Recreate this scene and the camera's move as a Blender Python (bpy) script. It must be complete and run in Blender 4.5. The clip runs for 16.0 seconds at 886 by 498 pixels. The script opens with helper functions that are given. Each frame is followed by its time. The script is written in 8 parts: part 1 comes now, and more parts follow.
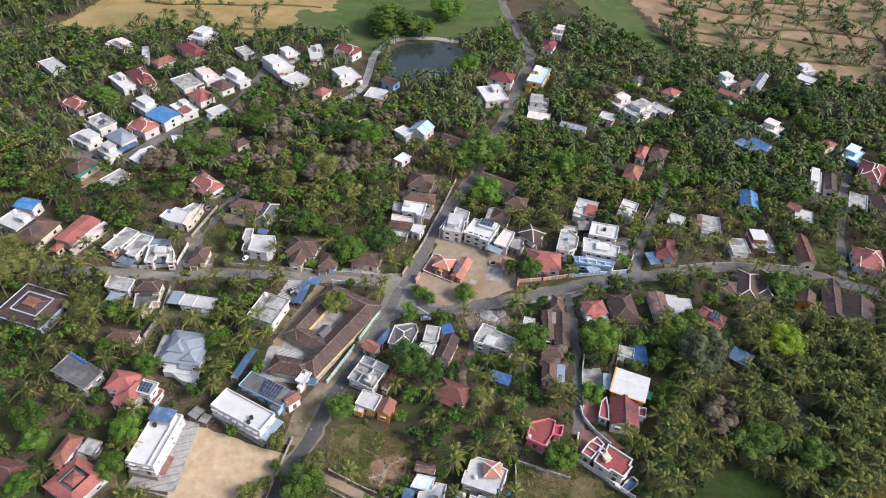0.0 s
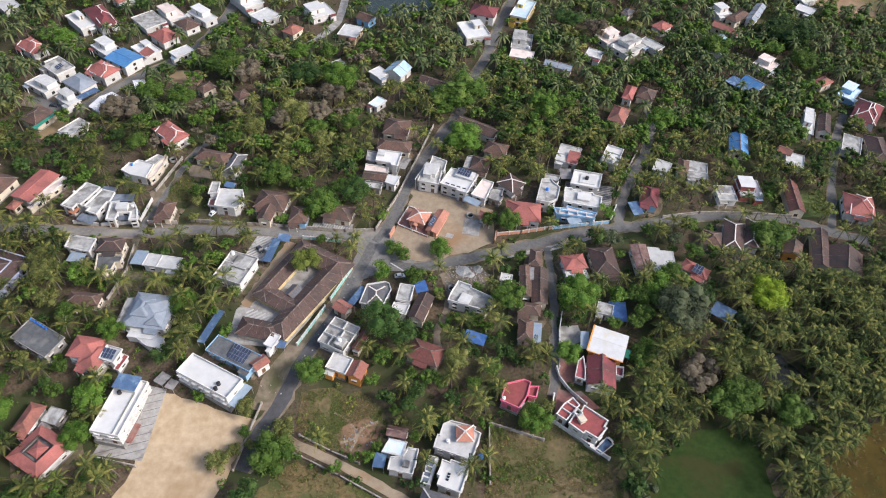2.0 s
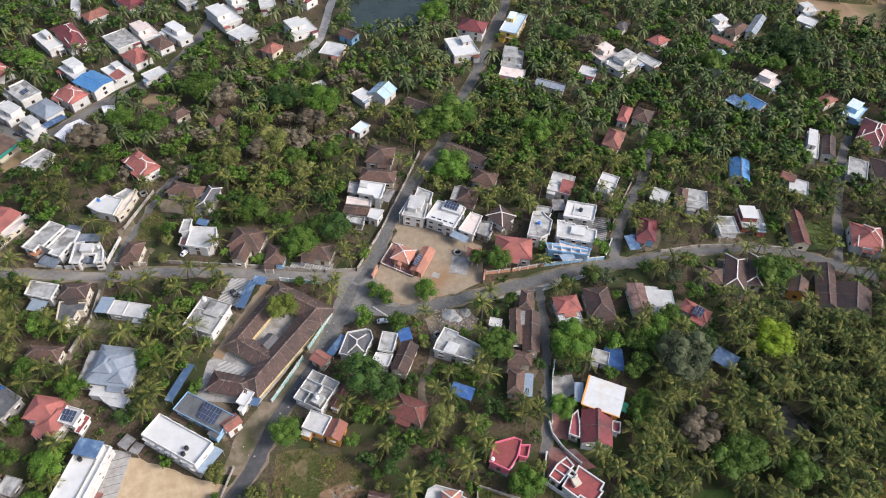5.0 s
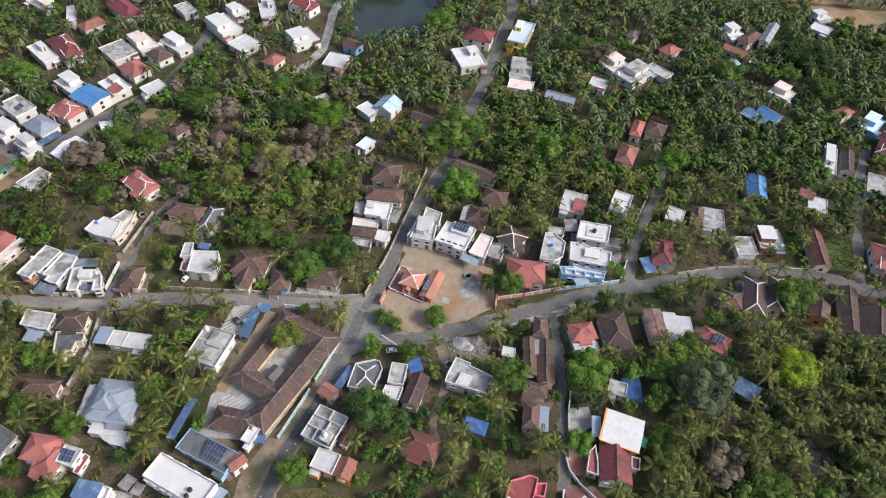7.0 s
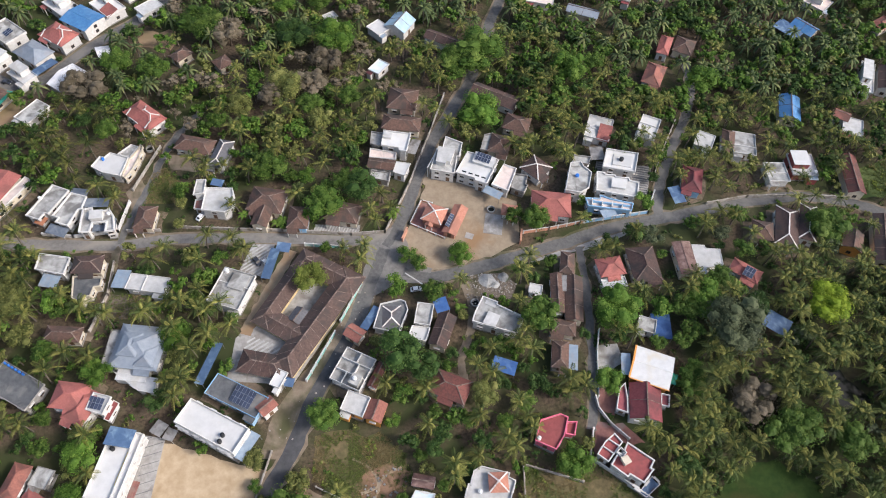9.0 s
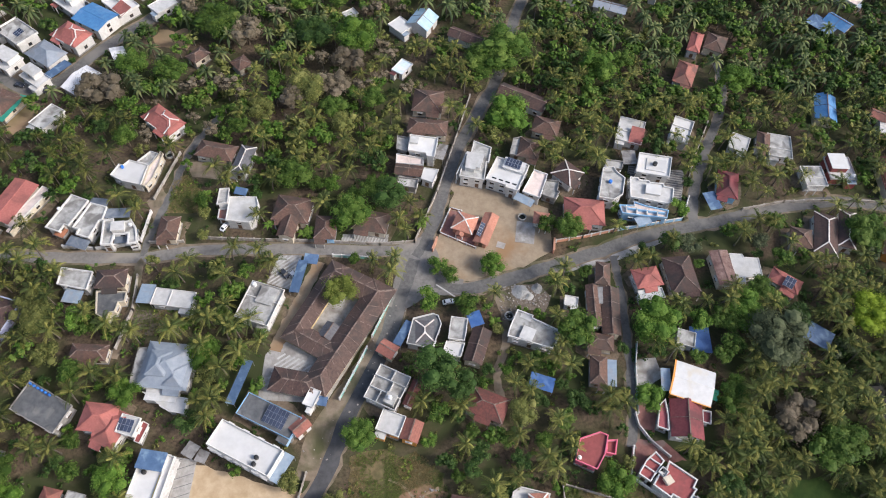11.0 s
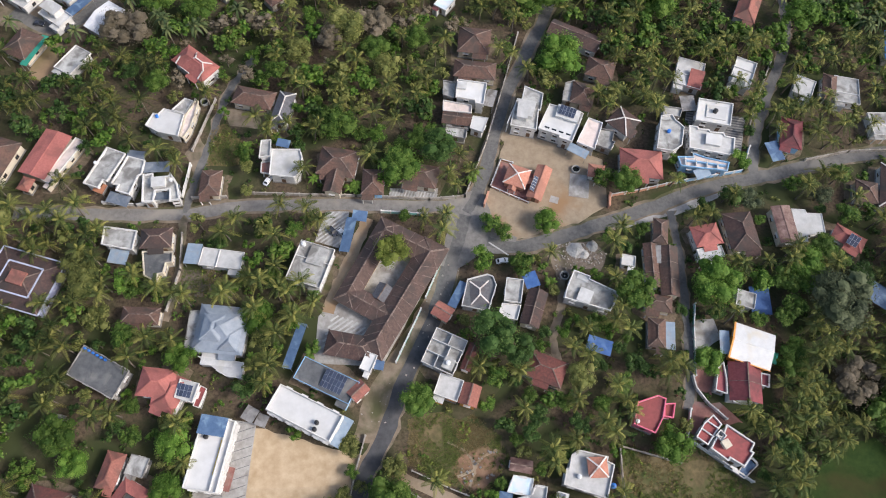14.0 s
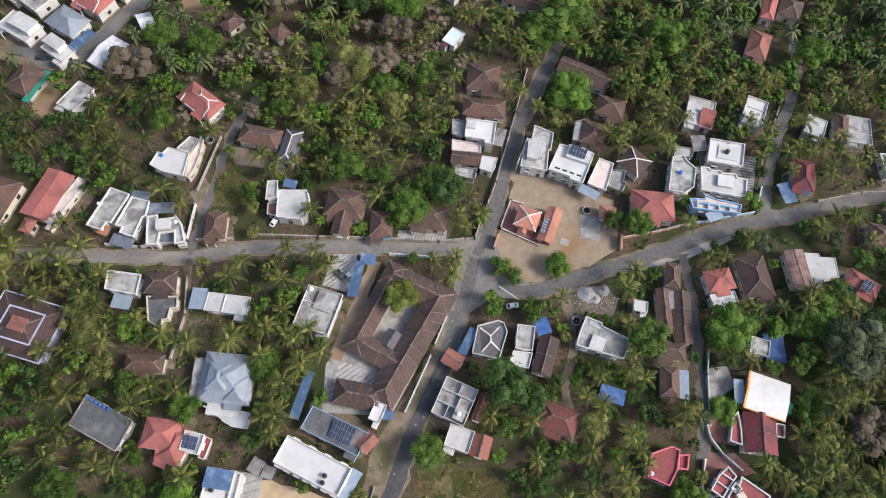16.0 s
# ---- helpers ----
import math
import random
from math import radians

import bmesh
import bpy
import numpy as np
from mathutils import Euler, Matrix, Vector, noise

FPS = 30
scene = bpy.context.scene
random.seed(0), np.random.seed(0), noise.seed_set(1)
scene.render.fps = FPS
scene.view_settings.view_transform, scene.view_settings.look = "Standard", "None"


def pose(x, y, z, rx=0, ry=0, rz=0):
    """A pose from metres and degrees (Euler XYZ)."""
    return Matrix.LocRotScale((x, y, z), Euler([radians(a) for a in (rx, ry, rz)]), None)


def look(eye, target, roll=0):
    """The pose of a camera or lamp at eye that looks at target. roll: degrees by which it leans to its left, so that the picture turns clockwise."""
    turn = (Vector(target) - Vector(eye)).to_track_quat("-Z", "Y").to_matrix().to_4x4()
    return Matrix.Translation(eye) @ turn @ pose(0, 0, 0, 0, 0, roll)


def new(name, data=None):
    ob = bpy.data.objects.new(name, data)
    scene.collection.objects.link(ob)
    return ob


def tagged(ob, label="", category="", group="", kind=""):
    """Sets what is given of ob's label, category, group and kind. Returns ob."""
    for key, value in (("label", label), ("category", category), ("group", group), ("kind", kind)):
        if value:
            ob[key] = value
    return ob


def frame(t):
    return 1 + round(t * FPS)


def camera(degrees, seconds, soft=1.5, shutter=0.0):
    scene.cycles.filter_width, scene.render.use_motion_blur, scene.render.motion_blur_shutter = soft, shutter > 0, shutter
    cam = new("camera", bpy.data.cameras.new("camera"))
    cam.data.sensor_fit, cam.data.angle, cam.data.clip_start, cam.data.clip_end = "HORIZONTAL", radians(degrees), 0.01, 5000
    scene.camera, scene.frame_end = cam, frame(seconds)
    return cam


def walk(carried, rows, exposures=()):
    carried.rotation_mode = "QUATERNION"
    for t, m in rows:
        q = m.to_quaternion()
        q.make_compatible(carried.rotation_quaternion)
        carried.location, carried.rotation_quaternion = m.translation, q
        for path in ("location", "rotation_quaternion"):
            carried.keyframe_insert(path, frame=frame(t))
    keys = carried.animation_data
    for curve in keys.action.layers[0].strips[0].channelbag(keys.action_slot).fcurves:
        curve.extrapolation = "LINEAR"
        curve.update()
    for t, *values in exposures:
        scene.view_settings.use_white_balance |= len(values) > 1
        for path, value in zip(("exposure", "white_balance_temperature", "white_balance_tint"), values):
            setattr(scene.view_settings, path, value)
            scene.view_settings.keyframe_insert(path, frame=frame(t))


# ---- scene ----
cam = camera(65.3, 16.0, soft=1.08)
PATH = [
    (0, (1.061, -184.137, 179.908), (1.124, -182.641, 178.582), 3.9),
    (0.5, (3.094, -180.943, 179.993), (3.163, -179.478, 178.633), 3.9),
    (1, (5.135, -177.7, 180.075), (5.209, -176.268, 178.681), 3.9),
    (1.5, (6.938, -174.425, 180.184), (7.015, -173.026, 178.756), 3.8),
    (2, (8.499, -171.001, 180.363), (8.581, -169.65, 178.89), 4.0),
    (2.5, (9.946, -167.351, 180.535), (10.031, -166.023, 179.042), 4.0),
    (3, (11.249, -163.852, 180.682), (11.335, -162.523, 179.19), 3.9),
    (3.5, (12.181, -160.291, 180.764), (12.27, -158.961, 179.273), 3.8),
    (4, (12.585, -156.751, 180.879), (12.677, -155.42, 179.389), 3.9),
    (6.5, (9.987, -139.675, 181.938), (10.083, -138.339, 180.454), 3.9),
    (7, (8.523, -136.848, 182.007), (8.622, -135.527, 180.509), 4.0),
    (7.5, (6.839, -134.005, 181.999), (6.942, -132.74, 180.453), 4.1),
    (8, (5.087, -130.936, 181.932), (5.191, -129.739, 180.333), 3.9),
    (8.5, (3.198, -127.86, 181.942), (3.301, -126.73, 180.295), 3.9),
    (9, (1.005, -124.723, 181.914), (1.109, -123.619, 180.25), 4.0),
    (11.5, (-11.162, -110.592, 181.956), (-11.054, -109.554, 180.25), 4.2),
    (12, (-13.556, -107.976, 182.062), (-13.45, -106.971, 180.336), 4.3),
    (12.5, (-15.862, -105.333, 182.244), (-15.759, -104.418, 180.469), 4.6),
    (13, (-18.171, -102.353, 182.444), (-18.073, -101.524, 180.627), 4.8),
    (13.5, (-20.491, -99.262, 182.719), (-20.396, -98.449, 180.894), 4.8),
    (14, (-22.576, -96.124, 183.077), (-22.482, -95.311, 181.252), 4.8),
    (14.5, (-24.229, -92.942, 183.47), (-24.135, -92.128, 181.646), 4.8),
    (15, (-25.319, -89.885, 183.846), (-25.222, -89.069, 182.022), 5.0),
    (15.5, (-25.963, -87.122, 184.261), (-25.861, -86.302, 182.44), 5.3),
    (16, (-26.31, -84.6, 184.584), (-26.202, -83.773, 182.766), 5.8),
]
walk(cam, [(t, look(eye, target, roll)) for t, eye, target, roll in PATH], exposures=[(0, 0.47, 6250, 14), (4, 0.41, 6280, 13), (9, 0.4, 6320, 13), (16, 0.35, 6320, 12.5)])

# ---- light ----
world = bpy.data.worlds.new("sky")
scene.world = world
world.use_nodes = True
wn = world.node_tree
sky = wn.nodes.new("ShaderNodeTexSky")
sky.sky_type = "NISHITA"
sky.sun_disc = False
sky.sun_elevation = radians(38)
sky.sun_rotation = radians(110)
sky.dust_density = 4.0
sky.air_density = 1.2
wn.links.new(sky.outputs[0], wn.nodes["Background"].inputs[0])
wn.nodes["Background"].inputs[1].default_value = 0.15
sun_data = bpy.data.lights.new("sun", "SUN")
sun_data.energy = 2.5
sun_data.angle = radians(14)
sun_data.color = (1.0, 0.965, 0.925)
sun = new("sun", sun_data)
sun.matrix_world = look((105, -30, 85), (0, 0, 0))


# ---- materials ----
MATS = {}


def mottled(name, dark, light, scale=1.0, rough=0.85, bump=0.2, stain=None, stain_scale=0.15, stain_at=0.55, waves=None, metal=0.0, vary=0.12, through_light=0.0):
    """A surface with grain between two colours, larger stains, and if asked for corrugation or tile courses along the local slope."""
    m = bpy.data.materials.new(name)
    m.use_nodes = True
    t = m.node_tree
    n, link = t.nodes, t.links.new
    bsdf = n["Principled BSDF"]
    bsdf.inputs["Roughness"].default_value = rough
    bsdf.inputs["Metallic"].default_value = metal
    if rough > 0.87:
        bsdf.inputs["Specular IOR Level"].default_value = 0.15
    geo = n.new("ShaderNodeNewGeometry")
    fine = n.new("ShaderNodeTexNoise")
    fine.inputs["Scale"].default_value = scale
    fine.inputs["Detail"].default_value = 6
    fine.inputs["Roughness"].default_value = 0.65
    link(geo.outputs["Position"], fine.inputs["Vector"])
    ramp = n.new("ShaderNodeValToRGB")
    ramp.color_ramp.elements[0].position, ramp.color_ramp.elements[1].position = 0.32, 0.68
    ramp.color_ramp.elements[0].color = (*dark, 1)
    ramp.color_ramp.elements[1].color = (*light, 1)
    link(fine.outputs["Fac"], ramp.inputs["Fac"])
    colour = ramp.outputs["Color"]
    if stain:
        broad = n.new("ShaderNodeTexNoise")
        broad.inputs["Scale"].default_value = stain_scale
        broad.inputs["Detail"].default_value = 5
        broad.inputs["Distortion"].default_value = 0.6
        link(geo.outputs["Position"], broad.inputs["Vector"])
        cut = n.new("ShaderNodeValToRGB")
        cut.color_ramp.elements[0].position, cut.color_ramp.elements[1].position = stain_at - 0.06, stain_at + 0.12
        link(broad.outputs["Fac"], cut.inputs["Fac"])
        mix = n.new("ShaderNodeMix")
        mix.data_type = "RGBA"
        mix.inputs["B"].default_value = (*stain, 1)
        link(cut.outputs["Color"], mix.inputs["Factor"])
        link(colour, mix.inputs["A"])
        colour = mix.outputs["Result"]
    if vary:
        info = n.new("ShaderNodeObjectInfo")
        span = n.new("ShaderNodeMapRange")
        span.inputs["To Min"].default_value, span.inputs["To Max"].default_value = 1 - vary, 1 + vary
        link(info.outputs["Random"], span.inputs["Value"])
        hsv = n.new("ShaderNodeHueSaturation")
        link(span.outputs["Result"], hsv.inputs["Value"])
        link(colour, hsv.inputs["Color"])
        colour = hsv.outputs["Color"]
    link(colour, bsdf.inputs["Base Color"])
    if bump:
        b = n.new("ShaderNodeBump")
        b.inputs["Strength"].default_value = bump
        b.inputs["Distance"].default_value = 0.05
        height = fine.outputs["Fac"]
        if waves:
            uv = n.new("ShaderNodeTexCoord")
            wave = n.new("ShaderNodeTexWave")
            wave.bands_direction = waves[0]
            wave.inputs["Scale"].default_value = waves[1]
            wave.inputs["Distortion"].default_value = 0.4
            link(uv.outputs["Object"], wave.inputs["Vector"])
            add = n.new("ShaderNodeMath")
            link(fine.outputs["Fac"], add.inputs[0])
            link(wave.outputs["Fac"], add.inputs[1])
            height = add.outputs[0]
        link(height, b.inputs["Height"])
        link(b.outputs["Normal"], bsdf.inputs["Normal"])
    MATS[name] = m
    return m


def leafy(name, dark, light, tip, scale=0.35, trans=0.25):
    """Foliage: each leaf takes its own green, with larger light and dark patches through the crown."""
    m = bpy.data.materials.new(name)
    m.use_nodes = True
    t = m.node_tree
    n, link = t.nodes, t.links.new
    bsdf = n["Principled BSDF"]
    bsdf.inputs["Roughness"].default_value = 0.6
    bsdf.inputs["Specular IOR Level"].default_value = 0.15
    geo = n.new("ShaderNodeNewGeometry")
    ramp = n.new("ShaderNodeValToRGB")
    ramp.color_ramp.elements[0].color, ramp.color_ramp.elements[1].color = (*dark, 1), (*tip, 1)
    mid = ramp.color_ramp.elements.new(0.55)
    mid.color = (*light, 1)
    link(geo.outputs["Random Per Island"], ramp.inputs["Fac"])
    broad = n.new("ShaderNodeTexNoise")
    broad.inputs["Scale"].default_value = scale
    link(geo.outputs["Position"], broad.inputs["Vector"])
    info = n.new("ShaderNodeObjectInfo")
    add = n.new("ShaderNodeMath")
    link(broad.outputs["Fac"], add.inputs[0])
    link(info.outputs["Random"], add.inputs[1])
    span = n.new("ShaderNodeMapRange")
    span.inputs["From Max"].default_value = 2.0
    span.inputs["To Min"].default_value, span.inputs["To Max"].default_value = 0.55, 1.5
    link(add.outputs[0], span.inputs["Value"])
    hsv = n.new("ShaderNodeHueSaturation")
    link(span.outputs["Result"], hsv.inputs["Value"])
    link(ramp.outputs["Color"], hsv.inputs["Color"])
    link(hsv.outputs["Color"], bsdf.inputs["Base Color"])
    glow = n.new("ShaderNodeBsdfTranslucent")
    link(hsv.outputs["Color"], glow.inputs["Color"])
    mix = n.new("ShaderNodeMixShader")
    mix.inputs[0].default_value = trans
    link(bsdf.outputs[0], mix.inputs[1])
    link(glow.outputs[0], mix.inputs[2])
    link(mix.outputs[0], n["Material Output"].inputs["Surface"])
    MATS[name] = m
    return m


# paints and plaster
mottled("white", (0.5, 0.49, 0.47), (0.66, 0.65, 0.63), 1.2, 0.7, 0.08, (0.5, 0.48, 0.44), 0.25, 0.62)
mottled("cream", (0.5, 0.44, 0.34), (0.62, 0.56, 0.45), 1.0, 0.8, 0.1, (0.35, 0.3, 0.24), 0.3, 0.6)
mottled("tan", (0.5, 0.36, 0.2), (0.6, 0.45, 0.27), 1.0, 0.8, 0.1)
mottled("blue", (0.2, 0.38, 0.6), (0.28, 0.5, 0.7), 1.0, 0.7, 0.1, (0.35, 0.42, 0.48), 0.3, 0.62)
mottled("bluewall", (0.28, 0.3, 0.48), (0.38, 0.41, 0.58), 1.0, 0.7, 0.1, (0.4, 0.42, 0.5), 0.3, 0.62)
mottled("orange", (0.6, 0.25, 0.05), (0.7, 0.33, 0.08), 1.0, 0.7, 0.1)
mottled("yellow", (0.62, 0.42, 0.06), (0.7, 0.5, 0.1), 1.0, 0.7, 0.1)
mottled("pink", (0.55, 0.1, 0.16), (0.66, 0.16, 0.24), 1.0, 0.7, 0.1)
mottled("grey", (0.22, 0.21, 0.2), (0.34, 0.33, 0.31), 0.8, 0.9, 0.2, (0.14, 0.13, 0.12), 0.3, 0.55)
mottled("maroonwall", (0.22, 0.05, 0.05), (0.3, 0.08, 0.07), 1.0, 0.7, 0.1)
mottled("teal", (0.16, 0.42, 0.38), (0.3, 0.58, 0.52), 0.7, 0.75, 0.1, (0.6, 0.62, 0.58), 0.35, 0.55)
# flat roof tops
mottled("top_white", (0.39, 0.39, 0.38), (0.54, 0.54, 0.53), 0.5, 0.75, 0.1, (0.4, 0.39, 0.36), 0.22, 0.6)
mottled("top_bright", (0.49, 0.49, 0.48), (0.58, 0.58, 0.57), 0.3, 0.7, 0.06, (0.56, 0.53, 0.45), 0.12, 0.64)
mottled("top_concrete", (0.26, 0.26, 0.25), (0.46, 0.46, 0.44), 0.45, 0.9, 0.2, (0.17, 0.165, 0.155), 0.28, 0.53)
mottled("top_dark", (0.07, 0.075, 0.08), (0.13, 0.135, 0.14), 0.5, 0.85, 0.2, (0.2, 0.19, 0.18), 0.25, 0.6)
mottled("top_pinkish", (0.58, 0.48, 0.43), (0.7, 0.6, 0.55), 0.6, 0.8, 0.1, (0.42, 0.37, 0.33), 0.25, 0.6)
mottled("top_paleblue", (0.42, 0.55, 0.64), (0.56, 0.68, 0.74), 0.6, 0.7, 0.1, (0.6, 0.62, 0.62), 0.25, 0.55)
mottled("top_redflat", (0.2, 0.045, 0.045), (0.27, 0.065, 0.062), 0.8, 0.75, 0.1, (0.15, 0.045, 0.045), 0.3, 0.6)
mottled("top_maroonflat", (0.2, 0.05, 0.06), (0.28, 0.075, 0.085), 0.8, 0.75, 0.1)
# clay tiles
for _name, _d, _l, _s in (("brown", (0.075, 0.042, 0.033), (0.15, 0.085, 0.062), (0.06, 0.045, 0.038)),
                          ("schoolbrown", (0.066, 0.042, 0.036), (0.12, 0.076, 0.062), (0.06, 0.045, 0.04)),
                          ("darkbrown", (0.05, 0.03, 0.027), (0.1, 0.058, 0.048), (0.045, 0.036, 0.033)),
                          ("red", (0.29, 0.095, 0.08), (0.39, 0.135, 0.115), (0.23, 0.085, 0.072)),
                          ("clay", (0.22, 0.085, 0.065), (0.33, 0.13, 0.098), (0.15, 0.075, 0.06)),
                          ("redbrown", (0.1, 0.036, 0.03), (0.19, 0.062, 0.05), (0.08, 0.04, 0.034)),
                          ("maroon", (0.15, 0.035, 0.04), (0.22, 0.055, 0.06), (0.1, 0.035, 0.038)),
                          ("terracotta", (0.36, 0.15, 0.1), (0.48, 0.22, 0.155), (0.3, 0.14, 0.1)),
                          ("slate", (0.075, 0.075, 0.085), (0.13, 0.13, 0.14), (0.09, 0.08, 0.08))):
    mottled("roof_" + _name, _d, _l, 1.6, 0.85, 0.5, _s, 0.2, 0.52, ("X", 1.1))
# metal sheets
for _name, _d, _l, _s in (("bluesheet", (0.05, 0.17, 0.38), (0.09, 0.25, 0.48), (0.16, 0.3, 0.5)),
                          ("paleblue", (0.3, 0.45, 0.56), (0.42, 0.56, 0.65), (0.3, 0.38, 0.42)),
                          ("steel", (0.2, 0.235, 0.28), (0.28, 0.315, 0.36), (0.25, 0.255, 0.265)),
                          ("whitesteel", (0.56, 0.56, 0.55), (0.66, 0.66, 0.65), (0.6, 0.56, 0.48)),
                          ("rust", (0.1, 0.045, 0.035), (0.3, 0.2, 0.17), (0.08, 0.04, 0.035))):
    mottled("roof_" + _name, _d, _l, 0.6, 0.5, 0.3, _s, 0.18, 0.58, ("X", 1.3), metal=0.1)
mottled("sheet_blue", (0.055, 0.105, 0.2), (0.095, 0.16, 0.27), 0.6, 0.55, 0.3, (0.2, 0.3, 0.4), 0.3, 0.58, ("X", 1.3))
mottled("sheet_bluegrey", (0.2, 0.27, 0.35), (0.3, 0.37, 0.44), 0.6, 0.55, 0.3, (0.3, 0.3, 0.3), 0.3, 0.58, ("X", 1.3))
mottled("sheet_slateblue", (0.1, 0.125, 0.16), (0.16, 0.19, 0.235), 0.6, 0.6, 0.3, (0.22, 0.24, 0.26), 0.3, 0.6, ("X", 1.0))
mottled("sheet_deepblue", (0.03, 0.085, 0.24), (0.05, 0.125, 0.32), 0.8, 0.5, 0.3, (0.09, 0.17, 0.34), 0.4, 0.58)
mottled("sheet_orange", (0.36, 0.15, 0.08), (0.46, 0.2, 0.11), 0.8, 0.8, 0.3)
mottled("sheet_ash", (0.2, 0.195, 0.19), (0.32, 0.31, 0.3), 0.6, 0.9, 0.3, (0.14, 0.13, 0.12), 0.4, 0.55, ("X", 1.3))
mottled("sheet_green", (0.02, 0.22, 0.15), (0.04, 0.32, 0.22), 0.8, 0.8, 0.2)
mottled("tarp", (0.52, 0.53, 0.54), (0.64, 0.64, 0.65), 0.8, 0.45, 0.2)
mottled("ridge_white", (0.6, 0.56, 0.52), (0.74, 0.7, 0.66), 1.5, 0.8, 0.1, (0.3, 0.22, 0.18), 0.5, 0.58)
mottled("ridge_mortar", (0.15, 0.11, 0.09), (0.27, 0.21, 0.18), 1.5, 0.9, 0.1, (0.1, 0.07, 0.06), 0.6, 0.5)
mottled("ridge_blue", (0.33, 0.36, 0.48), (0.47, 0.5, 0.6), 1.5, 0.7, 0.1)
# fittings
mottled("pane", (0.015, 0.02, 0.025), (0.03, 0.036, 0.042), 2.0, 0.12, 0.0, vary=0.3)
mottled("frame_wood", (0.1, 0.055, 0.03), (0.17, 0.1, 0.055), 3.0, 0.6, 0.1)
mottled("solar", (0.035, 0.045, 0.075), (0.06, 0.075, 0.115), 1.5, 0.25, 0.0, vary=0.2)
mottled("alu", (0.45, 0.46, 0.48), (0.6, 0.61, 0.62), 2.0, 0.35, 0.0, metal=0.8)
mottled("plastic_black", (0.012, 0.012, 0.013), (0.03, 0.03, 0.03), 2.0, 0.45, 0.0)
mottled("plastic_white", (0.66, 0.67, 0.68), (0.76, 0.76, 0.76), 2.0, 0.4, 0.0)
mottled("plastic_blue", (0.02, 0.14, 0.5), (0.04, 0.2, 0.6), 2.0, 0.4, 0.0)
mottled("car_white", (0.74, 0.74, 0.74), (0.8, 0.8, 0.8), 2.0, 0.25, 0.0)
mottled("car_dark", (0.03, 0.035, 0.05), (0.05, 0.055, 0.07), 2.0, 0.25, 0.0)
mottled("rubber", (0.012, 0.012, 0.012), (0.025, 0.025, 0.025), 4.0, 0.9, 0.0)
# ground covers
mottled("soil", (0.045, 0.034, 0.023), (0.14, 0.105, 0.072), 1.1, 0.95, 0.6, (0.045, 0.055, 0.022), 0.06, 0.48, vary=0)
mottled("asphalt", (0.1, 0.098, 0.096), (0.16, 0.157, 0.15), 0.9, 0.9, 0.3, (0.178, 0.17, 0.158), 0.12, 0.57, vary=0)
mottled("yard_earth", (0.11, 0.084, 0.058), (0.22, 0.172, 0.124), 1.1, 0.95, 0.5, (0.075, 0.075, 0.034), 0.16, 0.54, vary=0)
mottled("stripe_light", (0.36, 0.36, 0.35), (0.5, 0.5, 0.48), 1.0, 0.85, 0.1)
mottled("asphalt_pale", (0.15, 0.143, 0.134), (0.23, 0.22, 0.205), 0.7, 0.9, 0.3, (0.26, 0.24, 0.21), 0.1, 0.58, vary=0)
mottled("asphalt_new", (0.055, 0.056, 0.06), (0.095, 0.096, 0.1), 0.35, 0.88, 0.3, (0.13, 0.125, 0.12), 0.12, 0.6, vary=0)
mottled("shoulder", (0.14, 0.11, 0.08), (0.27, 0.22, 0.165), 0.3, 0.95, 0.4, (0.09, 0.09, 0.045), 0.1, 0.55, vary=0)
mottled("sand", (0.25, 0.195, 0.137), (0.34, 0.275, 0.195), 0.4, 0.95, 0.3, (0.27, 0.17, 0.095), 0.07, 0.58, vary=0)
mottled("playground", (0.38, 0.28, 0.17), (0.51, 0.4, 0.27), 0.4, 0.95, 0.3, (0.3, 0.2, 0.11), 0.06, 0.6, vary=0)
mottled("paving", (0.26, 0.25, 0.235), (0.4, 0.39, 0.37), 0.7, 0.85, 0.2, (0.2, 0.18, 0.16), 0.2, 0.56, vary=0)
mottled("paving_red", (0.2, 0.09, 0.075), (0.3, 0.14, 0.12), 0.8, 0.85, 0.2, (0.24, 0.17, 0.15), 0.2, 0.56, vary=0)
mottled("paver_dark", (0.1, 0.1, 0.105), (0.16, 0.16, 0.165), 0.8, 0.85, 0.2)
mottled("dry_grass", (0.09, 0.075, 0.034), (0.2, 0.15, 0.072), 1.1, 0.95, 0.6, (0.07, 0.088, 0.03), 0.11, 0.5, vary=0)
mottled("scrub_lot", (0.08, 0.068, 0.034), (0.18, 0.14, 0.075), 0.6, 0.95, 0.7, (0.085, 0.095, 0.036), 0.12, 0.54, vary=0)
mottled("red_earth", (0.18, 0.105, 0.066), (0.29, 0.185, 0.12), 0.5, 0.95, 0.6, (0.11, 0.09, 0.045), 0.25, 0.55, vary=0)
mottled("rubble_soil", (0.1, 0.08, 0.062), (0.23, 0.19, 0.155), 0.9, 0.95, 0.8, (0.075, 0.07, 0.04), 0.25, 0.56, vary=0)
mottled("gold_field", (0.25, 0.18, 0.075), (0.36, 0.265, 0.12), 0.08, 0.95, 0.4, (0.2, 0.17, 0.07), 0.03, 0.55, vary=0)
mottled("brown_field", (0.2, 0.135, 0.08), (0.33, 0.235, 0.15), 0.07, 0.95, 0.4, (0.14, 0.125, 0.06), 0.03, 0.54, vary=0)
mottled("meadow", (0.05, 0.085, 0.026), (0.09, 0.13, 0.042), 0.09, 0.95, 0.5, (0.1, 0.11, 0.045), 0.03, 0.55, vary=0)
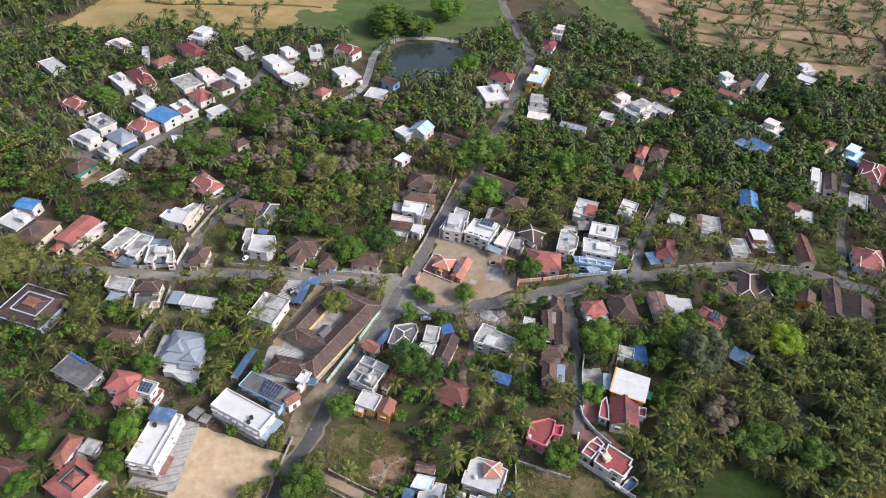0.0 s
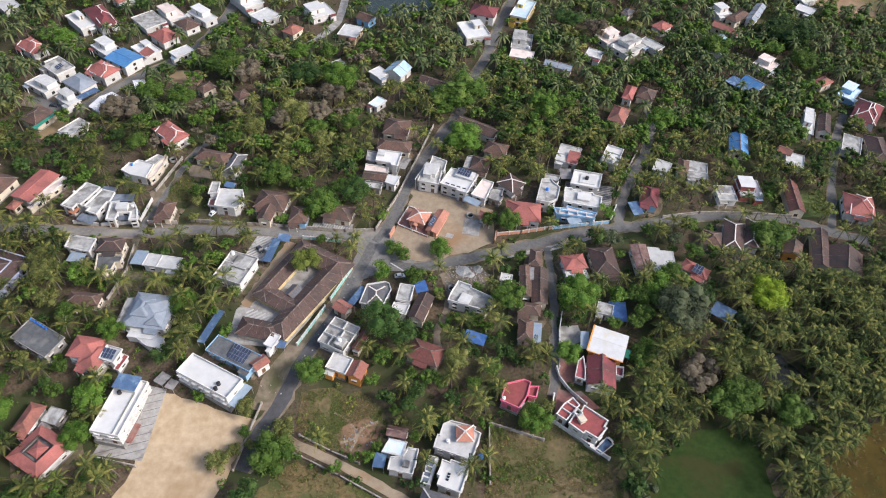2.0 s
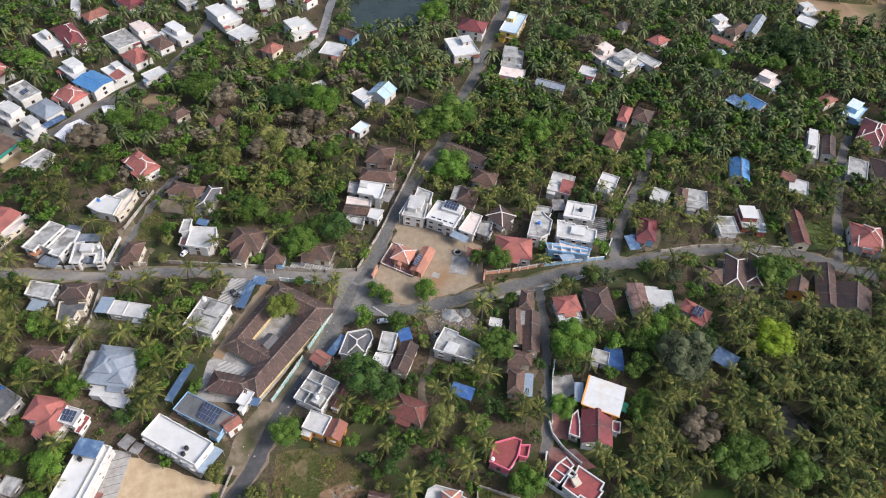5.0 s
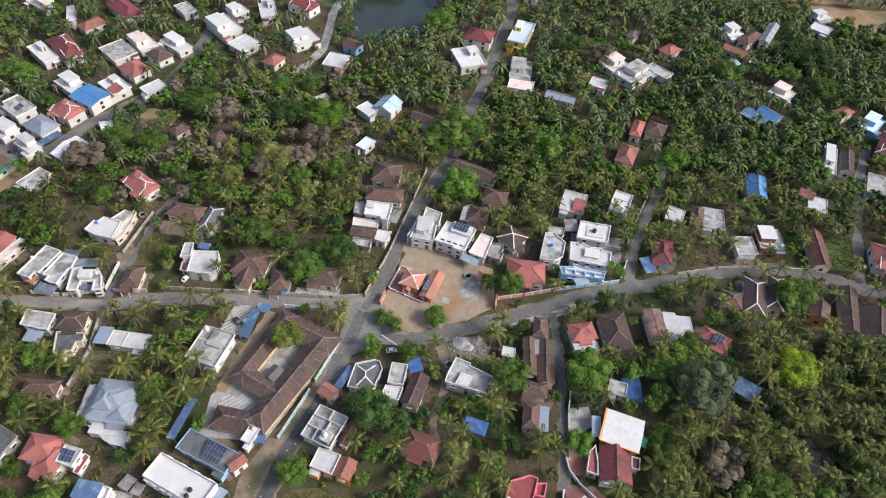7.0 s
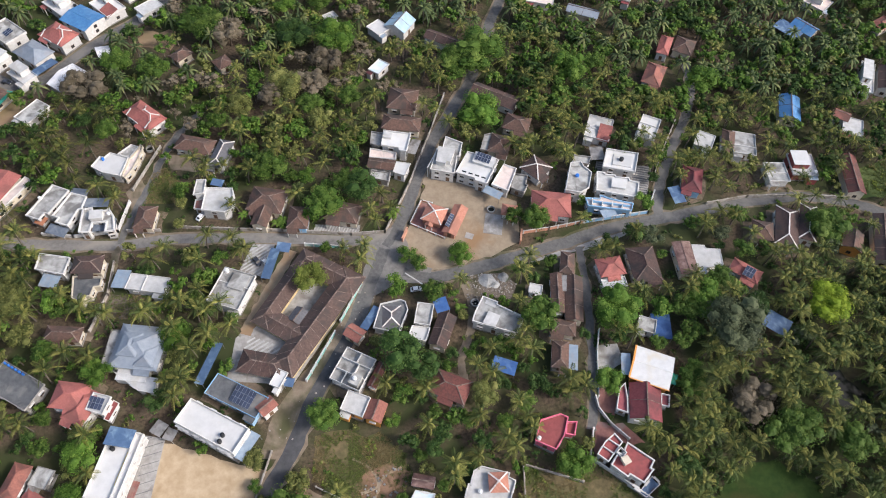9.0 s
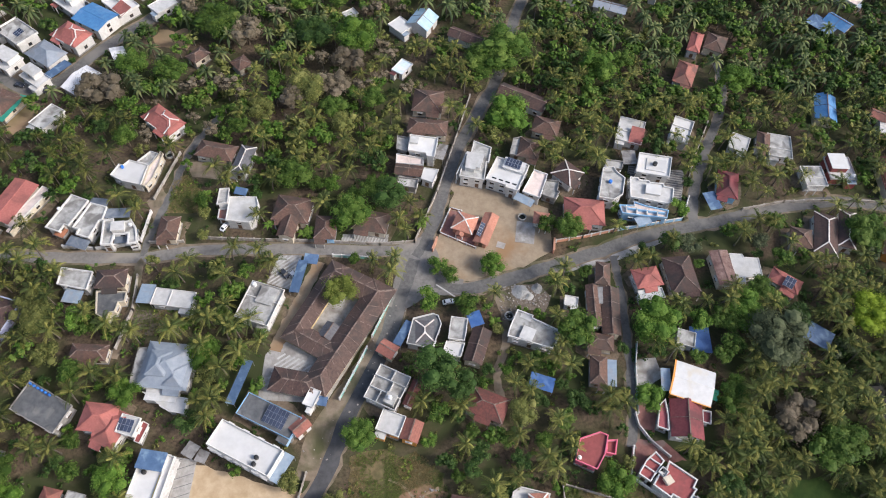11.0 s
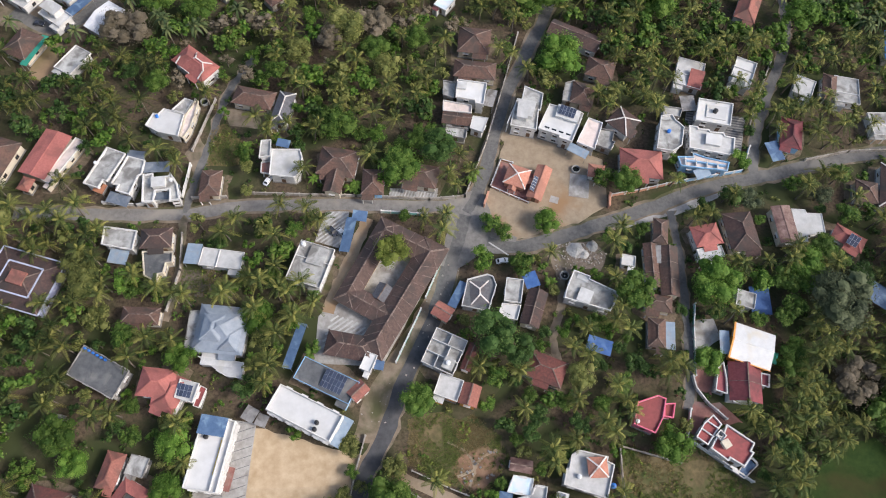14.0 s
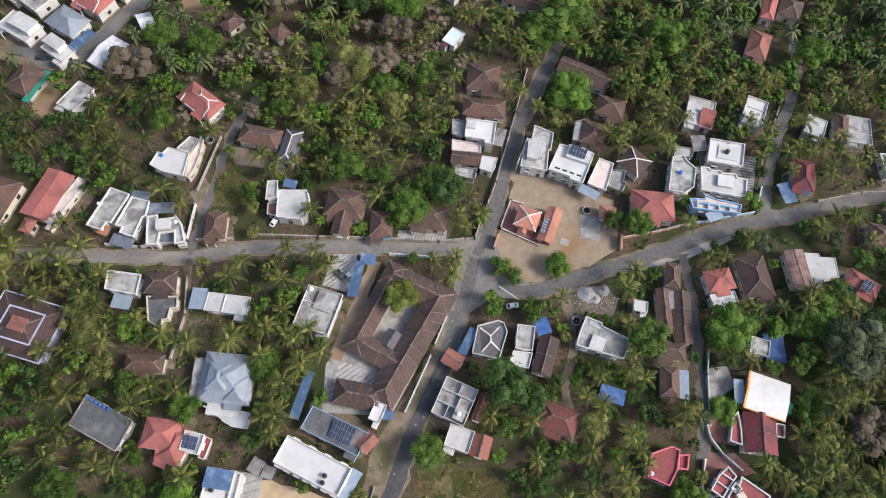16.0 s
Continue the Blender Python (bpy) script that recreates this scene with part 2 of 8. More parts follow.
# grove litter and weeds, with the deep shade under the crowns in the colour
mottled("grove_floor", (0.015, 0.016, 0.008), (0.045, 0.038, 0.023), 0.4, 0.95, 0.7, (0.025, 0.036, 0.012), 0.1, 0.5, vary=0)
mottled("paddy", (0.016, 0.036, 0.007), (0.032, 0.056, 0.012), 0.5, 0.9, 0.5, (0.045, 0.04, 0.014), 0.06, 0.57, vary=0)
mottled("wet_field", (0.042, 0.03, 0.006), (0.075, 0.054, 0.011), 0.4, 0.9, 0.5, (0.028, 0.035, 0.009), 0.05, 0.56, vary=0)
mottled("pond_water", (0.006, 0.008, 0.006), (0.011, 0.014, 0.01), 0.1, 0.08, 0.02, vary=0)
mottled("pond_green", (0.026, 0.036, 0.03), (0.038, 0.05, 0.042), 0.1, 0.1, 0.03, vary=0)
MATS["pond_water"].node_tree.nodes["Principled BSDF"].inputs["IOR"].default_value = 1.33
mottled("block_wall", (0.3, 0.27, 0.24), (0.46, 0.43, 0.39), 0.6, 0.9, 0.2, (0.2, 0.17, 0.13), 0.3, 0.55)
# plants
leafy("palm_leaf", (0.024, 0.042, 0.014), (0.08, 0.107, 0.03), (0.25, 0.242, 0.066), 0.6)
# the same palm leaf, paler and bluer: distance haze put into the colour
leafy("palm_far_haze", (0.034, 0.055, 0.024), (0.086, 0.118, 0.046), (0.168, 0.186, 0.074), 0.5)
leafy("leaf_bright", (0.04, 0.096, 0.013), (0.088, 0.168, 0.025), (0.16, 0.248, 0.046))
leafy("leaf_lime", (0.12, 0.2, 0.013), (0.24, 0.35, 0.024), (0.38, 0.48, 0.05))
leafy("leaf_mid", (0.032, 0.074, 0.012), (0.074, 0.133, 0.023), (0.14, 0.2, 0.043))
leafy("leaf_dark", (0.02, 0.048, 0.012), (0.048, 0.095, 0.023), (0.1, 0.155, 0.042))
leafy("leaf_greygreen", (0.042, 0.056, 0.03), (0.078, 0.096, 0.05), (0.115, 0.138, 0.07))
leafy("leaf_olive", (0.07, 0.085, 0.024), (0.145, 0.162, 0.046), (0.24, 0.24, 0.08))
leafy("leaf_dry", (0.095, 0.08, 0.052), (0.15, 0.125, 0.086), (0.21, 0.175, 0.125))
leafy("grass_straw", (0.13, 0.1, 0.045), (0.21, 0.165, 0.075), (0.3, 0.24, 0.12))
leafy("grass_green", (0.06, 0.085, 0.022), (0.11, 0.14, 0.036), (0.18, 0.2, 0.06))
leafy("leaf_airy", (0.1, 0.135, 0.022), (0.2, 0.25, 0.05), (0.33, 0.36, 0.1), trans=0.35)
leafy("banana_leaf", (0.07, 0.13, 0.02), (0.13, 0.21, 0.035), (0.2, 0.28, 0.07))
mottled("trunk_palm", (0.09, 0.075, 0.06), (0.17, 0.145, 0.12), 2.0, 0.95, 0.3)
mottled("trunk_bark", (0.06, 0.045, 0.033), (0.12, 0.095, 0.072), 2.0, 0.95, 0.4)


# ---- mesh helpers ----
def finish(name, bm, material):
    mesh = bpy.data.meshes.new(name)
    bm.to_mesh(mesh)
    bm.free()
    if material:
        mesh.materials.append(MATS[material])
    return mesh


def part(name, bm, material, parent, label=""):
    ob = new(name, finish(name, bm, material))
    ob.parent = parent
    return tagged(ob, label)


def shared_part(name, mesh, parent, m):
    ob = new(name, mesh)
    ob.parent = parent
    ob.matrix_basis = m
    return ob


def thing(name, x, y, rot, label, category, group="", z=0.0, kind=""):
    ob = new(name)
    ob.matrix_basis = pose(x, y, z, 0, 0, rot)
    return tagged(ob, label, category, group, kind)


def box(bm, x0, x1, y0, y1, z0, z1, bevel=0.0):
    made = bmesh.ops.create_cube(bm, size=1.0, matrix=Matrix.Translation(((x0 + x1) / 2, (y0 + y1) / 2, (z0 + z1) / 2)) @ Matrix.Diagonal((x1 - x0, y1 - y0, z1 - z0, 1)))
    if bevel:
        edges = list({e for v in made["verts"] for e in v.link_edges})
        bmesh.ops.bevel(bm, geom=edges, offset=bevel, segments=1, affect="EDGES", profile=0.5)
    return bm


def boxes(*rows, bevel=0.0):
    bm = bmesh.new()
    for r in rows:
        box(bm, *r, bevel=bevel)
    return bm


def bar(bm, a, b, wide, tall):
    """A bar from a to b."""
    a, b = Vector(a), Vector(b)
    along = b - a
    side = along.cross(Vector((0, 0, 1)))
    side = side.normalized() * wide / 2 if side.length > 1e-6 else Vector((wide / 2, 0, 0))
    up = side.cross(along).normalized() * tall / 2
    v = [bm.verts.new(p + s * side + u * up) for p in (a, b) for s, u in ((-1, -1), (1, -1), (1, 1), (-1, 1))]
    for f in ((0, 1, 2, 3), (7, 6, 5, 4), (0, 4, 5, 1), (1, 5, 6, 2), (2, 6, 7, 3), (3, 7, 4, 0)):
        bm.faces.new([v[i] for i in f])
    return bm


def tube(bm, a, b, r0, r1, n=6):
    a, b = Vector(a), Vector(b)
    q = (b - a).to_track_quat("Z", "Y").to_matrix()
    rings = [[bm.verts.new(p + q @ Vector((r * math.cos(6.2832 * i / n), r * math.sin(6.2832 * i / n), 0))) for i in range(n)] for p, r in ((a, r0), (b, r1))]
    for i in range(n):
        j = (i + 1) % n
        bm.faces.new((rings[0][i], rings[0][j], rings[1][j], rings[1][i]))
    bm.faces.new(rings[1])
    bm.faces.new(rings[0][::-1])
    return bm


# ---- where nothing grows ----
BLOCKED = []          # x, y, half width, half depth, cos, sin
ROADS = []            # points with half widths
CLEAR = []            # polygons
GARDENS = []          # x, y, half width, half depth: low planting only


def block(x, y, w, d, rot, margin=1.2):
    a = radians(rot)
    if y > 60 and margin > 0.25:
        # distant houses stand in clearer gardens, open to the south
        GARDENS.append((x, y - 3.0, w / 2 + 0.8, d / 2 + 2.2))
    BLOCKED.append((x, y, w / 2 + margin, d / 2 + margin, math.cos(a), math.sin(a)))


def inside(poly, x, y):
    hit = False
    for (x0, y0), (x1, y1) in zip(poly, poly[1:] + poly[:1]):
        if (y0 > y) != (y1 > y) and x < (x1 - x0) * (y - y0) / (y1 - y0) + x0:
            hit = not hit
    return hit


def free(x, y, room):
    for bx, by, hw, hd, c, s in BLOCKED:
        dx, dy = x - bx, y - by
        if abs(dx) < 30 and abs(dy) < 30 and abs(dx * c + dy * s) < hw + room and abs(dy * c - dx * s) < hd + room:
            return False
    for pts, half in ROADS:
        for (x0, y0), (x1, y1) in zip(pts, pts[1:]):
            ex, ey = x1 - x0, y1 - y0
            k = max(0, min(1, ((x - x0) * ex + (y - y0) * ey) / (ex * ex + ey * ey + 1e-9)))
            if math.hypot(x - x0 - k * ex, y - y0 - k * ey) < half + room * (1.6 if half > 1.7 else 0.5):
                return False
    return not any(inside(p, x, y) for p in CLEAR)


# ---- ground covers ----
def smooth(pts, steps=6):
    """A rounder line through the points."""
    out = []
    for i in range(len(pts) - 1):
        p0, p1, p2, p3 = (Vector(pts[max(0, min(len(pts) - 1, i + k))]) for k in (-1, 0, 1, 2))
        for s in range(steps):
            t = s / steps
            out.append(0.5 * (2 * p1 + (p2 - p0) * t + (2 * p0 - 5 * p1 + 4 * p2 - p3) * t * t + (3 * p1 - p0 - 3 * p2 + p3) * t ** 3))
    return out + [Vector(pts[-1])]


def strip(name, pts, width, z, material, label, category="road", ragged=0.25, bare=True):
    """A road along a line, with a thickness and uneven edges."""
    line = smooth(pts)
    rng = random.Random(len(line) + int(abs(pts[0][0]) * 10))
    bm = bmesh.new()
    rows = []
    for i, p in enumerate(line):
        d = line[min(i + 1, len(line) - 1)] - line[max(i - 1, 0)]
        n = Vector((-d.y, d.x)).normalized()
        l, r = (p + s * n * (width / 2 + rng.uniform(-ragged, ragged)) for s in (1, -1))
        rows.append([bm.verts.new((*q, h)) for q, h in ((l, -0.05), (l, z), (p, z + 0.02), (r, z), (r, -0.05))])
    for a, b in zip(rows, rows[1:]):
        for k in range(4):
            bm.faces.new((a[k], a[k + 1], b[k + 1], b[k]))
    bmesh.ops.recalc_face_normals(bm, faces=bm.faces)
    ob = tagged(new(name, finish(name, bm, material)), label, category, kind="structure")
    if bare:
        ROADS.append(([tuple(p) for p in line], width / 2))
    return ob


def patch(name, pts, z, material, label, category="ground", grow=False, ragged=0.5):
    """A patch of ground with an uneven edge."""
    rng = random.Random(int(abs(pts[0][0] * 7 + pts[0][1] * 3)) + len(pts))
    rim = []
    for a, b in zip(pts, pts[1:] + pts[:1]):
        a, b = Vector(a), Vector(b)
        n = max(1, int((b - a).length / 2.5))
        side = Vector((-(b - a).y, (b - a).x)).normalized()
        rim += [a.lerp(b, k / n) + side * rng.uniform(-ragged, ragged) * (k > 0) for k in range(n)]
    bm = bmesh.new()
    top = [bm.verts.new((*p, z)) for p in rim]
    low = [bm.verts.new((*p, -0.05)) for p in rim]
    face = bm.faces.new(top)
    for i in range(len(rim)):
        j = (i + 1) % len(rim)
        bm.faces.new((top[i], low[i], low[j], top[j]))
    bmesh.ops.triangulate(bm, faces=[face])
    bmesh.ops.recalc_face_normals(bm, faces=bm.faces)
    if not grow:
        CLEAR.append([tuple(p) for p in pts])
    return tagged(new(name, finish(name, bm, material)), label, category, kind="structure")


YARDS = []


def yard_round(x, y, w, d, rot, rng):
    """Swept earth round a house."""
    a = radians(rot)
    pts = []
    for k in range(10):
        t = 6.2832 * k / 10
        u, v = math.cos(t), math.sin(t)
        s = 1 / max(abs(u), abs(v))
        u, v = u * s * (w / 2 + rng.uniform(0.8, 3.2)), v * s * (d / 2 + rng.uniform(0.8, 3.4))
        pts.append((x + u * math.cos(a) - v * math.sin(a), y + u * math.sin(a) + v * math.cos(a)))
    YARDS.append(1)
    patch("house_yard", pts, 0.002 + 0.004 * (len(YARDS) % 5), "yard_earth", "bare swept earth round a house", "yard", True, 0.5)


def stripes(pts, angle, pitch, material, z=0.06, duty=0.42):
    """Straight rows of pavers across a court."""
    c, s = math.cos(radians(angle)), math.sin(radians(angle))
    flat_pts = [(x * c + y * s, y * c - x * s) for x, y in pts]
    x0, y0 = pts[0]
    body = thing("paver_rows", x0, y0, 0, "pale paver rows laid across a court", "paving", kind="structure")
    v = min(q[1] for q in flat_pts) + pitch / 2
    while v < max(q[1] for q in flat_pts):
        cuts = sorted(a[0] + (b[0] - a[0]) * (v - a[1]) / (b[1] - a[1]) for a, b in zip(flat_pts, flat_pts[1:] + flat_pts[:1]) if (a[1] > v) != (b[1] > v))
        for u0, u1 in zip(cuts[::2], cuts[1::2]):
            if u1 - u0 > 1:
                p, q = ((u * c - v * s - x0, u * s + v * c - y0, z) for u in (u0 + 0.2, u1 - 0.2))
                part("paver_row", bar(bmesh.new(), p, q, pitch * duty, 0.05), material, body)
        v += pitch


# ---- parts that repeat ----
WINDOW = finish("window", boxes((-0.7, -0.6, -0.06, 0.06, 0, 1.3), (0.6, 0.7, -0.06, 0.06, 0, 1.3), (-0.6, 0.6, -0.06, 0.06, 0, 0.1), (-0.6, 0.6, -0.06, 0.06, 1.2, 1.3), (-0.04, 0.04, -0.05, 0.05, 0.1, 1.2)), "frame_wood")
PANE = finish("pane", boxes((-0.62, 0.62, -0.03, 0.03, 0.08, 1.22)), "pane")
SHADE = finish("sunshade", boxes((-0.95, 0.95, -0.55, 0.05, 1.42, 1.5)), "white")
DOOR = finish("door", boxes((-0.5, 0.5, -0.05, 0.05, 0, 2.05), (-0.6, -0.5, -0.07, 0.07, 0, 2.15), (0.5, 0.6, -0.07, 0.07, 0, 2.15), (-0.5, 0.5, -0.07, 0.07, 2.05, 2.15)), "frame_wood")


def near(x, y):
    return -125 < x < 130 and y < 75


def openings(body, x, y, w, d, levels, sides=(0, 1, 2, 3)):
    """Windows, and a door on the side to the south, on the faces of a w by d body."""
    close = near(x, y)
    for side in sides:
        long, off = ((w, d) if side % 2 == 0 else (d, w))
        if not close and side not in (0, 1 if x < 0 else 3):
            continue
        n = max(1, int(long / (3.8 if close else 5.5)))
        turn = Matrix.Rotation(radians(90 * side), 4, "Z")
        for z in levels:
            for k in range(n):
                u = (k + 0.5) / n * long - long / 2
                here = turn @ pose(u, -off / 2, z)
                if side == 0 and z == levels[0] and k == n // 2:
                    shared_part("door", DOOR, body, turn @ pose(u, -off / 2, 0.05))
                    continue
                win = shared_part("window", WINDOW, body, here)
                shared_part("pane", PANE, win, Matrix())
                if close and levels[0] > 0:
                    shared_part("sunshade", SHADE, win, Matrix())


def tank(x, y, z, colour="black", r=0.65, h=1.35):
    words = {"black": "black ribbed plastic water tank on a rooftop", "white": "white plastic water tank on a rooftop", "blue": "blue plastic water drum"}
    body = thing("water_tank", x, y, 0, words[colour], "water tank", "rooftop water tanks", z)
    bm = bmesh.new()
    n, last = 12, None
    for k in range(9):
        rr = r * (1.0 if k % 2 == 0 else 0.96)
        ring = [bm.verts.new((rr * math.cos(6.2832 * i / n), rr * math.sin(6.2832 * i / n), h * 0.82 * k / 8)) for i in range(n)]
        if last:
            for i in range(n):
                bm.faces.new((last[i], last[(i + 1) % n], ring[(i + 1) % n], ring[i]))
        last = ring
    ring = [bm.verts.new((0.35 * v.co.x, 0.35 * v.co.y, h * 0.93)) for v in last]
    for i in range(n):
        bm.faces.new((last[i], last[(i + 1) % n], ring[(i + 1) % n], ring[i]))
    bm.faces.new(ring)
    part("barrel", bm, "plastic_" + colour, body)
    part("lid", tube(bmesh.new(), (0, 0, h * 0.92), (0, 0, h), r * 0.4, r * 0.38, 10), "plastic_" + colour, body)
    return body


def solar_array(x, y, z, rot, nx, ny, tilt=10):
    """Rows of solar panels on a low frame."""
    body = thing("solar_array", x, y, rot, "dark blue solar panels in aluminium frames on a roof", "solar panels", z=z)
    bm = bmesh.new()
    for u in (-nx * 0.5 + 0.2, nx * 0.5 - 0.2):
        bar(bm, (u, -ny * 0.8, 0.15), (u, ny * 0.8, 0.15 + ny * 1.6 * math.sin(radians(tilt))), 0.06, 0.06)
        tube(bm, (u, ny * 0.8, 0), (u, ny * 0.8, 0.15 + ny * 1.6 * math.sin(radians(tilt))), 0.04, 0.04, 4)
        tube(bm, (u, -ny * 0.8, 0), (u, -ny * 0.8, 0.15), 0.04, 0.04, 4)
    part("rack", bm, "alu", body)
    panel = finish("panel", boxes((-0.48, 0.48, -0.78, 0.78, 0, 0.04)), "solar")
    edge = finish("panel_frame", boxes((-0.5, -0.47, -0.8, 0.8, -0.01, 0.055), (0.47, 0.5, -0.8, 0.8, -0.01, 0.055), (-0.47, 0.47, -0.8, -0.77, -0.01, 0.055), (-0.47, 0.47, 0.77, 0.8, -0.01, 0.055)), "alu")
    for i in range(nx):
        for j in range(ny):
            v = (j + 0.5 - ny / 2) * 1.62
            m = pose((i + 0.5 - nx / 2) * 1.02, v * math.cos(radians(tilt)), 0.2 + (v + ny * 0.81) * math.sin(radians(tilt)), tilt)
            p = shared_part("panel", panel, body, m)
            shared_part("panel_frame", edge, p, Matrix())


# ---- houses ----
FALL_FROM, FALL_TO, FALL = -48.0, -80.0, 0.19     # the land falls away to the south between these


def sunk(y):
    """How far the land lies below the village level."""
    return FALL * min(max(FALL_FROM - y, 0), FALL_FROM - FALL_TO)


def footing(y):
    """The underside of a house's plinth: deeper where the land slopes."""
    return -1.6 if y < FALL_FROM + 3 else 0.0


def spot(x, y, rot, u, v):
    a = radians(rot)
    return x + u * math.cos(a) - v * math.sin(a), y + u * math.sin(a) + v * math.cos(a)


def squared(w, d, rot):
    """Turns a plan so that its local -y side looks as far south as it can."""
    while rot > 45:
        rot, w, d = rot - 90, d, w
    while rot < -45:
        rot, w, d = rot + 90, d, w
    return max(w, 2.6), max(d, 2.6), rot


def flat(x, y, w, d, rot, h, wall="white", top="white", storeys=1, stair=None, tank_=None, solar=None, rail=0, hatch=0, redhalf=0, pergola=0, cells=0, cupola=0, drums=0, label="", **more):
    """A house with a flat roof slab and parapet; h is the parapet's top."""
    w, d, rot = squared(w, d, rot)
    rng = random.Random(int(x * 31 + y * 17))
    block(x, y, w, d, rot, 0.6)
    tank_ = more.get("tank", tank_)
    if not near(x, y) and storeys == 2 and not (solar or stair or redhalf or cells) and rng.random() < 0.75:
        # a set-back upper floor
        h, stair = h - 0.9, (rng.choice((-0.14, 0.14)), 0.12, 0.6, 0.62)
    body = thing("house", x, y, rot, label, "house", "village houses")
    if near(x, y) and rng.random() < 0.6:
        yard_round(x, y, w, d, rot, rng)
    e = more.get("rim", 0.16)
    lip = 0.7 if h > 4.2 else 0.4
    a, b, c = w / 2 - 0.45, d / 2 - 0.45, h - lip
    bm = boxes((-a, a, -b, b, 0, c - 0.15))
    part("wall", bm, wall if wall in MATS else "white", body)
    part("plinth", boxes((-a - 0.2, a + 0.2, -b - 0.2, b + 0.2, footing(y), 0.35)), "grey", body)
    part("roof_slab", boxes((-w / 2, w / 2, -d / 2, d / 2, c - 0.15, c)), "white" if wall != "grey" else "grey", body)
    skin = {"white": "top_bright" if rng.random() < 0.4 else "top_white"}.get(top, "top_" + top)
    part("roof_surface", boxes((-w / 2 + e + 0.02, w / 2 - e - 0.02, -d / 2 + e + 0.02, d / 2 - e - 0.02, c + 0.002, c + 0.03)), skin, body)
    part("parapet", boxes((-w / 2, w / 2, -d / 2, -d / 2 + e, c, h), (-w / 2, w / 2, d / 2 - e, d / 2, c, h), (-w / 2, -w / 2 + e, -d / 2 + e, d / 2 - e, c, h), (w / 2 - e, w / 2, -d / 2 + e, d / 2 - e, c, h), bevel=0.03), "white" if wall not in ("grey", "pink", "blue") else wall, body)
    levels = [0.95] if storeys == 1 or h < 5.2 else [0.95, c * 0.5 + 0.85]
    if len(levels) == 2:
        z = c * 0.5
        part("floor_band", boxes((-w / 2 + 0.1, w / 2 - 0.1, -d / 2 - 0.25, d / 2 - 0.1, z - 0.08, z + 0.04)), "white", body)
    openings(body, x, y, 2 * a, 2 * b, levels)
    if not cells and "noporch" not in more:
        # a porch with two pillars
        pw, pd = min(3.2, w * 0.45), 1.6
        u = rng.choice((-1, 1)) * (w / 2 - pw / 2 - 0.2)
        z = min(2.9, c - 0.3)
        part("porch_roof", boxes((u - pw / 2, u + pw / 2, -d / 2 - pd, -d / 2 + 0.5, z, z + 0.14), bevel=0.03), ("grey" if wall == "grey" else skin if near(x, y) else rng.choice((skin, "roof_red", "roof_maroon", "sheet_bluegrey"))), body)
        if rng.random() < 0.6:
            part("porch_wall", boxes((u - pw / 2 + 0.2, u + pw / 2 - 0.2, -d / 2 - pd + 0.3, -d / 2 + 0.6, 0, z)), wall if wall in MATS else "white", body)
        else:
            for s in (-1, 1):
                part("pillar", boxes((u + s * (pw / 2 - 0.25) - 0.13, u + s * (pw / 2 - 0.25) + 0.13, -d / 2 - pd + 0.15, -d / 2 - pd + 0.41, 0, z)), "white", body)
    sh = more.get("sh", 2.3 if stair else 1.9)
    if stair or (storeys == 2 and not (solar or hatch or cells or cupola or pergola) and w * d > 45):
        u, v, sw, sd = stair or (rng.choice((-0.22, 0.22)), 0.2, 0.32, 0.34)
        sw, sd = max(2.0, sw * w), max(2.0, sd * d)
        u, v = u * w, v * d
        room = part("stair_room", boxes((u - sw / 2, u + sw / 2, v - sd / 2, v + sd / 2, c, c + sh)), wall if wall in MATS else "white", body)
        part("slab", boxes((u - sw / 2 - 0.3, u + sw / 2 + 0.3, v - sd / 2 - 0.3, v + sd / 2 + 0.3, c + sh, c + sh + 0.14), bevel=0.03), skin, room)
        if sh > 1.8:
            part("door", boxes((u - 0.4, u + 0.4, v - sd / 2 - 0.05, v - sd / 2 + 0.02, c + 0.04, c + 1.75)), "frame_wood", room)
    if near(x, y) and w * d > 55 and not (cells or solar or cupola or hatch) and rng.random() < 0.75:
        # a low inner wall across the terrace, and a drain kerb
        if w > d:
            u = rng.uniform(-0.12, 0.2) * w
            part("terrace_wall", boxes((u - 0.09, u + 0.09, -d / 2 + e, d / 2 - e, c + 0.03, c + 0.42)), "white", body)
        else:
            v = rng.uniform(-0.15, 0.15) * d
            part("terrace_wall", boxes((-w / 2 + e, w / 2 - e, v - 0.09, v + 0.09, c + 0.03, c + 0.42)), "white", body)
    if tank_ or (storeys == 2 and not cells and rng.random() < 0.4):
        px, py = spot(x, y, rot, (w / 2 - 1.1) * rng.choice((-1, 1)), (d / 2 - 1.1) * rng.choice((-1, 1)))
        tank(px, py, c + 0.03, tank_ or rng.choice(("black", "black", "white")))
    if solar:
        px, py = spot(x, y, rot, solar[0] * w, solar[1] * d)
        solar_array(px, py, c + 0.03, rot, solar[2], solar[3])
    if hatch:
        part("roof_opening", boxes((-0.8, 0.8, -0.8, 0.8, c + 0.03, c + 0.18), bevel=0.05), "pane", body)
        part("opening_kerb", boxes((-1.1, 1.1, -1.1, -0.8, c + 0.03, c + 0.4), (-1.1, 1.1, 0.8, 1.1, c + 0.03, c + 0.4), (-1.1, -0.8, -0.8, 0.8, c + 0.03, c + 0.4), (0.8, 1.1, -0.8, 0.8, c + 0.03, c + 0.4)), "white", body)
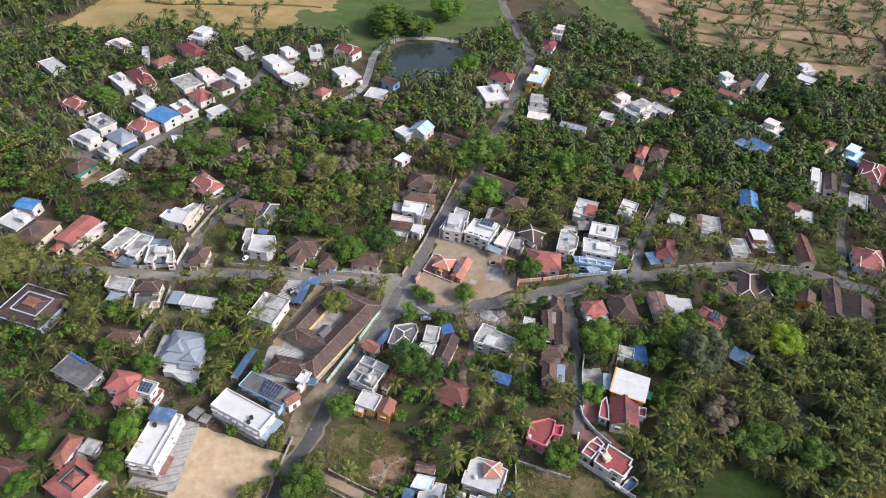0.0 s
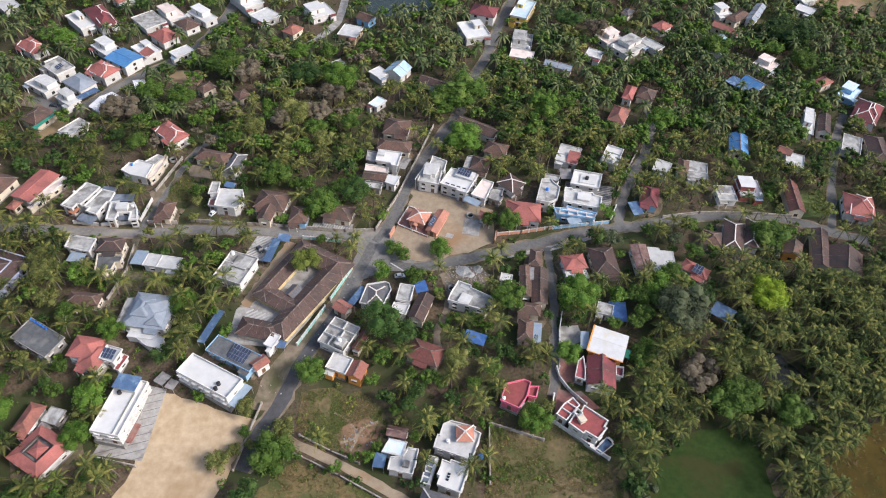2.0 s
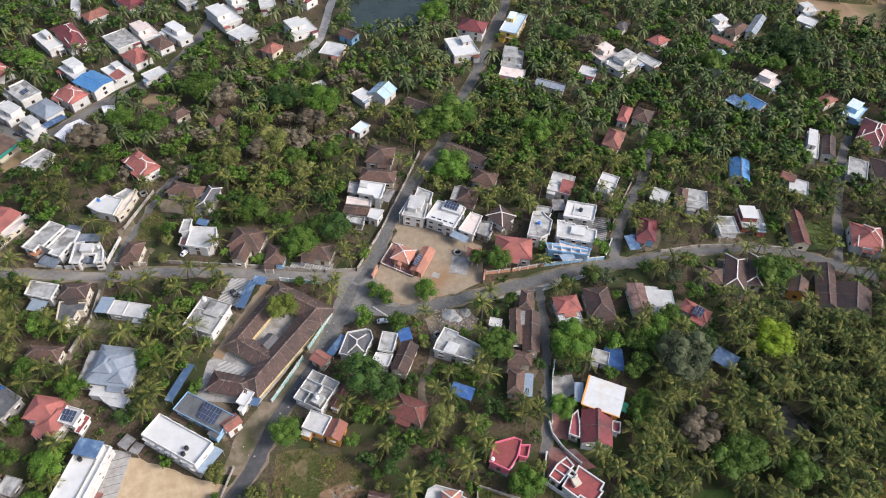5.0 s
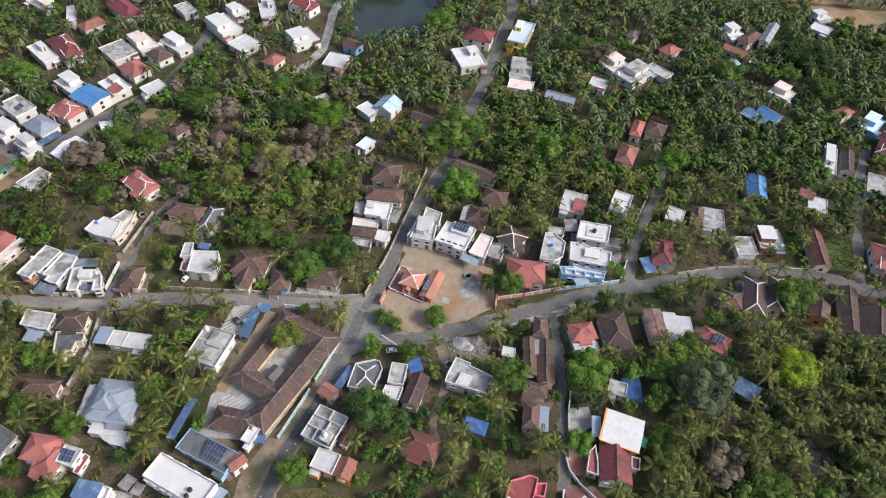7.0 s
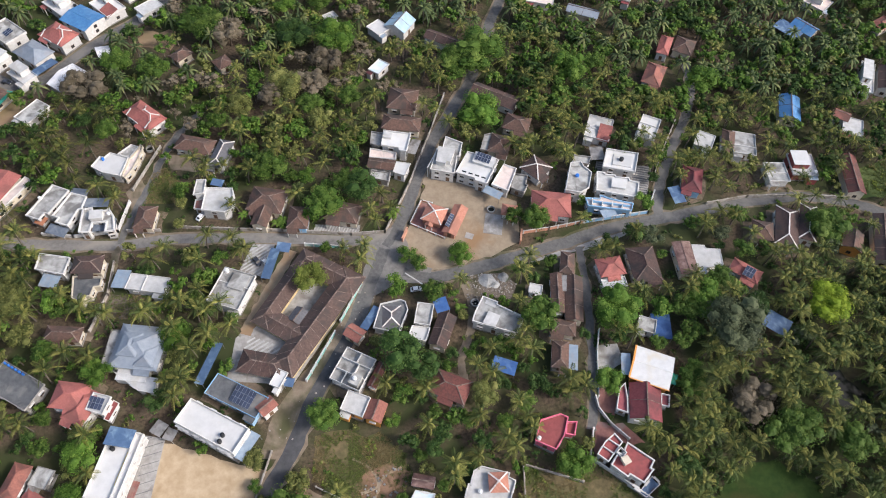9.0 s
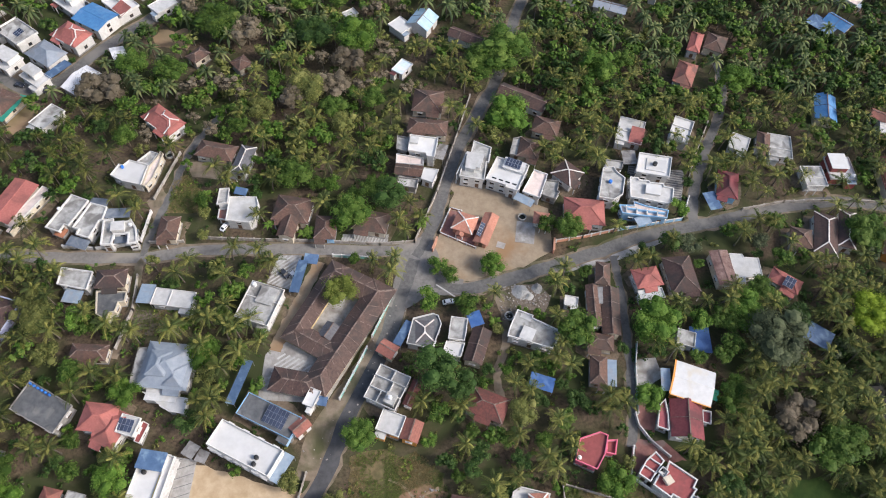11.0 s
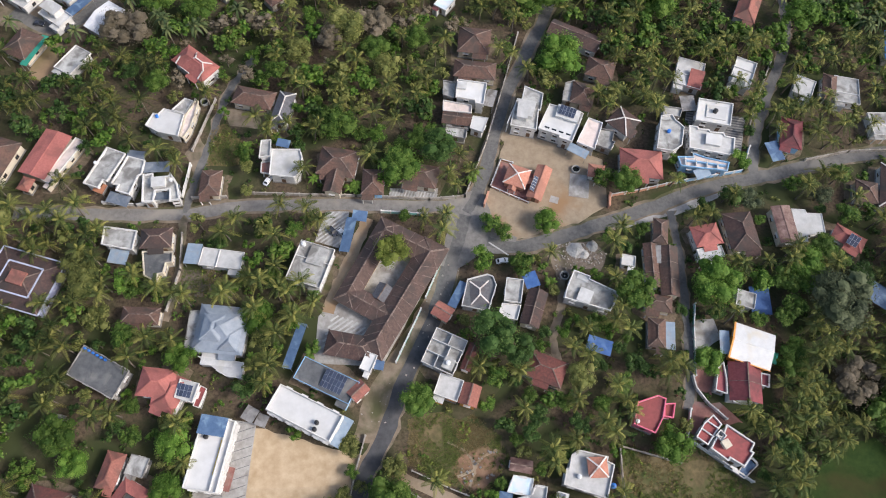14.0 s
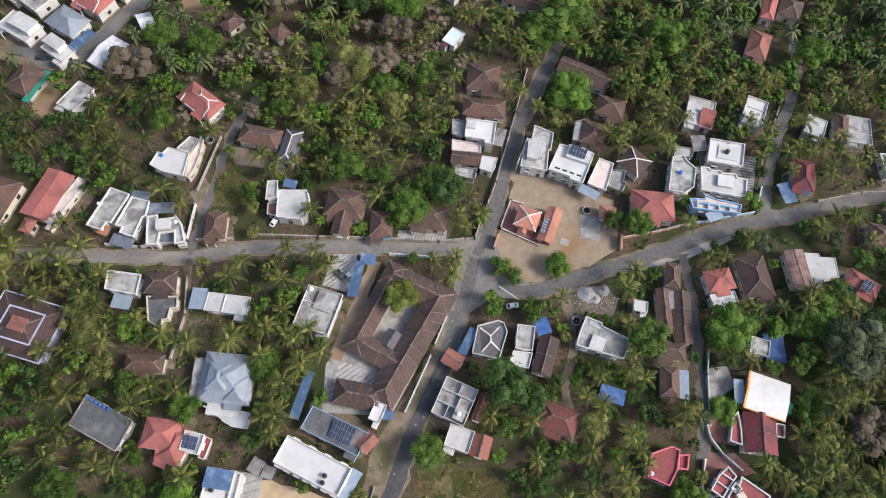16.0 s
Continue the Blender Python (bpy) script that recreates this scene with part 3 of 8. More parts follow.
    if redhalf:
        bm = bmesh.new()
        v = [bm.verts.new(p) for p in ((0, -d / 2 - 0.2, c + 0.1), (w / 2 + 0.2, -d / 2 - 0.2, c + 0.1), (w / 2 + 0.2, d * 0.1, c + 1.5), (0, d * 0.1, c + 1.5), (0, -d / 2 - 0.2, c), (w / 2 + 0.2, -d / 2 - 0.2, c), (w / 2 + 0.2, d * 0.1, c + 1.38), (0, d * 0.1, c + 1.38))]
        for f in ((0, 1, 2, 3), (7, 6, 5, 4), (0, 4, 5, 1), (1, 5, 6, 2), (2, 6, 7, 3), (3, 7, 4, 0)):
            bm.faces.new([v[i] for i in f])
        part("tiled_roof", bm, "roof_red", body, "sloping red tiled part")
    if pergola:
        for k in range(7):
            u = -w / 2 + 0.4 + k * 0.7
            part("slat", boxes((u, u + 0.18, -d / 2 + 0.2, -d / 2 + 3.2, h + 1.1, h + 1.3)), "white", body)
        for s in (-w / 2 + 0.2, -w / 2 + 4.6):
            part("beam", boxes((s, s + 0.2, -d / 2 + 0.2, -d / 2 + 3.2, c, h + 1.1)), "white", body)
    if cells:
        # open rooms on the unfinished top
        for k in range(1, 3):
            v = -d / 2 + d * k / 3
            part("cell_wall", boxes((-w / 2 + e, w / 2 - e, v - 0.1, v + 0.1, c + 0.03, h + 0.5)), "top_white", body)
        for k, (v0, v1) in enumerate(((-0.5, -0.17), (-0.17, 0.17), (0.17, 0.5))):
            u = (-0.1, 0.12, 0.02)[k] * w
            part("cell_wall", boxes((u - 0.1, u + 0.1, v0 * d + 0.1, v1 * d - 0.1, c + 0.03, h + 0.5)), "top_white", body)
        px, py = spot(x, y, rot, w * 0.25, -d * 0.3)
        part("tank_room", boxes((w * 0.1, w * 0.42, -d * 0.45, -d * 0.15, c + 0.03, c + 2.2)), "top_concrete", body)
        tank(px, py, c + 2.2, "white", 0.6, 1.1)
    if cupola:
        u, v = w * 0.08, d * 0.2
        for su in (-1, 1):
            for sv in (-1, 1):
                part("pillar", boxes((u + su * 1.7 - 0.15, u + su * 1.7 + 0.15, v + sv * 1.7 - 0.15, v + sv * 1.7 + 0.15, c, c + 2.3)), "white", body)
        hip_roof(body, u, v, 4.6, 4.6, c + 2.3, "terracotta", 0.3, "ridge_white")
    if drums:
        for k in range(6):
            px, py = spot(x, y, rot, -w / 2 + 1 + k * 1.3, d / 2 - 0.7)
            tank(px, py, c + 0.03, "blue", 0.32, 0.9)
    if rail:
        for k in range(7):
            v = -d / 2 + 0.3 + k * (d - 0.6) / 6
            part("balcony_frame", boxes((-w / 2 - 1.3, -w / 2, v - 0.06, v + 0.06, c * 0.5 + 1.2, c * 0.5 + 1.35)), "white", body)
        part("balcony_slab", boxes((-w / 2 - 1.4, -w / 2 + 0.45, -d / 2, d / 2, c * 0.5 - 0.1, c * 0.5 + 0.04)), "white", body)
        part("balcony_rail", boxes((-w / 2 - 1.42, -w / 2 - 1.34, -d / 2, d / 2, c * 0.5 + 0.04, c * 0.5 + 1.35)), "white", body)
    return body


def slab_faces(bm, corners, thick):
    """A sloping slab whose top has these corners."""
    n = len(corners)
    top = [bm.verts.new(p) for p in corners]
    low = [bm.verts.new((p[0], p[1], p[2] - thick)) for p in corners]
    bm.faces.new(top)
    bm.faces.new(low[::-1])
    for i in range(n):
        j = (i + 1) % n
        bm.faces.new((top[i], low[i], low[j], top[j]))


def hip_roof(body, u, v, w, d, z, kind, pitch=0.5, cap="ridge_mortar"):
    """Four tiled slopes with ridge caps; z is the eave."""
    rise = pitch * min(w, d) / 2
    if w >= d:
        r0, r1 = Vector((u - (w - d) / 2 - 0.01, v, z + rise)), Vector((u + (w - d) / 2 + 0.01, v, z + rise))
    else:
        r0, r1 = Vector((u, v - (d - w) / 2 - 0.01, z + rise)), Vector((u, v + (d - w) / 2 + 0.01, z + rise))
    c = [Vector((u + sx * w / 2, v + sy * d / 2, z)) for sx, sy in ((-1, -1), (1, -1), (1, 1), (-1, 1))]
    slopes = ((c[0], c[1], r1, r0), (c[1], c[2], r1), (c[2], c[3], r0, r1), (c[3], c[0], r0)) if w >= d else ((c[0], c[1], r0), (c[1], c[2], r1, r0), (c[2], c[3], r1), (c[3], c[0], r0, r1))
    for s in slopes:
        bm = bmesh.new()
        slab_faces(bm, s, 0.14)
        part("roof_slope", bm, "roof_" + kind, body)
    ends = (r0, r1, r1, r0) if w >= d else (r0, r0, r1, r1)
    wide = 0.3 if cap == "ridge_mortar" else 0.38
    for a, b in [*zip(c, ends), (r0, r1)]:
        if (b - a).length > 0.2:
            part("ridge_cap", bar(bmesh.new(), a + Vector((0, 0, 0.03)), b + Vector((0, 0, 0.03)), wide, 0.12), cap, body)
    return rise


def hip(x, y, w, d, rot, h, roof="brown", wall="white", caps=0, bands=0, court=0, solar=0, cross=0, low=0, label="", **more):
    """A house with a hipped tile roof; h is the eave."""
    w, d, rot = squared(w, d, rot)
    rng = random.Random(int(x * 31 + y * 17))
    block(x, y, w, d, rot, 0.5)
    body = thing("house", x, y, rot, label, "house", "village houses")
    if near(x, y) and rng.random() < 0.6:
        yard_round(x, y, w, d, rot, rng)
    a, b = w / 2 - 0.6, d / 2 - 0.6
    part("wall", boxes((-a, a, -b, b, 0, h)), wall, body)
    part("plinth", boxes((-a - 0.25, a + 0.25, -b - 0.25, b + 0.25, footing(y), 0.4)), "grey", body)
    openings(body, x, y, 2 * a, 2 * b, [0.95] if h < 5 else [0.95, h * 0.5 + 0.6])
    cap = ("ridge_mortar" if roof in ("brown", "darkbrown", "redbrown", "slate") else "roof_" + roof, "ridge_white", "ridge_blue")[caps]
    if court:
        # four slopes up to an open court with a small roof in it
        k, up = 0.5, w * 0.11
        o = [Vector((sx * w / 2, sy * d / 2, h)) for sx, sy in ((-1, -1), (1, -1), (1, 1), (-1, 1))]
        q = [Vector((p.x * k, p.y * k, h + up)) for p in o]
        for i in range(4):
            j = (i + 1) % 4
            bm = bmesh.new()
            slab_faces(bm, [o[i], o[j], q[j], q[i]], 0.14)
            part("roof_slope", bm, "roof_" + roof, body)
            part("ridge_cap", bar(bmesh.new(), o[i] + Vector((0, 0, 0.03)), q[i] + Vector((0, 0, 0.03)), 0.3, 0.12), cap, body)
            part("court_wall", bar(bmesh.new(), q[i] - Vector((0, 0, 0.3)), q[j] - Vector((0, 0, 0.3)), 0.15, 0.7), "roof_darkbrown", body)
        part("court_floor", boxes((-w * 0.27, w * 0.27, -d * 0.27, d * 0.27, h + 0.01, h + 0.06)), "top_dark", body)
        hip_roof(body, 0, 0, w * 0.33, d * 0.33, h + up * 0.6, roof, 0.3, cap)
        part("court_post", boxes((-w * 0.12, w * 0.12, -d * 0.12, d * 0.12, h, h + up * 0.6)), "roof_darkbrown", body)
        return body
    rise = hip_roof(body, 0, 0, w, d, h, roof, 0.28 if low else 0.5, "ridge_mortar" if low else cap)
    if low:
        for sx, sy, lx, ly in ((0, -1, w, 0), (0, 1, w, 0), (-1, 0, 0, d), (1, 0, 0, d)):
            m = Vector((sx * w / 2, sy * d / 2, h + 0.05))
            part("eave_band", bar(bmesh.new(), m - Vector((lx / 2, ly / 2, 0)), m + Vector((lx / 2, ly / 2, 0)), 0.35, 0.3), cap, body)
            m = Vector((sx * w * 0.27, sy * d * 0.27, h + rise * 0.5 + 0.1))
            part("roof_band", bar(bmesh.new(), m - Vector((lx * 0.27, ly * 0.27, 0)), m + Vector((lx * 0.27, ly * 0.27, 0)), 0.4, 0.3), cap, body)
        part("upper_roof", boxes((-w * 0.12, w * 0.12, -d * 0.12, d * 0.12, h + rise * 0.5, h + rise + 0.25)), "roof_clay", body)
    if cross:
        hip_roof(body, -w * 0.14, -d * 0.02, w * 0.4, d * 0.55, h + rise * 0.6, roof, 0.45, cap)
        hip_roof(body, w * 0.22, -d * 0.2, w * 0.38, d * 0.5, h + rise * 0.25, roof, 0.45, cap)
        part("terrace", boxes((-w * 0.3, w * 0.32, -d / 2 - 3.0, -d / 2 + 0.5, 2.5, 2.65)), "top_white", body)
        part("terrace_wall", boxes((-w * 0.29, w * 0.31, -d / 2 - 2.9, -d / 2 + 0.4, 0, 2.5)), "white", body)
    if near(x, y) or bands:
        # a lower porch roof to the front
        pw = min(w * 0.5, 4.5)
        u = rng.choice((-0.2, 0, 0.2)) * w
        bm = bmesh.new()
        slab_faces(bm, [(u - pw / 2, -d / 2 - 1.5, h - 0.75), (u + pw / 2, -d / 2 - 1.5, h - 0.75), (u + pw / 2, -d / 2 + 0.5, h + 0.1), (u - pw / 2, -d / 2 + 0.5, h + 0.1)], 0.1)
        part("porch_roof", bm, "roof_" + roof, body)
        for s in (-1, 1):
            part("pillar", boxes((u + s * (pw / 2 - 0.3) - 0.12, u + s * (pw / 2 - 0.3) + 0.12, -d / 2 - 1.35, -d / 2 - 1.11, 0, h - 0.82)), "white", body)
    if bands:
        # a second small hip above and white beams down the slopes
        hip_roof(body, w * 0.12, d * 0.1, w * 0.5, d * 0.5, h + rise * 0.62, roof, 0.5, "ridge_white")
        part("upper_wall", boxes((w * 0.12 - w * 0.22, w * 0.12 + w * 0.22, d * 0.1 - d * 0.22, d * 0.1 + d * 0.22, h, h + rise * 0.62)), "white", body)
        for u in (-0.34, 0.36):
            part("roof_beam", bar(bmesh.new(), (u * w, -d / 2 - 0.1, h + 0.15), (u * w, -d * 0.18, h + rise * 0.64 + 0.1), 0.3, 0.3), "white", body)
        part("balcony_wall", boxes((-w * 0.2, w * 0.1, -d / 2 - 0.3, -d / 2 - 0.12, h - 0.3, h + 0.55)), "white", body)
    if solar:
        px, py = spot(x, y, rot, w * 0.1, -d * 0.2)
        solar_array(px, py, h + rise * 0.5, rot, 3, 2, 24)
    return body


def gable(x, y, w, d, rot, h, roof="brown", wall="white", flatish=0, label="", **more):
    """A house with a two-sided roof, its ridge along the longer side; h is the eave."""
    w, d, rot = squared(w, d, rot)
    if d > w:
        w, d, rot = d, w, rot + 90
    block(x, y, w, d, rot, 0.5)
    body = thing("house", x, y, rot, label, "house", "village houses")
    rise = d / 2 * (0.16 if flatish else 0.5)
    a, b = w / 2 - 0.45, d / 2 - 0.55
    bm = boxes((-a, a, -b, b, footing(y), h))
    for s in (-1, 1):
        v = [bm.verts.new((s * a - s * t, q, z)) for t in (0, 0.2) for q, z in ((-b, h), (b, h), (0, h + rise * b / (d / 2) - 0.1))]
        for f in ((0, 1, 2), (5, 4, 3), (0, 3, 4, 1), (1, 4, 5, 2), (2, 5, 3, 0)):
            bm.faces.new([v[i] for i in f])
    bmesh.ops.recalc_face_normals(bm, faces=bm.faces)
    part("wall", bm, wall, body)
    openings(body, x, y, 2 * a, 2 * b, [0.95] if h < 5 else [0.95, h * 0.5 + 0.6])
    for s in (-1, 1):
        bm = bmesh.new()
        slab_faces(bm, [(-w / 2, s * d / 2, h), (w / 2, s * d / 2, h), (w / 2, 0, h + rise), (-w / 2, 0, h + rise)][::s], 0.1)
        part("roof_slope", bm, "roof_" + roof, body)
    part("ridge_cap", bar(bmesh.new(), (-w / 2, 0, h + rise + 0.03), (w / 2, 0, h + rise + 0.03), 0.32, 0.12), "ridge_mortar" if not flatish else "roof_" + roof, body)
    if wall == "orange" and flatish:
        part("edge_board", bar(bmesh.new(), (-w / 2 - 0.1, -d / 2 - 0.1, h + 0.02), (w / 2 + 0.1, -d / 2 - 0.1, h + 0.02), 0.25, 0.2), "orange", body)
        for q in (-1, 1):
            part("edge_board", bar(bmesh.new(), (-w / 2 - 0.2, q * d / 2, h + 0.03), (-w / 2 - 0.2, 0, h + rise + 0.03), 0.5, 0.2), "orange", body)
    if not flatish and w > 9:
        n = int(w / 4.5)
        for k in range(1, n):
            u = -w / 2 + w * k / n
            for s in (-1, 1):
                part("mortar_line", bar(bmesh.new(), (u, s * d / 2, h + 0.03), (u, 0, h + rise + 0.03), 0.14, 0.08), "ridge_mortar", body)
    return body


def sheet(x, y, w, d, rot, h, col="blue", label="", **more):
    """A sheet roof on posts, sloping a little."""
    w, d, rot = squared(w, d, rot)
    block(x, y, w, d, rot, 0.2)
    body = thing("sheet_roof", x, y, rot, label, "sheet roof")
    bm = bmesh.new()
    n = max(2, int(max(w, d) / 1.2))
    long = w >= d
    for k in range(n):
        t0, t1 = -0.5 + k / n, -0.5 + (k + 1) / n
        lift = 0.03 * (k % 2)
        if long:
            q = [(t0 * w, -d / 2, h - 0.25 + lift), (t1 * w, -d / 2, h - 0.25 + lift), (t1 * w, d / 2, h + lift), (t0 * w, d / 2, h + lift)]
        else:
            q = [(-w / 2, t0 * d, h - 0.25 + lift), (w / 2, t0 * d, h + lift), (w / 2, t1 * d, h + lift), (-w / 2, t1 * d, h - 0.25 + lift)]
        slab_faces(bm, q, 0.04)
    part("roof_sheet", bm, "sheet_" + col, body)
    for u in (-w / 2 + 0.15, w / 2 - 0.15):
        for v in (-d / 2 + 0.15, d / 2 - 0.15):
            part("post", tube(bmesh.new(), (u, v, 0), (u, v, h - 0.28), 0.06, 0.06), "grey", body)
    return body


def tarp(x, y, w, d, rot, h, label="", **more):
    """A slack tarpaulin over a low frame."""
    w, d, rot = squared(w, d, rot)
    block(x, y, w, d, rot, 0.2)
    body = thing("tarpaulin_shelter", x, y, rot, label, "tarpaulin")
    bm = bmesh.new()
    n = 12
    rows = [[bm.verts.new((u * w, v * d, h - 2.2 * abs(v) - 0.9 * u + 0.22 * noise.noise(Vector((u * 5 + x, v * 5 + y, 1.0))))) for u in [i / n - 0.5 for i in range(n + 1)]] for v in [j / n - 0.5 for j in range(n + 1)]]
    for j in range(n):
        for i in range(n):
            bm.faces.new((rows[j][i], rows[j][i + 1], rows[j + 1][i + 1], rows[j + 1][i]))
    ob = part("cloth", bm, "tarp", body)
    ob.modifiers.new("thickness", "SOLIDIFY").thickness = 0.03
    part("frame", boxes((-w / 2 + 0.4, w / 2 - 0.4, -d / 2 + 0.4, d / 2 - 0.4, 0, h - 2.4)), "grey", body)
    return body


def grown(pts, by):
    """The outline moved outwards by that much; negative goes inwards. Corners run against the clock."""
    out = []
    n = len(pts)
    for i in range(n):
        p, a, b = Vector(pts[i]), Vector(pts[i - 1]), Vector(pts[(i + 1) % n])
        d0, d1 = (p - a).normalized(), (b - p).normalized()
        n0, n1 = Vector((d0.y, -d0.x)), Vector((d1.y, -d1.x))
        m = n0 + n1
        m = m / max(0.35, m.length_squared / 2) if m.length > 1e-4 else n0
        out.append(p + m * by)
    return out


def prism(pts, z0, z1):
    """An upright block over an outline."""
    bm = bmesh.new()
    low, top = ([bm.verts.new((p[0], p[1], z)) for p in pts] for z in (z0, z1))
    bm.faces.new(top)
    bm.faces.new(low[::-1])
    for i in range(len(pts)):
        j = (i + 1) % len(pts)
        bm.faces.new((low[i], low[j], top[j], top[i]))
    bm.normal_update()
    bmesh.ops.triangulate(bm, faces=[f for f in bm.faces if len(f.verts) > 4])
    return bm


def kerb_ring(pts, wide, z0, z1):
    """A low wall round an outline, with its width inside."""
    inner = grown(pts, -wide)
    bm = bmesh.new()
    n = len(pts)
    rings = [[bm.verts.new((p[0], p[1], z)) for p in line] for line, z in ((pts, z0), (pts, z1), (inner, z1), (inner, z0))]
    for k in range(4):
        a, b = rings[k], rings[(k + 1) % 4]
        for i in range(n):
            j = (i + 1) % n
            bm.faces.new((a[i], a[j], b[j], b[i]))
    bmesh.ops.recalc_face_normals(bm, faces=bm.faces)
    return bm


def counter(pts):
    """The outline with its corners against the clock."""
    area = sum(a[0] * b[1] - b[0] * a[1] for a, b in zip(pts, pts[1:] + pts[:1]))
    return list(pts) if area > 0 else list(pts)[::-1]


def terrace(pts, h, label, wall="white", top="top_white", rim=0.22, lip=0.6, edge="", storeys=1, z0=0.0, name="house"):
    """A flat-roofed house over an outline of any shape, with parapet, slab edge, windows and door; h is the parapet's top."""
    pts = counter(pts)
    cx, cy = sum(p[0] for p in pts) / len(pts), sum(p[1] for p in pts) / len(pts)
    rel = [(p[0] - cx, p[1] - cy) for p in pts]
    body = thing(name, cx, cy, 0, label, "house", "village houses")
    for a, b in zip(pts, pts[1:] + pts[:1]):
        block((a[0] + b[0] + cx) / 3, (a[1] + b[1] + cy) / 3, math.hypot(b[0] - a[0], b[1] - a[1]), 3.0, math.degrees(math.atan2(b[1] - a[1], b[0] - a[0])), 0.2)
    block(cx, cy, 5, 5, 0, 0.2)
    c = h - lip
    part("wall", prism(grown(rel, -0.4), z0, c - 0.14), wall, body)
    part("plinth", prism(grown(rel, -0.2), z0 + footing(cy), z0 + 0.3), "grey", body)
    part("roof_slab", prism(rel, c - 0.14, c), "white" if wall != "grey" else "grey", body)
    part("roof_surface", prism(grown(rel, -rim - 0.02), c + 0.002, c + 0.03), top, body)
    part("parapet", kerb_ring(grown(rel, 0.03), rim, c + 0.001, h), edge or ("white" if wall not in ("grey", "pink", "blue") else wall), body)
    levels = [0.95] if storeys == 1 else [0.95, c * 0.5 + 0.7]
    line = [Vector(p) for p in grown(rel, -0.4)]
    lowest = min(range(len(line)), key=lambda i: line[i].y + line[(i + 1) % len(line)].y)
    for i in range(len(line)):
        a, b = line[i], line[(i + 1) % len(line)]
        if (b - a).length < 2.0:
            continue
        turn = math.degrees(math.atan2(b.y - a.y, b.x - a.x))
        n = max(1, int((b - a).length / 3.4))
        for z in levels:
            for k in range(n):
                q = a.lerp(b, (k + 0.5) / n)
                if i == lowest and k == n // 2 and z == levels[0]:
                    shared_part("door", DOOR, body, pose(q.x, q.y, z0 + 0.05, 0, 0, turn))
                    continue
                win = shared_part("window", WINDOW, body, pose(q.x, q.y, z, 0, 0, turn))
                shared_part("pane", PANE, win, Matrix())
                shared_part("sunshade", SHADE, win, Matrix())
    return body, cx, cy, c


def on_roof(made, name, pts, height, material, cap=None, label="", base=None):
    """A raised block on a terrace, over an outline in the plan, with a slab on top."""
    body, cx, cy, c = made
    rel = [(p[0] - cx, p[1] - cy) for p in counter(pts)]
    low = c + 0.03 if base is None else base
    ob = part(name, prism(rel, low, low + height), material, body, label)
    if cap:
        part("slab", prism(grown(rel, 0.18), low + height, low + height + 0.12), cap, ob)
    return ob


def rail_round(made, pts, z0, z1, wide=0.2, material="white"):
    """A parapet of its own round an outline."""
    body, cx, cy, c = made
    part("balcony_wall", kerb_ring([(p[0] - cx, p[1] - cy) for p in counter(pts)], wide, z0, z1), material, body)


def wall_line(pts, h=1.5, thick=0.2, material="block_wall", label="weathered plastered compound wall", name="compound_wall", post=3.0):
    """A compound wall with pillars and a coping, along a line."""
    x0, y0 = pts[0]
    body = thing(name, x0, y0, 0, label, "wall", kind="structure")
    for (ax, ay), (bx, by) in zip(pts, pts[1:]):
        a, b = Vector((ax - x0, ay - y0, 0)), Vector((bx - x0, by - y0, 0))
        up = Vector((0, 0, 1))
        part("wall_panel", bar(bmesh.new(), a + up * h / 2, b + up * h / 2, thick, h), material, body)
        part("coping", bar(bmesh.new(), a + up * (h + 0.04), b + up * (h + 0.04), thick + 0.1, 0.08), "white" if material != "block_wall" else "block_wall", body)
        n = max(1, int((b - a).length / post))
        for k in range(n + 1):
            p = a.lerp(b, k / n)
            part("pillar", boxes((p.x - thick / 2 - 0.12, p.x + thick / 2 + 0.12, p.y - thick / 2 - 0.12, p.y + thick / 2 + 0.12, 0, h + 0.2)), "white" if material != "block_wall" else "block_wall", body)
    return body


# ---- the ground and the roads ----
bm = bmesh.new()
ring = [bm.verts.new((4000 * math.cos(k * math.pi / 24), 4000 * math.sin(k * math.pi / 24), 0)) for k in range(48)]
bm.faces.new(ring)
tagged(new("ground", finish("ground", bm, "soil")), "bare brown soil with dull green weeds", "ground", kind="structure")

WEST_A = [(-137.4, -0.3), (-114.6, -1.2), (-89.2, -1.7), (-70.1, 0.6), (-45.7, 0.6), (-20.9, -0.4), (-7.3, -1.0)]
NORTH = [(-5.8, -2.8), (-2.1, 3.7), (2.1, 15.4), (8.1, 36.2), (17.3, 56.4), (25.6, 73.2)]
NORTH_B = [(22.4, 71.8), (32.0, 95.7), (42.9, 128.2), (52.0, 162.3), (60.2, 190.5), (54.6, 224.4), (49.5, 253.8), (48.0, 272.2)]
SOUTHWEST = [(-6.1, -3.7), (-9.2, -13.9), (-15.5, -33.7), (-24.6, -52.5), (-29.5, -67.0), (-34.4, -77.5), (-37.3, -87.5)]
EAST = [(-3.0, -6.2), (-0.1, -12.4), (7.9, -14.3), (19.7, -12.0), (33.6, -7.8), (49.7, -2.7), (64.5, 2.7), (79.3, 6.2), (92.4, 8.9), (124.2, 13.4)]
EAST_B = [(89.4, 8.7), (115.3, 14.0), (136.3, 16.2), (153.2, 13.0), (164.6, 7.9), (178.1, 3.5)]
NE_LANE = [(84.3, 8.9), (85.9, 15.9), (88.7, 24.2), (96.1, 39.4), (103.0, 52.0), (107.5, 62.0), (110.0, 72.0), (110.5, 84.0)]
FAR_LANE = [(165.5, 8.9), (176.6, 36.7), (191.9, 69.3), (200.7, 83.2)]
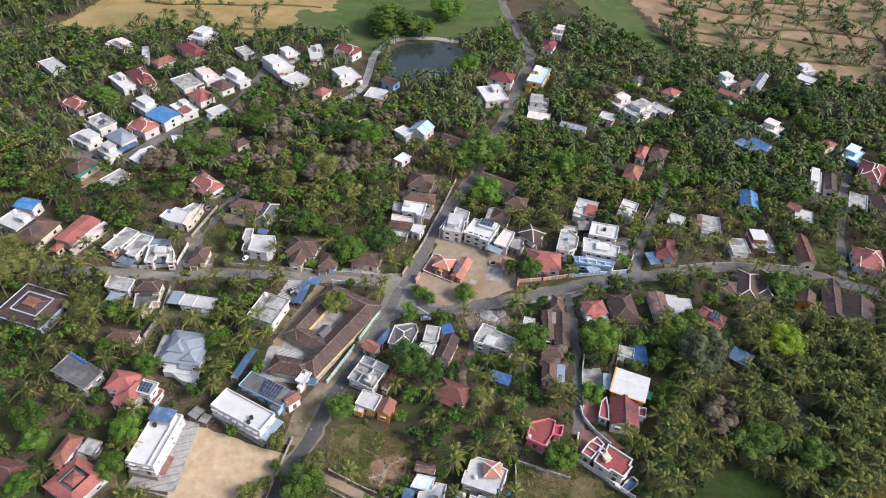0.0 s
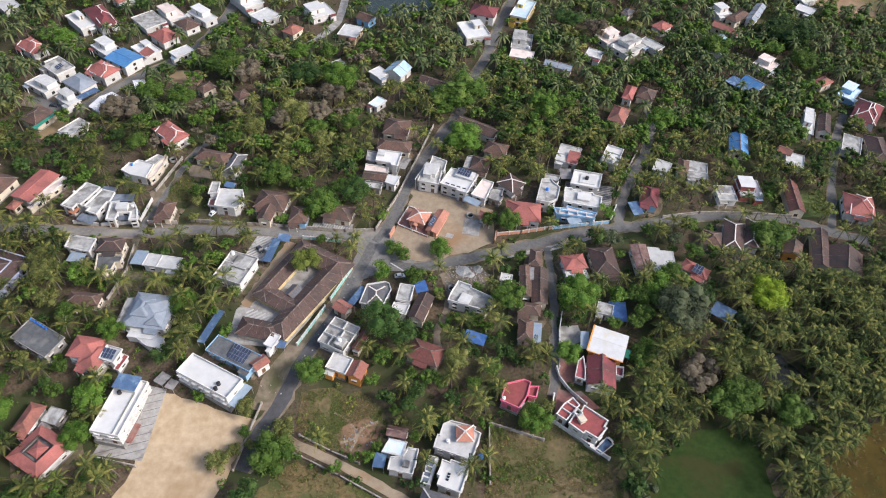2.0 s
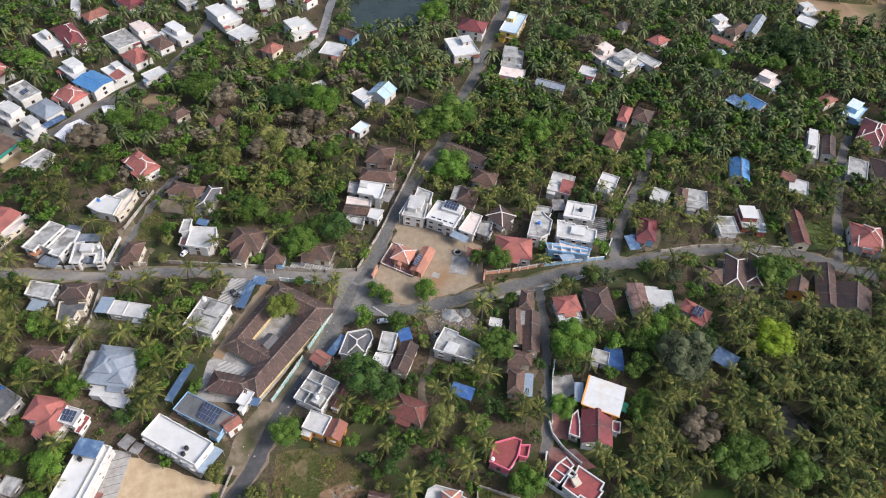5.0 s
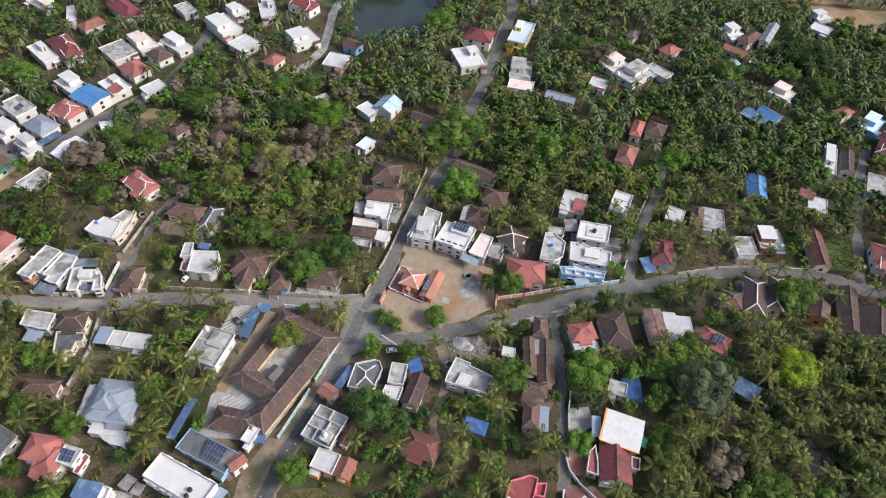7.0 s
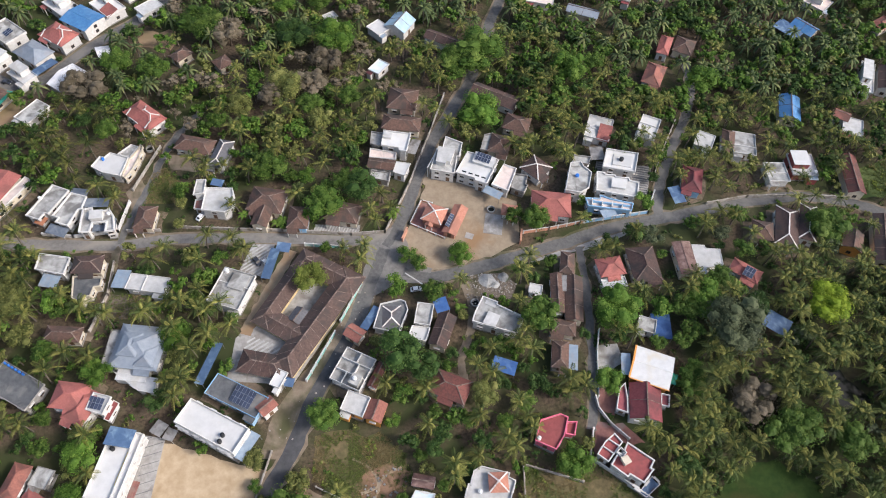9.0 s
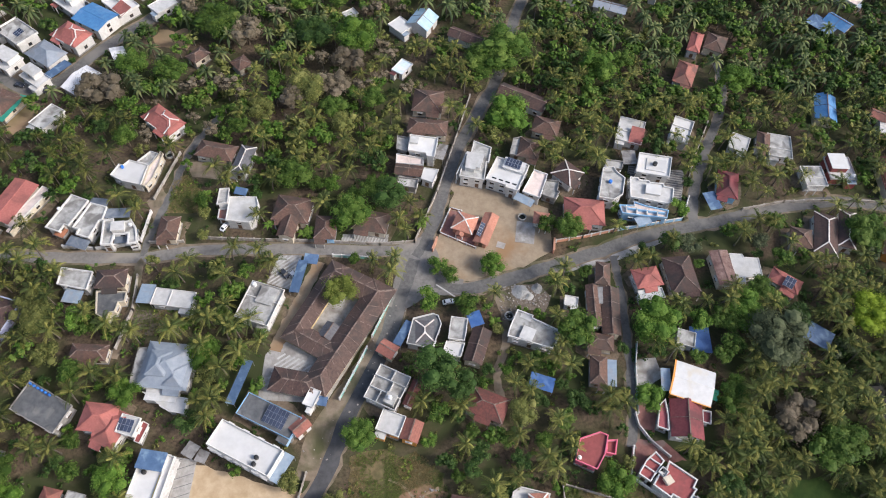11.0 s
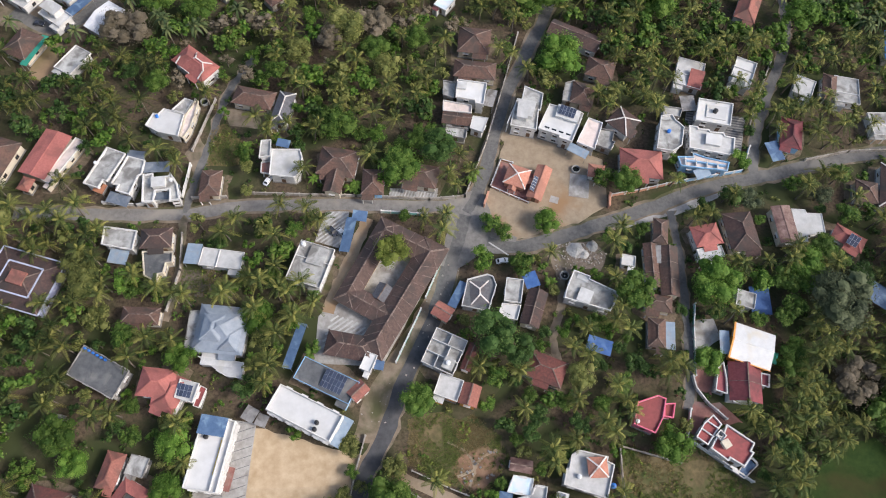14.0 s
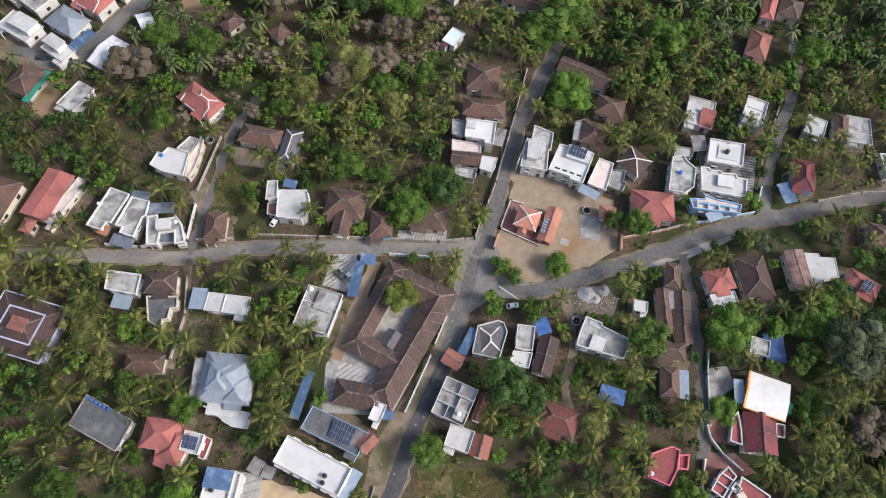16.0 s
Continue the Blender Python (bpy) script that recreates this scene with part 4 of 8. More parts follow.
S_LANE = [(55.8, -3.6), (56.0, -9.0), (55.9, -16.6), (55.2, -30.1), (54.0, -43.1), (53.0, -53.5), (50.5, -63.5)]
NW_LANE = [(-88.2, -1.2), (-86.6, 9.0), (-83.5, 22.4), (-81.7, 32.6), (-79.0, 43.1), (-75.8, 49.0), (-72.0, 56.0)]
SW_LANE = [(-88.4, -2.0), (-88.4, -9.2), (-88.0, -19.7), (-89.2, -29.6), (-90.1, -34.4)]
POND_LANE = [(-43.4, 125.8), (-33.7, 144.3), (-31.5, 160.3), (-29.3, 184.3), (-19.1, 202.4), (0.8, 207.7), (18.3, 204.4)]
STREET = [(-153.3, 75.7), (-135.7, 68.2), (-117.8, 90.4), (-97.6, 115.3), (-89.3, 141.8), (-85.4, 167.8)]
LEFT_LANE = [(-240.1, 185.6), (-224.8, 193.4), (-213.9, 205.5)]
LEFT_LANE_B = [(-207.1, 115.9), (-189.8, 101.6), (-174.1, 89.4)]
YARD = [(-0.8, -3.5), (1.0, 2.9), (9.6, 28.2), (16.7, 25.0), (30.1, 17.8), (37.6, 14.7), (37.0, -1.5), (25.1, -8.2), (13.1, -11.8), (4.0, -12.0), (-0.2, -9.4)]
GROUND = [(-66.3, -88.4), (-65.5, -63.5), (-40.4, -71.2), (-34.9, -72.9), (-40.1, -87.5)]
POND = [(-23.0, 185.0), (-12.3, 198.6), (11.0, 202.8), (24.1, 190.2), (18.8, 168.8), (1.8, 152.2), (-19.7, 158.2)]
GOLD = [(-216.3, 192.1), (-203.4, 238.8), (-83.7, 254.7), (-79.7, 208.4), (-103.0, 192.7), (-121.7, 203.4), (-151.3, 203.7), (-185.6, 190.5)]
G_WALL1 = [(-12.9, -16.8), (-18.6, -29.6)]
G_WALL2 = [(-20.0, -33.1), (-27.1, -47.9)]
G_WALL3 = [(-30.9, -2.4), (-17.4, -3.7)]
MEADOW = [(-83.7, 254.7), (48.8, 272.3), (49.9, 232.1), (27.9, 209.3), (-19.3, 206.9), (-34.1, 183.7), (-52.0, 200.1), (-79.1, 204.6)]
STRIP = [(97.2, 278.7), (133.0, 283.4), (142.4, 230.7), (152.3, 193.3), (141.5, 183.7), (125.2, 216.6), (101.3, 242.6)]
BROWNF = [(137.0, 284.0), (328.6, 309.4), (259.3, 166.8), (233.8, 174.1), (217.5, 200.3), (164.2, 205.6), (151.4, 223.6)]
PADDY_A = [(72.9, -95.0), (73.9, -86.6), (82.7, -79.8), (89.8, -74.3), (99.4, -72.7), (104.1, -76.8), (109.4, -81.1), (108.2, -89.5), (108.9, -94.6)]
PADDY_B = [(125.5, -94.4), (124.2, -87.7), (126.5, -81.7), (135.1, -79.0), (145.5, -70.7), (151.2, -68.7), (160.0, -76.0), (152.0, -94.0)]
LOT_A = [(-24.0, -63.8), (-14.6, -61.9), (-1.2, -68.0), (2.3, -74.8), (-4.7, -84.4), (-23.9, -75.7)]
LOT_B = [(30.4, -71.7), (44.9, -75.9), (51.0, -72.3), (63.1, -84.3), (66.5, -95.1), (66.0, -116.0), (26.0, -116.0), (29.5, -85.6)]
LOT_S = [(-22.5, -84.5), (-10.6, -89.0), (5.1, -97.0), (14.0, -104.0), (10.0, -118.0), (-34.0, -118.0), (-31.5, -92.0)]
PATHD = [(-27.5, -77.0), (-22.5, -79.8), (-7.5, -86.8), (8.0, -95.6), (20.0, -103.0)]
DRIVE = [(52.3, -61.1), (57.2, -62.0), (59.5, -61.7), (64.7, -67.5), (54.9, -65.6), (51.0, -71.0), (50.3, -69.3)]
COURT_V = [(67.3, 32.1), (86.3, 29.6), (81.8, 16.0), (63.8, 18.4)]
COURT_S = [(-47.2, -1.7), (-40.4, -1.8), (-41.8, -14.1), (-50.2, -11.3)]
COURT_K = [(-28.3, 5.8), (-13.9, 5.5), (-14.4, 1.7), (-28.7, 2.3)]
LANEYARD = [(55.7, -38.5), (62.2, -37.8), (63.4, -43.6), (58.3, -46.6), (54.8, -46.5)]
YARD_M = [(-159.5, 79.4), (-149.0, 81.8), (-130.2, 69.6), (-132.6, 62.5), (-145.9, 66.1), (-157.5, 69.8)]
SIDE = [(-72.7, -61.7), (-63.0, -63.4), (-64.2, -85.0), (-77.9, -83.4)]
REDSOIL = [(-100.5, 99.3), (-88.4, 98.9), (-88.6, 88.1), (-101.9, 89.3)]
DRYLOT = [(-87.0, -19.1), (-73.3, -19.4), (-71.7, -24.2), (-75.7, -27.5), (-85.9, -27.5)]
W_A = [(-86.5, 3.3), (-76.6, 3.5)]
W_B = [(-71.8, 4.7), (-51.8, 3.6), (-38.4, 3.1), (-16.6, 1.5), (-5.9, 2.3), (1.7, 21.1), (9.9, 46.8), (15.1, 64.0)]
W_C = [(-112.0, 2.2), (-102.5, 1.3), (-89.4, 3.2), (-88.2, 14.7)]
W_D = [(-88.2, 19.8), (-83.0, 38.5)]
W_E = [(38.4, 1.7), (47.0, 3.1), (58.8, 5.8)]
W_F = [(59.1, 5.8), (80.8, 9.5), (84.6, 18.0)]
W_G = [(-88.0, -8.3), (-87.4, -19.7), (-89.7, -31.6)]
W_H = [(53.0, -54.3), (53.3, -57.6), (55.8, -61.9), (60.1, -66.5)]
W_I = [(50.9, -63.5), (48.8, -71.3), (63.9, -82.9)]
W_J = [(85.2, 23.2), (90.7, 35.0), (99.2, 50.9)]
W_K = [(101.7, 13.1), (116.2, 15.9), (136.1, 16.2), (151.6, 15.2)]
W_L = [(30.1, -90.4), (30.9, -72.6), (46.1, -77.5)]
W_M = [(53.8, -54.3), (55.7, -40.1), (57.3, -33.6)]
W_O = [(-77.6, -84.2), (-65.3, -86.7)]
SANDS_A = [(-31.2, -50.0), (-20.2, -32.0), (-12.6, -17.3), (-8.7, -20.8), (-14.1, -34.5), (-19.2, -46.7), (-24.7, -58.2), (-29.9, -69.3), (-38.4, -69.0), (-35.6, -57.8)]
RUBBLE = [(18.8, -17.1), (20.9, -13.5), (31.0, -12.9), (34.5, -17.4), (32.1, -22.6), (25.7, -21.6), (19.5, -25.8)]
EASTSH = [(38.0, -4.7), (57.2, 1.5), (79.4, 7.0), (80.5, 4.0), (59.6, -4.2), (39.9, -9.4)]
YARD_N = [(3.9, 27.7), (9.5, 41.7), (13.3, 43.2), (9.3, 28.7), (17.9, 24.3), (29.7, 17.9), (32.9, 14.8), (21.6, 17.1), (7.0, 21.8)]
YARD_R = [(-143.0, 51.3), (-140.0, 63.8), (-134.6, 61.4), (-133.4, 49.0), (-138.2, 44.7)]
GATEY = [(-80.2, 35.3), (-74.0, 34.6), (-66.9, 32.6), (-67.5, 27.8), (-77.9, 29.0)]
GRASSL = [(-83.5, 27.0), (-79.8, 30.1), (-73.1, 22.8), (-74.2, 14.8), (-83.5, 14.6)]
CEDGE = [(-90.7, 19.0), (-87.1, 26.0), (-84.1, 20.9), (-87.4, 12.1)]
FIELD_E = [(160.6, 28.5), (171.8, 32.7), (166.7, 15.4), (155.3, 15.4)]
TRACKC = [(18.0, -17.0), (19.9, -22.3), (19.5, -32.5), (16.1, -42.2), (17.0, -48.6)]
LOTC = [(-14.5, -66.9), (-7.0, -62.8), (0.7, -68.8), (-2.1, -77.0), (-14.9, -75.2)]
REDC = [(54.8, -50.5), (60.5, -51.1), (57.6, -59.7), (53.4, -57.6)]
KERB = [(0.3, -12.8), (5.8, -17.0)]
REDLOT = [(-11.0, -74.0), (-3.4, -71.1), (1.4, -73.4), (-0.6, -78.9), (-6.4, -82.8), (-11.2, -79.7)]
TRAIL_A = [(-13.7, -69.8), (-8.7, -73.1), (-6.8, -77.3), (-8.7, -82.1)]
TRAIL_B = [(-1.0, -72.3), (-5.5, -74.8), (-7.1, -77.3), (-11.3, -78.9)]
REDTRI = [(55.3, -65.1), (59.0, -62.0), (63.9, -67.2), (60.3, -68.2)]
WELLB = [(-86.4, 37.7)]
WPATH = [(-35.1, -4.1), (-37.6, -11.3), (-41.1, -20.5), (-44.1, -27.5), (-45.8, -33.2)]
SCOURT = [(-44.3, -33.3), (-35.7, -36.8), (-33.1, -41.6), (-38.0, -46.1), (-47.8, -43.5)]
PATHW1 = [(-22.8, -77.0), (-13.5, -81.6), (-5.5, -85.0)]
PATHW2 = [(-24.2, -82.0), (-10.6, -88.6), (5.1, -97.0)]
GROVE = [(79.4, -83.7), (91.8, -66.4), (106.8, -47.0), (115.4, -32.5), (140.2, -14.4), (176.9, -2.6), (203.1, -28.5), (176.2, -83.8), (125.5, -85.4)]
W_P = [(-34.8, -67.6), (-37.0, -76.7), (-39.2, -87.5)]
CAR_J = [(3.7, -19.0)]
WELLC = [(21.3, -23.9)]
GRAVEL = [(25.6, -15.8), (30.7, -14.7), (27.9, -17.3)]
POND_B = [(118.9, -49.0), (121.9, -46.5), (126.3, -47.3), (128.9, -52.1), (131.7, -56.0), (128.9, -60.5), (124.6, -60.2), (121.8, -57.2), (119.0, -54.1)]

patch("meadow", MEADOW, 0.02, "meadow", "green meadow beyond the pond", "meadow", ragged=2)
patch("golden_field", GOLD, 0.03, "gold_field", "ripe golden rice stubble field", "field", ragged=2)
patch("green_strip", STRIP, 0.03, "meadow", "green strip of wet field", "field", ragged=2)
patch("brown_field", BROWNF, 0.02, "brown_field", "dry brown terraced field", "field", grow=True, ragged=2)
patch("far_field", [(-330, 300), (420, 340), (700, 900), (-700, 900)], 0.02, "brown_field", "dry fields towards the horizon", "field", ragged=3)
patch("far_field", [(-190, 232), (-60, 240), (-60, 300), (-260, 300)], 0.025, "gold_field", "golden rice fields in the distance", "field", ragged=3)
patch("paddy", PADDY_A + [(112, -125), (68, -125)], 0.03, "paddy", "dark green wet rice paddy", "field", ragged=0.8)
patch("paddy", PADDY_B + [(150, -120), (117, -120)], 0.03, "wet_field", "browning wet field", "field", ragged=0.8)
patch("grass_lot", LOT_S, 0.03, "dry_grass", "open lot of thin dry grass and bare earth", "grass", ragged=0.8)
patch("grass_lot", LOT_A, 0.03, "scrub_lot", "open lot of dry grass", "grass", ragged=0.8)
SCRUB = [LOT_A, LOT_B, LOT_S]
patch("bare_lot", REDLOT, 0.045, "red_earth", "bare reddish soil in a grassy lot", "ground", ragged=1.6)
strip("footpath", TRAIL_A, 0.7, 0.055, "sand", "thin worn footpath across a lot", "path", 0.15)
strip("footpath", TRAIL_B, 0.7, 0.055, "sand", "thin worn footpath across a lot", "path", 0.15)
patch("grass_lot", LOT_B, 0.03, "scrub_lot", "overgrown grassy lot", "grass", ragged=0.8)
patch("dry_lot", DRYLOT, 0.03, "rubble_soil", "bare rough lot with rubble", "ground")
patch("sand_yard", YARD, 0.04, "sand", "bare sandy yard at the road junction", "yard", ragged=0.3)
patch("playground", GROUND + [(-52, -125), (-80, -125)], 0.04, "playground", "bare sandy school ground", "yard", ragged=0.4)
patch("side_yard", SIDE, 0.05, "paving", "concrete apron along the long building", "paving", ragged=0.1)
patch("drive", DRIVE, 0.05, "paving_red", "dull red paved drive", "paving", ragged=0.1)
patch("drive", REDTRI, 0.055, "paving_red", "dull red paved house court", "paving", ragged=0.1)
strip("footpath", WPATH, 3.6, 0.04, "sand", "sandy path beside the old school", "path", 0.4)
patch("court", COURT_V, 0.05, "paving", "paved court between white houses", "paving", ragged=0.1)
patch("court", COURT_S, 0.05, "paving", "paved parking court", "paving", ragged=0.1)
patch("court", COURT_K, 0.05, "paving", "striped paved forecourt", "paving", ragged=0.1)
patch("lane_yard", LANEYARD, 0.05, "paving", "small paved yard beside the lane", "paving", ragged=0.2)
patch("street_yard", YARD_M, 0.03, "shoulder", "bare earth beside the street", "ground", ragged=1)
# this patch paints the shade between the palms onto the ground
patch("grove_floor", GROVE, 0.012, "grove_floor", "litter and weeds under the palms, coloured dark for shade", "ground", grow=True, ragged=2)
patch("road_side", SANDS_A, 0.035, "shoulder", "dusty bare roadside earth by the school", "ground", ragged=0.4)
patch("rubble_lot", RUBBLE, 0.03, "rubble_soil", "bare lot with grey rubble", "ground", ragged=0.6)
patch("road_side", EASTSH, 0.03, "paving", "pale concrete roadside strip", "ground", ragged=0.3)
patch("house_yard", YARD_N, 0.03, "sand", "narrow sandy strip before white houses", "yard", ragged=0.4)
patch("house_yard", YARD_R, 0.03, "brown_field", "bare reddish house yard", "yard", ragged=0.6)
patch("house_yard", GATEY, 0.03, "shoulder", "bare swept house yard", "yard", ragged=0.4)
patch("grass_plot", GRASSL, 0.03, "dry_grass", "small grassy plot beside the lane", "grass", ragged=0.6)
patch("house_yard", CEDGE, 0.03, "shoulder", "bare house yard beside the lane", "yard", ragged=0.4)
patch("grass_plot", FIELD_E, 0.03, "meadow", "small green plot beside a lane", "grass", ragged=0.6)
patch("grass_lot", LOTC, 0.025, "dry_grass", "dry grassy lot with worn footpaths", "grass", ragged=1.0)
strip("footpath", TRACKC, 2.2, 0.04, "shoulder", "worn dirt footpath between houses", "path", 0.3)
patch("drive", REDC, 0.05, "paving_red", "dull red paved house court", "paving", ragged=0.1)
patch("red_soil", REDSOIL, 0.03, "brown_field", "bare reddish soil", "ground", ragged=1.5)
stripes(COURT_S, 38, 1.1, "stripe_light")
stripes(SCOURT, 35, 1.2, "stripe_light")
stripes(SIDE, 17, 2.3, "paver_dark", 0.045, 0.07)
stripes(COURT_V, -12, 1.0, "paver_dark")
stripes(COURT_K, 70, 0.9, "stripe_light")
block(125.2, -53.4, 10, 11, 0, 0.6)
patch("pond", POND_B, 0.03, "pond_water", "dark still pool among the palms", "pond", ragged=1)
patch("pond", POND, 0.03, "pond_green", "still dark green pond", "pond", ragged=1)

for pts, wide, mat, words in ((WEST_A, 3.7, "asphalt_pale", "grey asphalt village road"), (NORTH + NORTH_B[1:], 3.9, "asphalt", "grey asphalt village road"),
                              (SOUTHWEST[:3], 4.8, "asphalt", "asphalt road past the school"), (SOUTHWEST[2:], 4.2, "asphalt_new", "dark asphalt road past the school ground"), (EAST[1:-1] + EAST_B[1:], 4.0, "asphalt", "worn grey asphalt road"),
                              (NE_LANE, 3.2, "asphalt", "narrow asphalt lane"), (FAR_LANE, 2.8, "asphalt", "narrow lane between gardens"), (S_LANE, 2.3, "asphalt", "narrow lane between houses"),
                              (NW_LANE, 2.2, "asphalt", "narrow village lane"), (SW_LANE, 2.4, "shoulder", "narrow dirt lane"), (POND_LANE, 4.2, "paving", "pale track round the pond"),
                              (STREET, 4.6, "asphalt", "village street"), (LEFT_LANE, 3.5, "shoulder", "pale dirt track"), (LEFT_LANE_B, 3.2, "shoulder", "pale dirt track"),
                              (PATHD, 2.6, "sand", "sandy footpath across the lot")):
    if mat.startswith("asphalt"):
        strip("road_shoulder", pts, wide + (1.5 if wide > 3.5 else 0.7), 0.045, "shoulder", "dusty earth shoulder of a road", "road shoulder", 0.6, False)
    strip("road", pts, wide, 0.07, mat, words)
patch("road_junction", [(-11.6, 1.4), (-5.6, 3.8), (-1.1, 5.4), (1.8, -4.5), (4.2, -9.4), (8.7, -11.3), (7.8, -16.3), (-2.3, -16.5), (-8.8, -20.6), (-14.3, -19.7), (-11.5, -8.7)], 0.075, "asphalt_pale", "worn asphalt road junction", "road", ragged=0.3)


BUNDS = []


def bund(pts, wide=1.6, material="dry_grass"):
    BUNDS.append(pts)
    strip("field_bund", pts, wide, 0.35, material, "low grassy bank between fields", "field bank", 0.4, False)


fields = random.Random(11)


def wavy(a, b, n, by):
    return [(a[0] + (b[0] - a[0]) * k / n + fields.uniform(-by, by), a[1] + (b[1] - a[1]) * k / n + fields.uniform(-by, by)) for k in range(n + 1)]


for a, b in (((-165, 182), (-150, 225)), ((-128, 190), (-140, 235)), ((-175, 205), (-72, 208)), ((-98, 186), (-104, 245)), ((-180, 238), (-70, 246))):
    bund(wavy(a, b, 5, 3.5))
for k in range(5):
    bund(wavy((150 + 3 * k, 222 + 18 * k), (265 + 12 * k, 196 + 22 * k), 6, 5), 2.4)
for k in range(6):
    bund(wavy((165 + 24 * k, 212 - 3 * k), (172 + 28 * k, 300), 5, 6), 2.2)


# ---- landmarks ----
def white_block(x, y, w, d, rot, h, label, tanks=1):
    """A large plain white building with galleries on its long side."""
    w, d, rot = squared(w, d, rot)
    block(x, y, w, d, rot, 0.6)
    body = thing("school_building", x, y, rot, label, "building")
    a, b, c = w / 2, d / 2, h - 0.9
    part("wall", boxes((-a + 0.1, a - 0.1, -b + 0.1, b - 0.1, 0, c - 0.2)), "white", body)
    part("plinth", boxes((-a - 0.3, a + 0.3, -b - 0.3, b + 0.3, footing(y), 0.4)), "grey", body)
    part("roof_slab", boxes((-a - 0.1, a + 0.1, -b - 0.1, b + 0.1, c - 0.2, c)), "white", body)
    part("roof_surface", boxes((-a + 0.25, a - 0.25, -b + 0.25, b - 0.25, c + 0.002, c + 0.04)), "top_bright", body)
    part("parapet", boxes((-a, a, -b, -b + 0.22, c, h), (-a, a, b - 0.22, b, c, h), (-a, -a + 0.22, -b + 0.22, b - 0.22, c, h), (a - 0.22, a, -b + 0.22, b - 0.22, c, h), bevel=0.04), "white", body)
    part("floor_band", boxes((-a - 0.12, a + 0.12, -b - 0.12, b + 0.12, h * 0.45, h * 0.45 + 0.15)), "white", body)
    long = max(w, d)
    n = int(long / 2.4)
    for k in range(n):
        t = -0.5 + (k + 0.5) / n
        for z in (h * 0.4, c - 0.45):
            if w >= d:
                part("sunshade", boxes((t * w - 0.8, t * w + 0.8, -b - 0.65, -b + 0.1, z, z + 0.1)), "white", body)
            else:
                part("sunshade", boxes((a - 0.1, a + 0.65, t * d - 0.8, t * d + 0.8, z, z + 0.1)), "white", body)
    openings(body, x, y, w - 0.2, d - 0.2, [0.95, h * 0.45 + 0.7])
    for k in range(tanks):
        px, py = spot(x, y, rot, w * 0.22 + 0.3 * k, -d * 0.12 - 1.7 * k) if w >= d else spot(x, y, rot, -w * 0.25, d * 0.22)
        tank(px, py, c + 0.04, "black", 0.6, 1.2)
    return body


def hall(x, y, w, d, rot, h):
    return white_block(x, y, w, d, rot, h, "large white school hall with a plain bright roof", 2)


def longb(x, y, w, d, rot, h):
    body = white_block(x, y, w, d, rot, h, "long white school building with a blue rooftop cabin", 1)
    w, d, rot = squared(w, d, rot)
    c = h - 0.9
    cabin = part("rooftop_cabin", boxes((-w / 2 + 0.6, w / 2 - 1.8, d / 2 - 4.2, d / 2 - 0.3, c + 0.04, c + 2.3)), "white", body)
    part("cabin_roof", boxes((-w / 2 + 0.1, w / 2 - 1.4, d / 2 - 4.7, d / 2 + 0.2, c + 2.3, c + 2.42)), "sheet_blue", cabin, "flat bright blue sheet")
    part("yellow_stripe", boxes((w / 2 - 2.3, w / 2 - 2.05, -d / 2 + 4, d / 2 - 5, c + 0.045, c + 0.3)), "yellow", body)
    part("inner_parapet", boxes((w / 2 - 1.9, w / 2 - 1.7, -d / 2 + 0.3, d / 2 - 0.3, c + 0.045, h - 0.1)), "white", body)
    part("steps", boxes((w / 2 + 0.1, w / 2 + 1.2, -d / 2 + 1, -d / 2 + 7, 0, 0.5), (w / 2 + 1.2, w / 2 + 1.7, -d / 2 + 1, -d / 2 + 7, 0, 0.25)), "paving_red", body)


gable(-129.9, 17.3, 8.7, 15.8, -20, 3.9, roof="red", wall="cream", flatish=1, label="long house with a plain red sheet roof and cream walls")
terrace([(-112.0, 18.9), (-106.2, 16.5), (-110.2, 7.2), (-111.4, 7.6), (-112.4, 5.0), (-116.9, 6.7)], 4.8, "white two-storey house with a weathered flat concrete roof", top="top_concrete", rim=0.3, storeys=2)
tank(-114.4, 13.4, 4.25, "white", 0.5, 1.0)
terrace([(-105.6, 15.8), (-100.3, 14.2), (-100.7, 9.4), (-101.6, 9.0), (-103.3, 2.8), (-107.4, 4.2), (-106.9, 6.0), (-109.0, 6.6)], 4.6, "white flat-roofed house with a stained grey roof slab", top="top_concrete", rim=0.3, storeys=2)
hip(-89.4, 49.8, 7.8, 13.9, 50, 4.3, roof="red", wall="white", bands=1, label="white house with stepped red tiled roof and white bands")
flat(-128.3, 52.2, 10.2, 6.4, 58, 3.7, top="concrete", storeys=1, label="pale grey flat-roofed house among the palms")
hip(-70.3, 37.0, 6.7, 12.8, 76, 3.5, roof="brown", wall="cream", label="old cottage with a brown clay tile roof")
hip(-61.1, 32.8, 12.1, 5.3, 77, 3.7, roof="slate", wall="white", caps=1, label="house with a dark grey tiled hip roof and pale ridges")
terrace([(-63.4, 17.2), (-55.0, 17.0), (-54.2, 14.0), (-54.8, 8.6), (-56.4, 7.4), (-63.6, 8.4)], 5.0, "white two-storey house with a stained flat roof", top="top_white", rim=0.22, storeys=2)
terrace([(-66.6, 19.8), (-63.6, 20.0), (-63.5, 14.4), (-66.8, 13.8)], 5.8, "white stair tower of a two-storey house", top="top_concrete", rim=0.2)
terrace([(-66.6, 13.7), (-63.6, 14.3), (-63.7, 9.6), (-66.6, 10.2)], 3.3, "low terrace wing with a reddish floor", top="paving_red", rim=0.22)
sheet(-60.0, 19.0, 4.0, 2.4, -14, 5.4, col="blue", label="blue sheet over a rooftop landing")
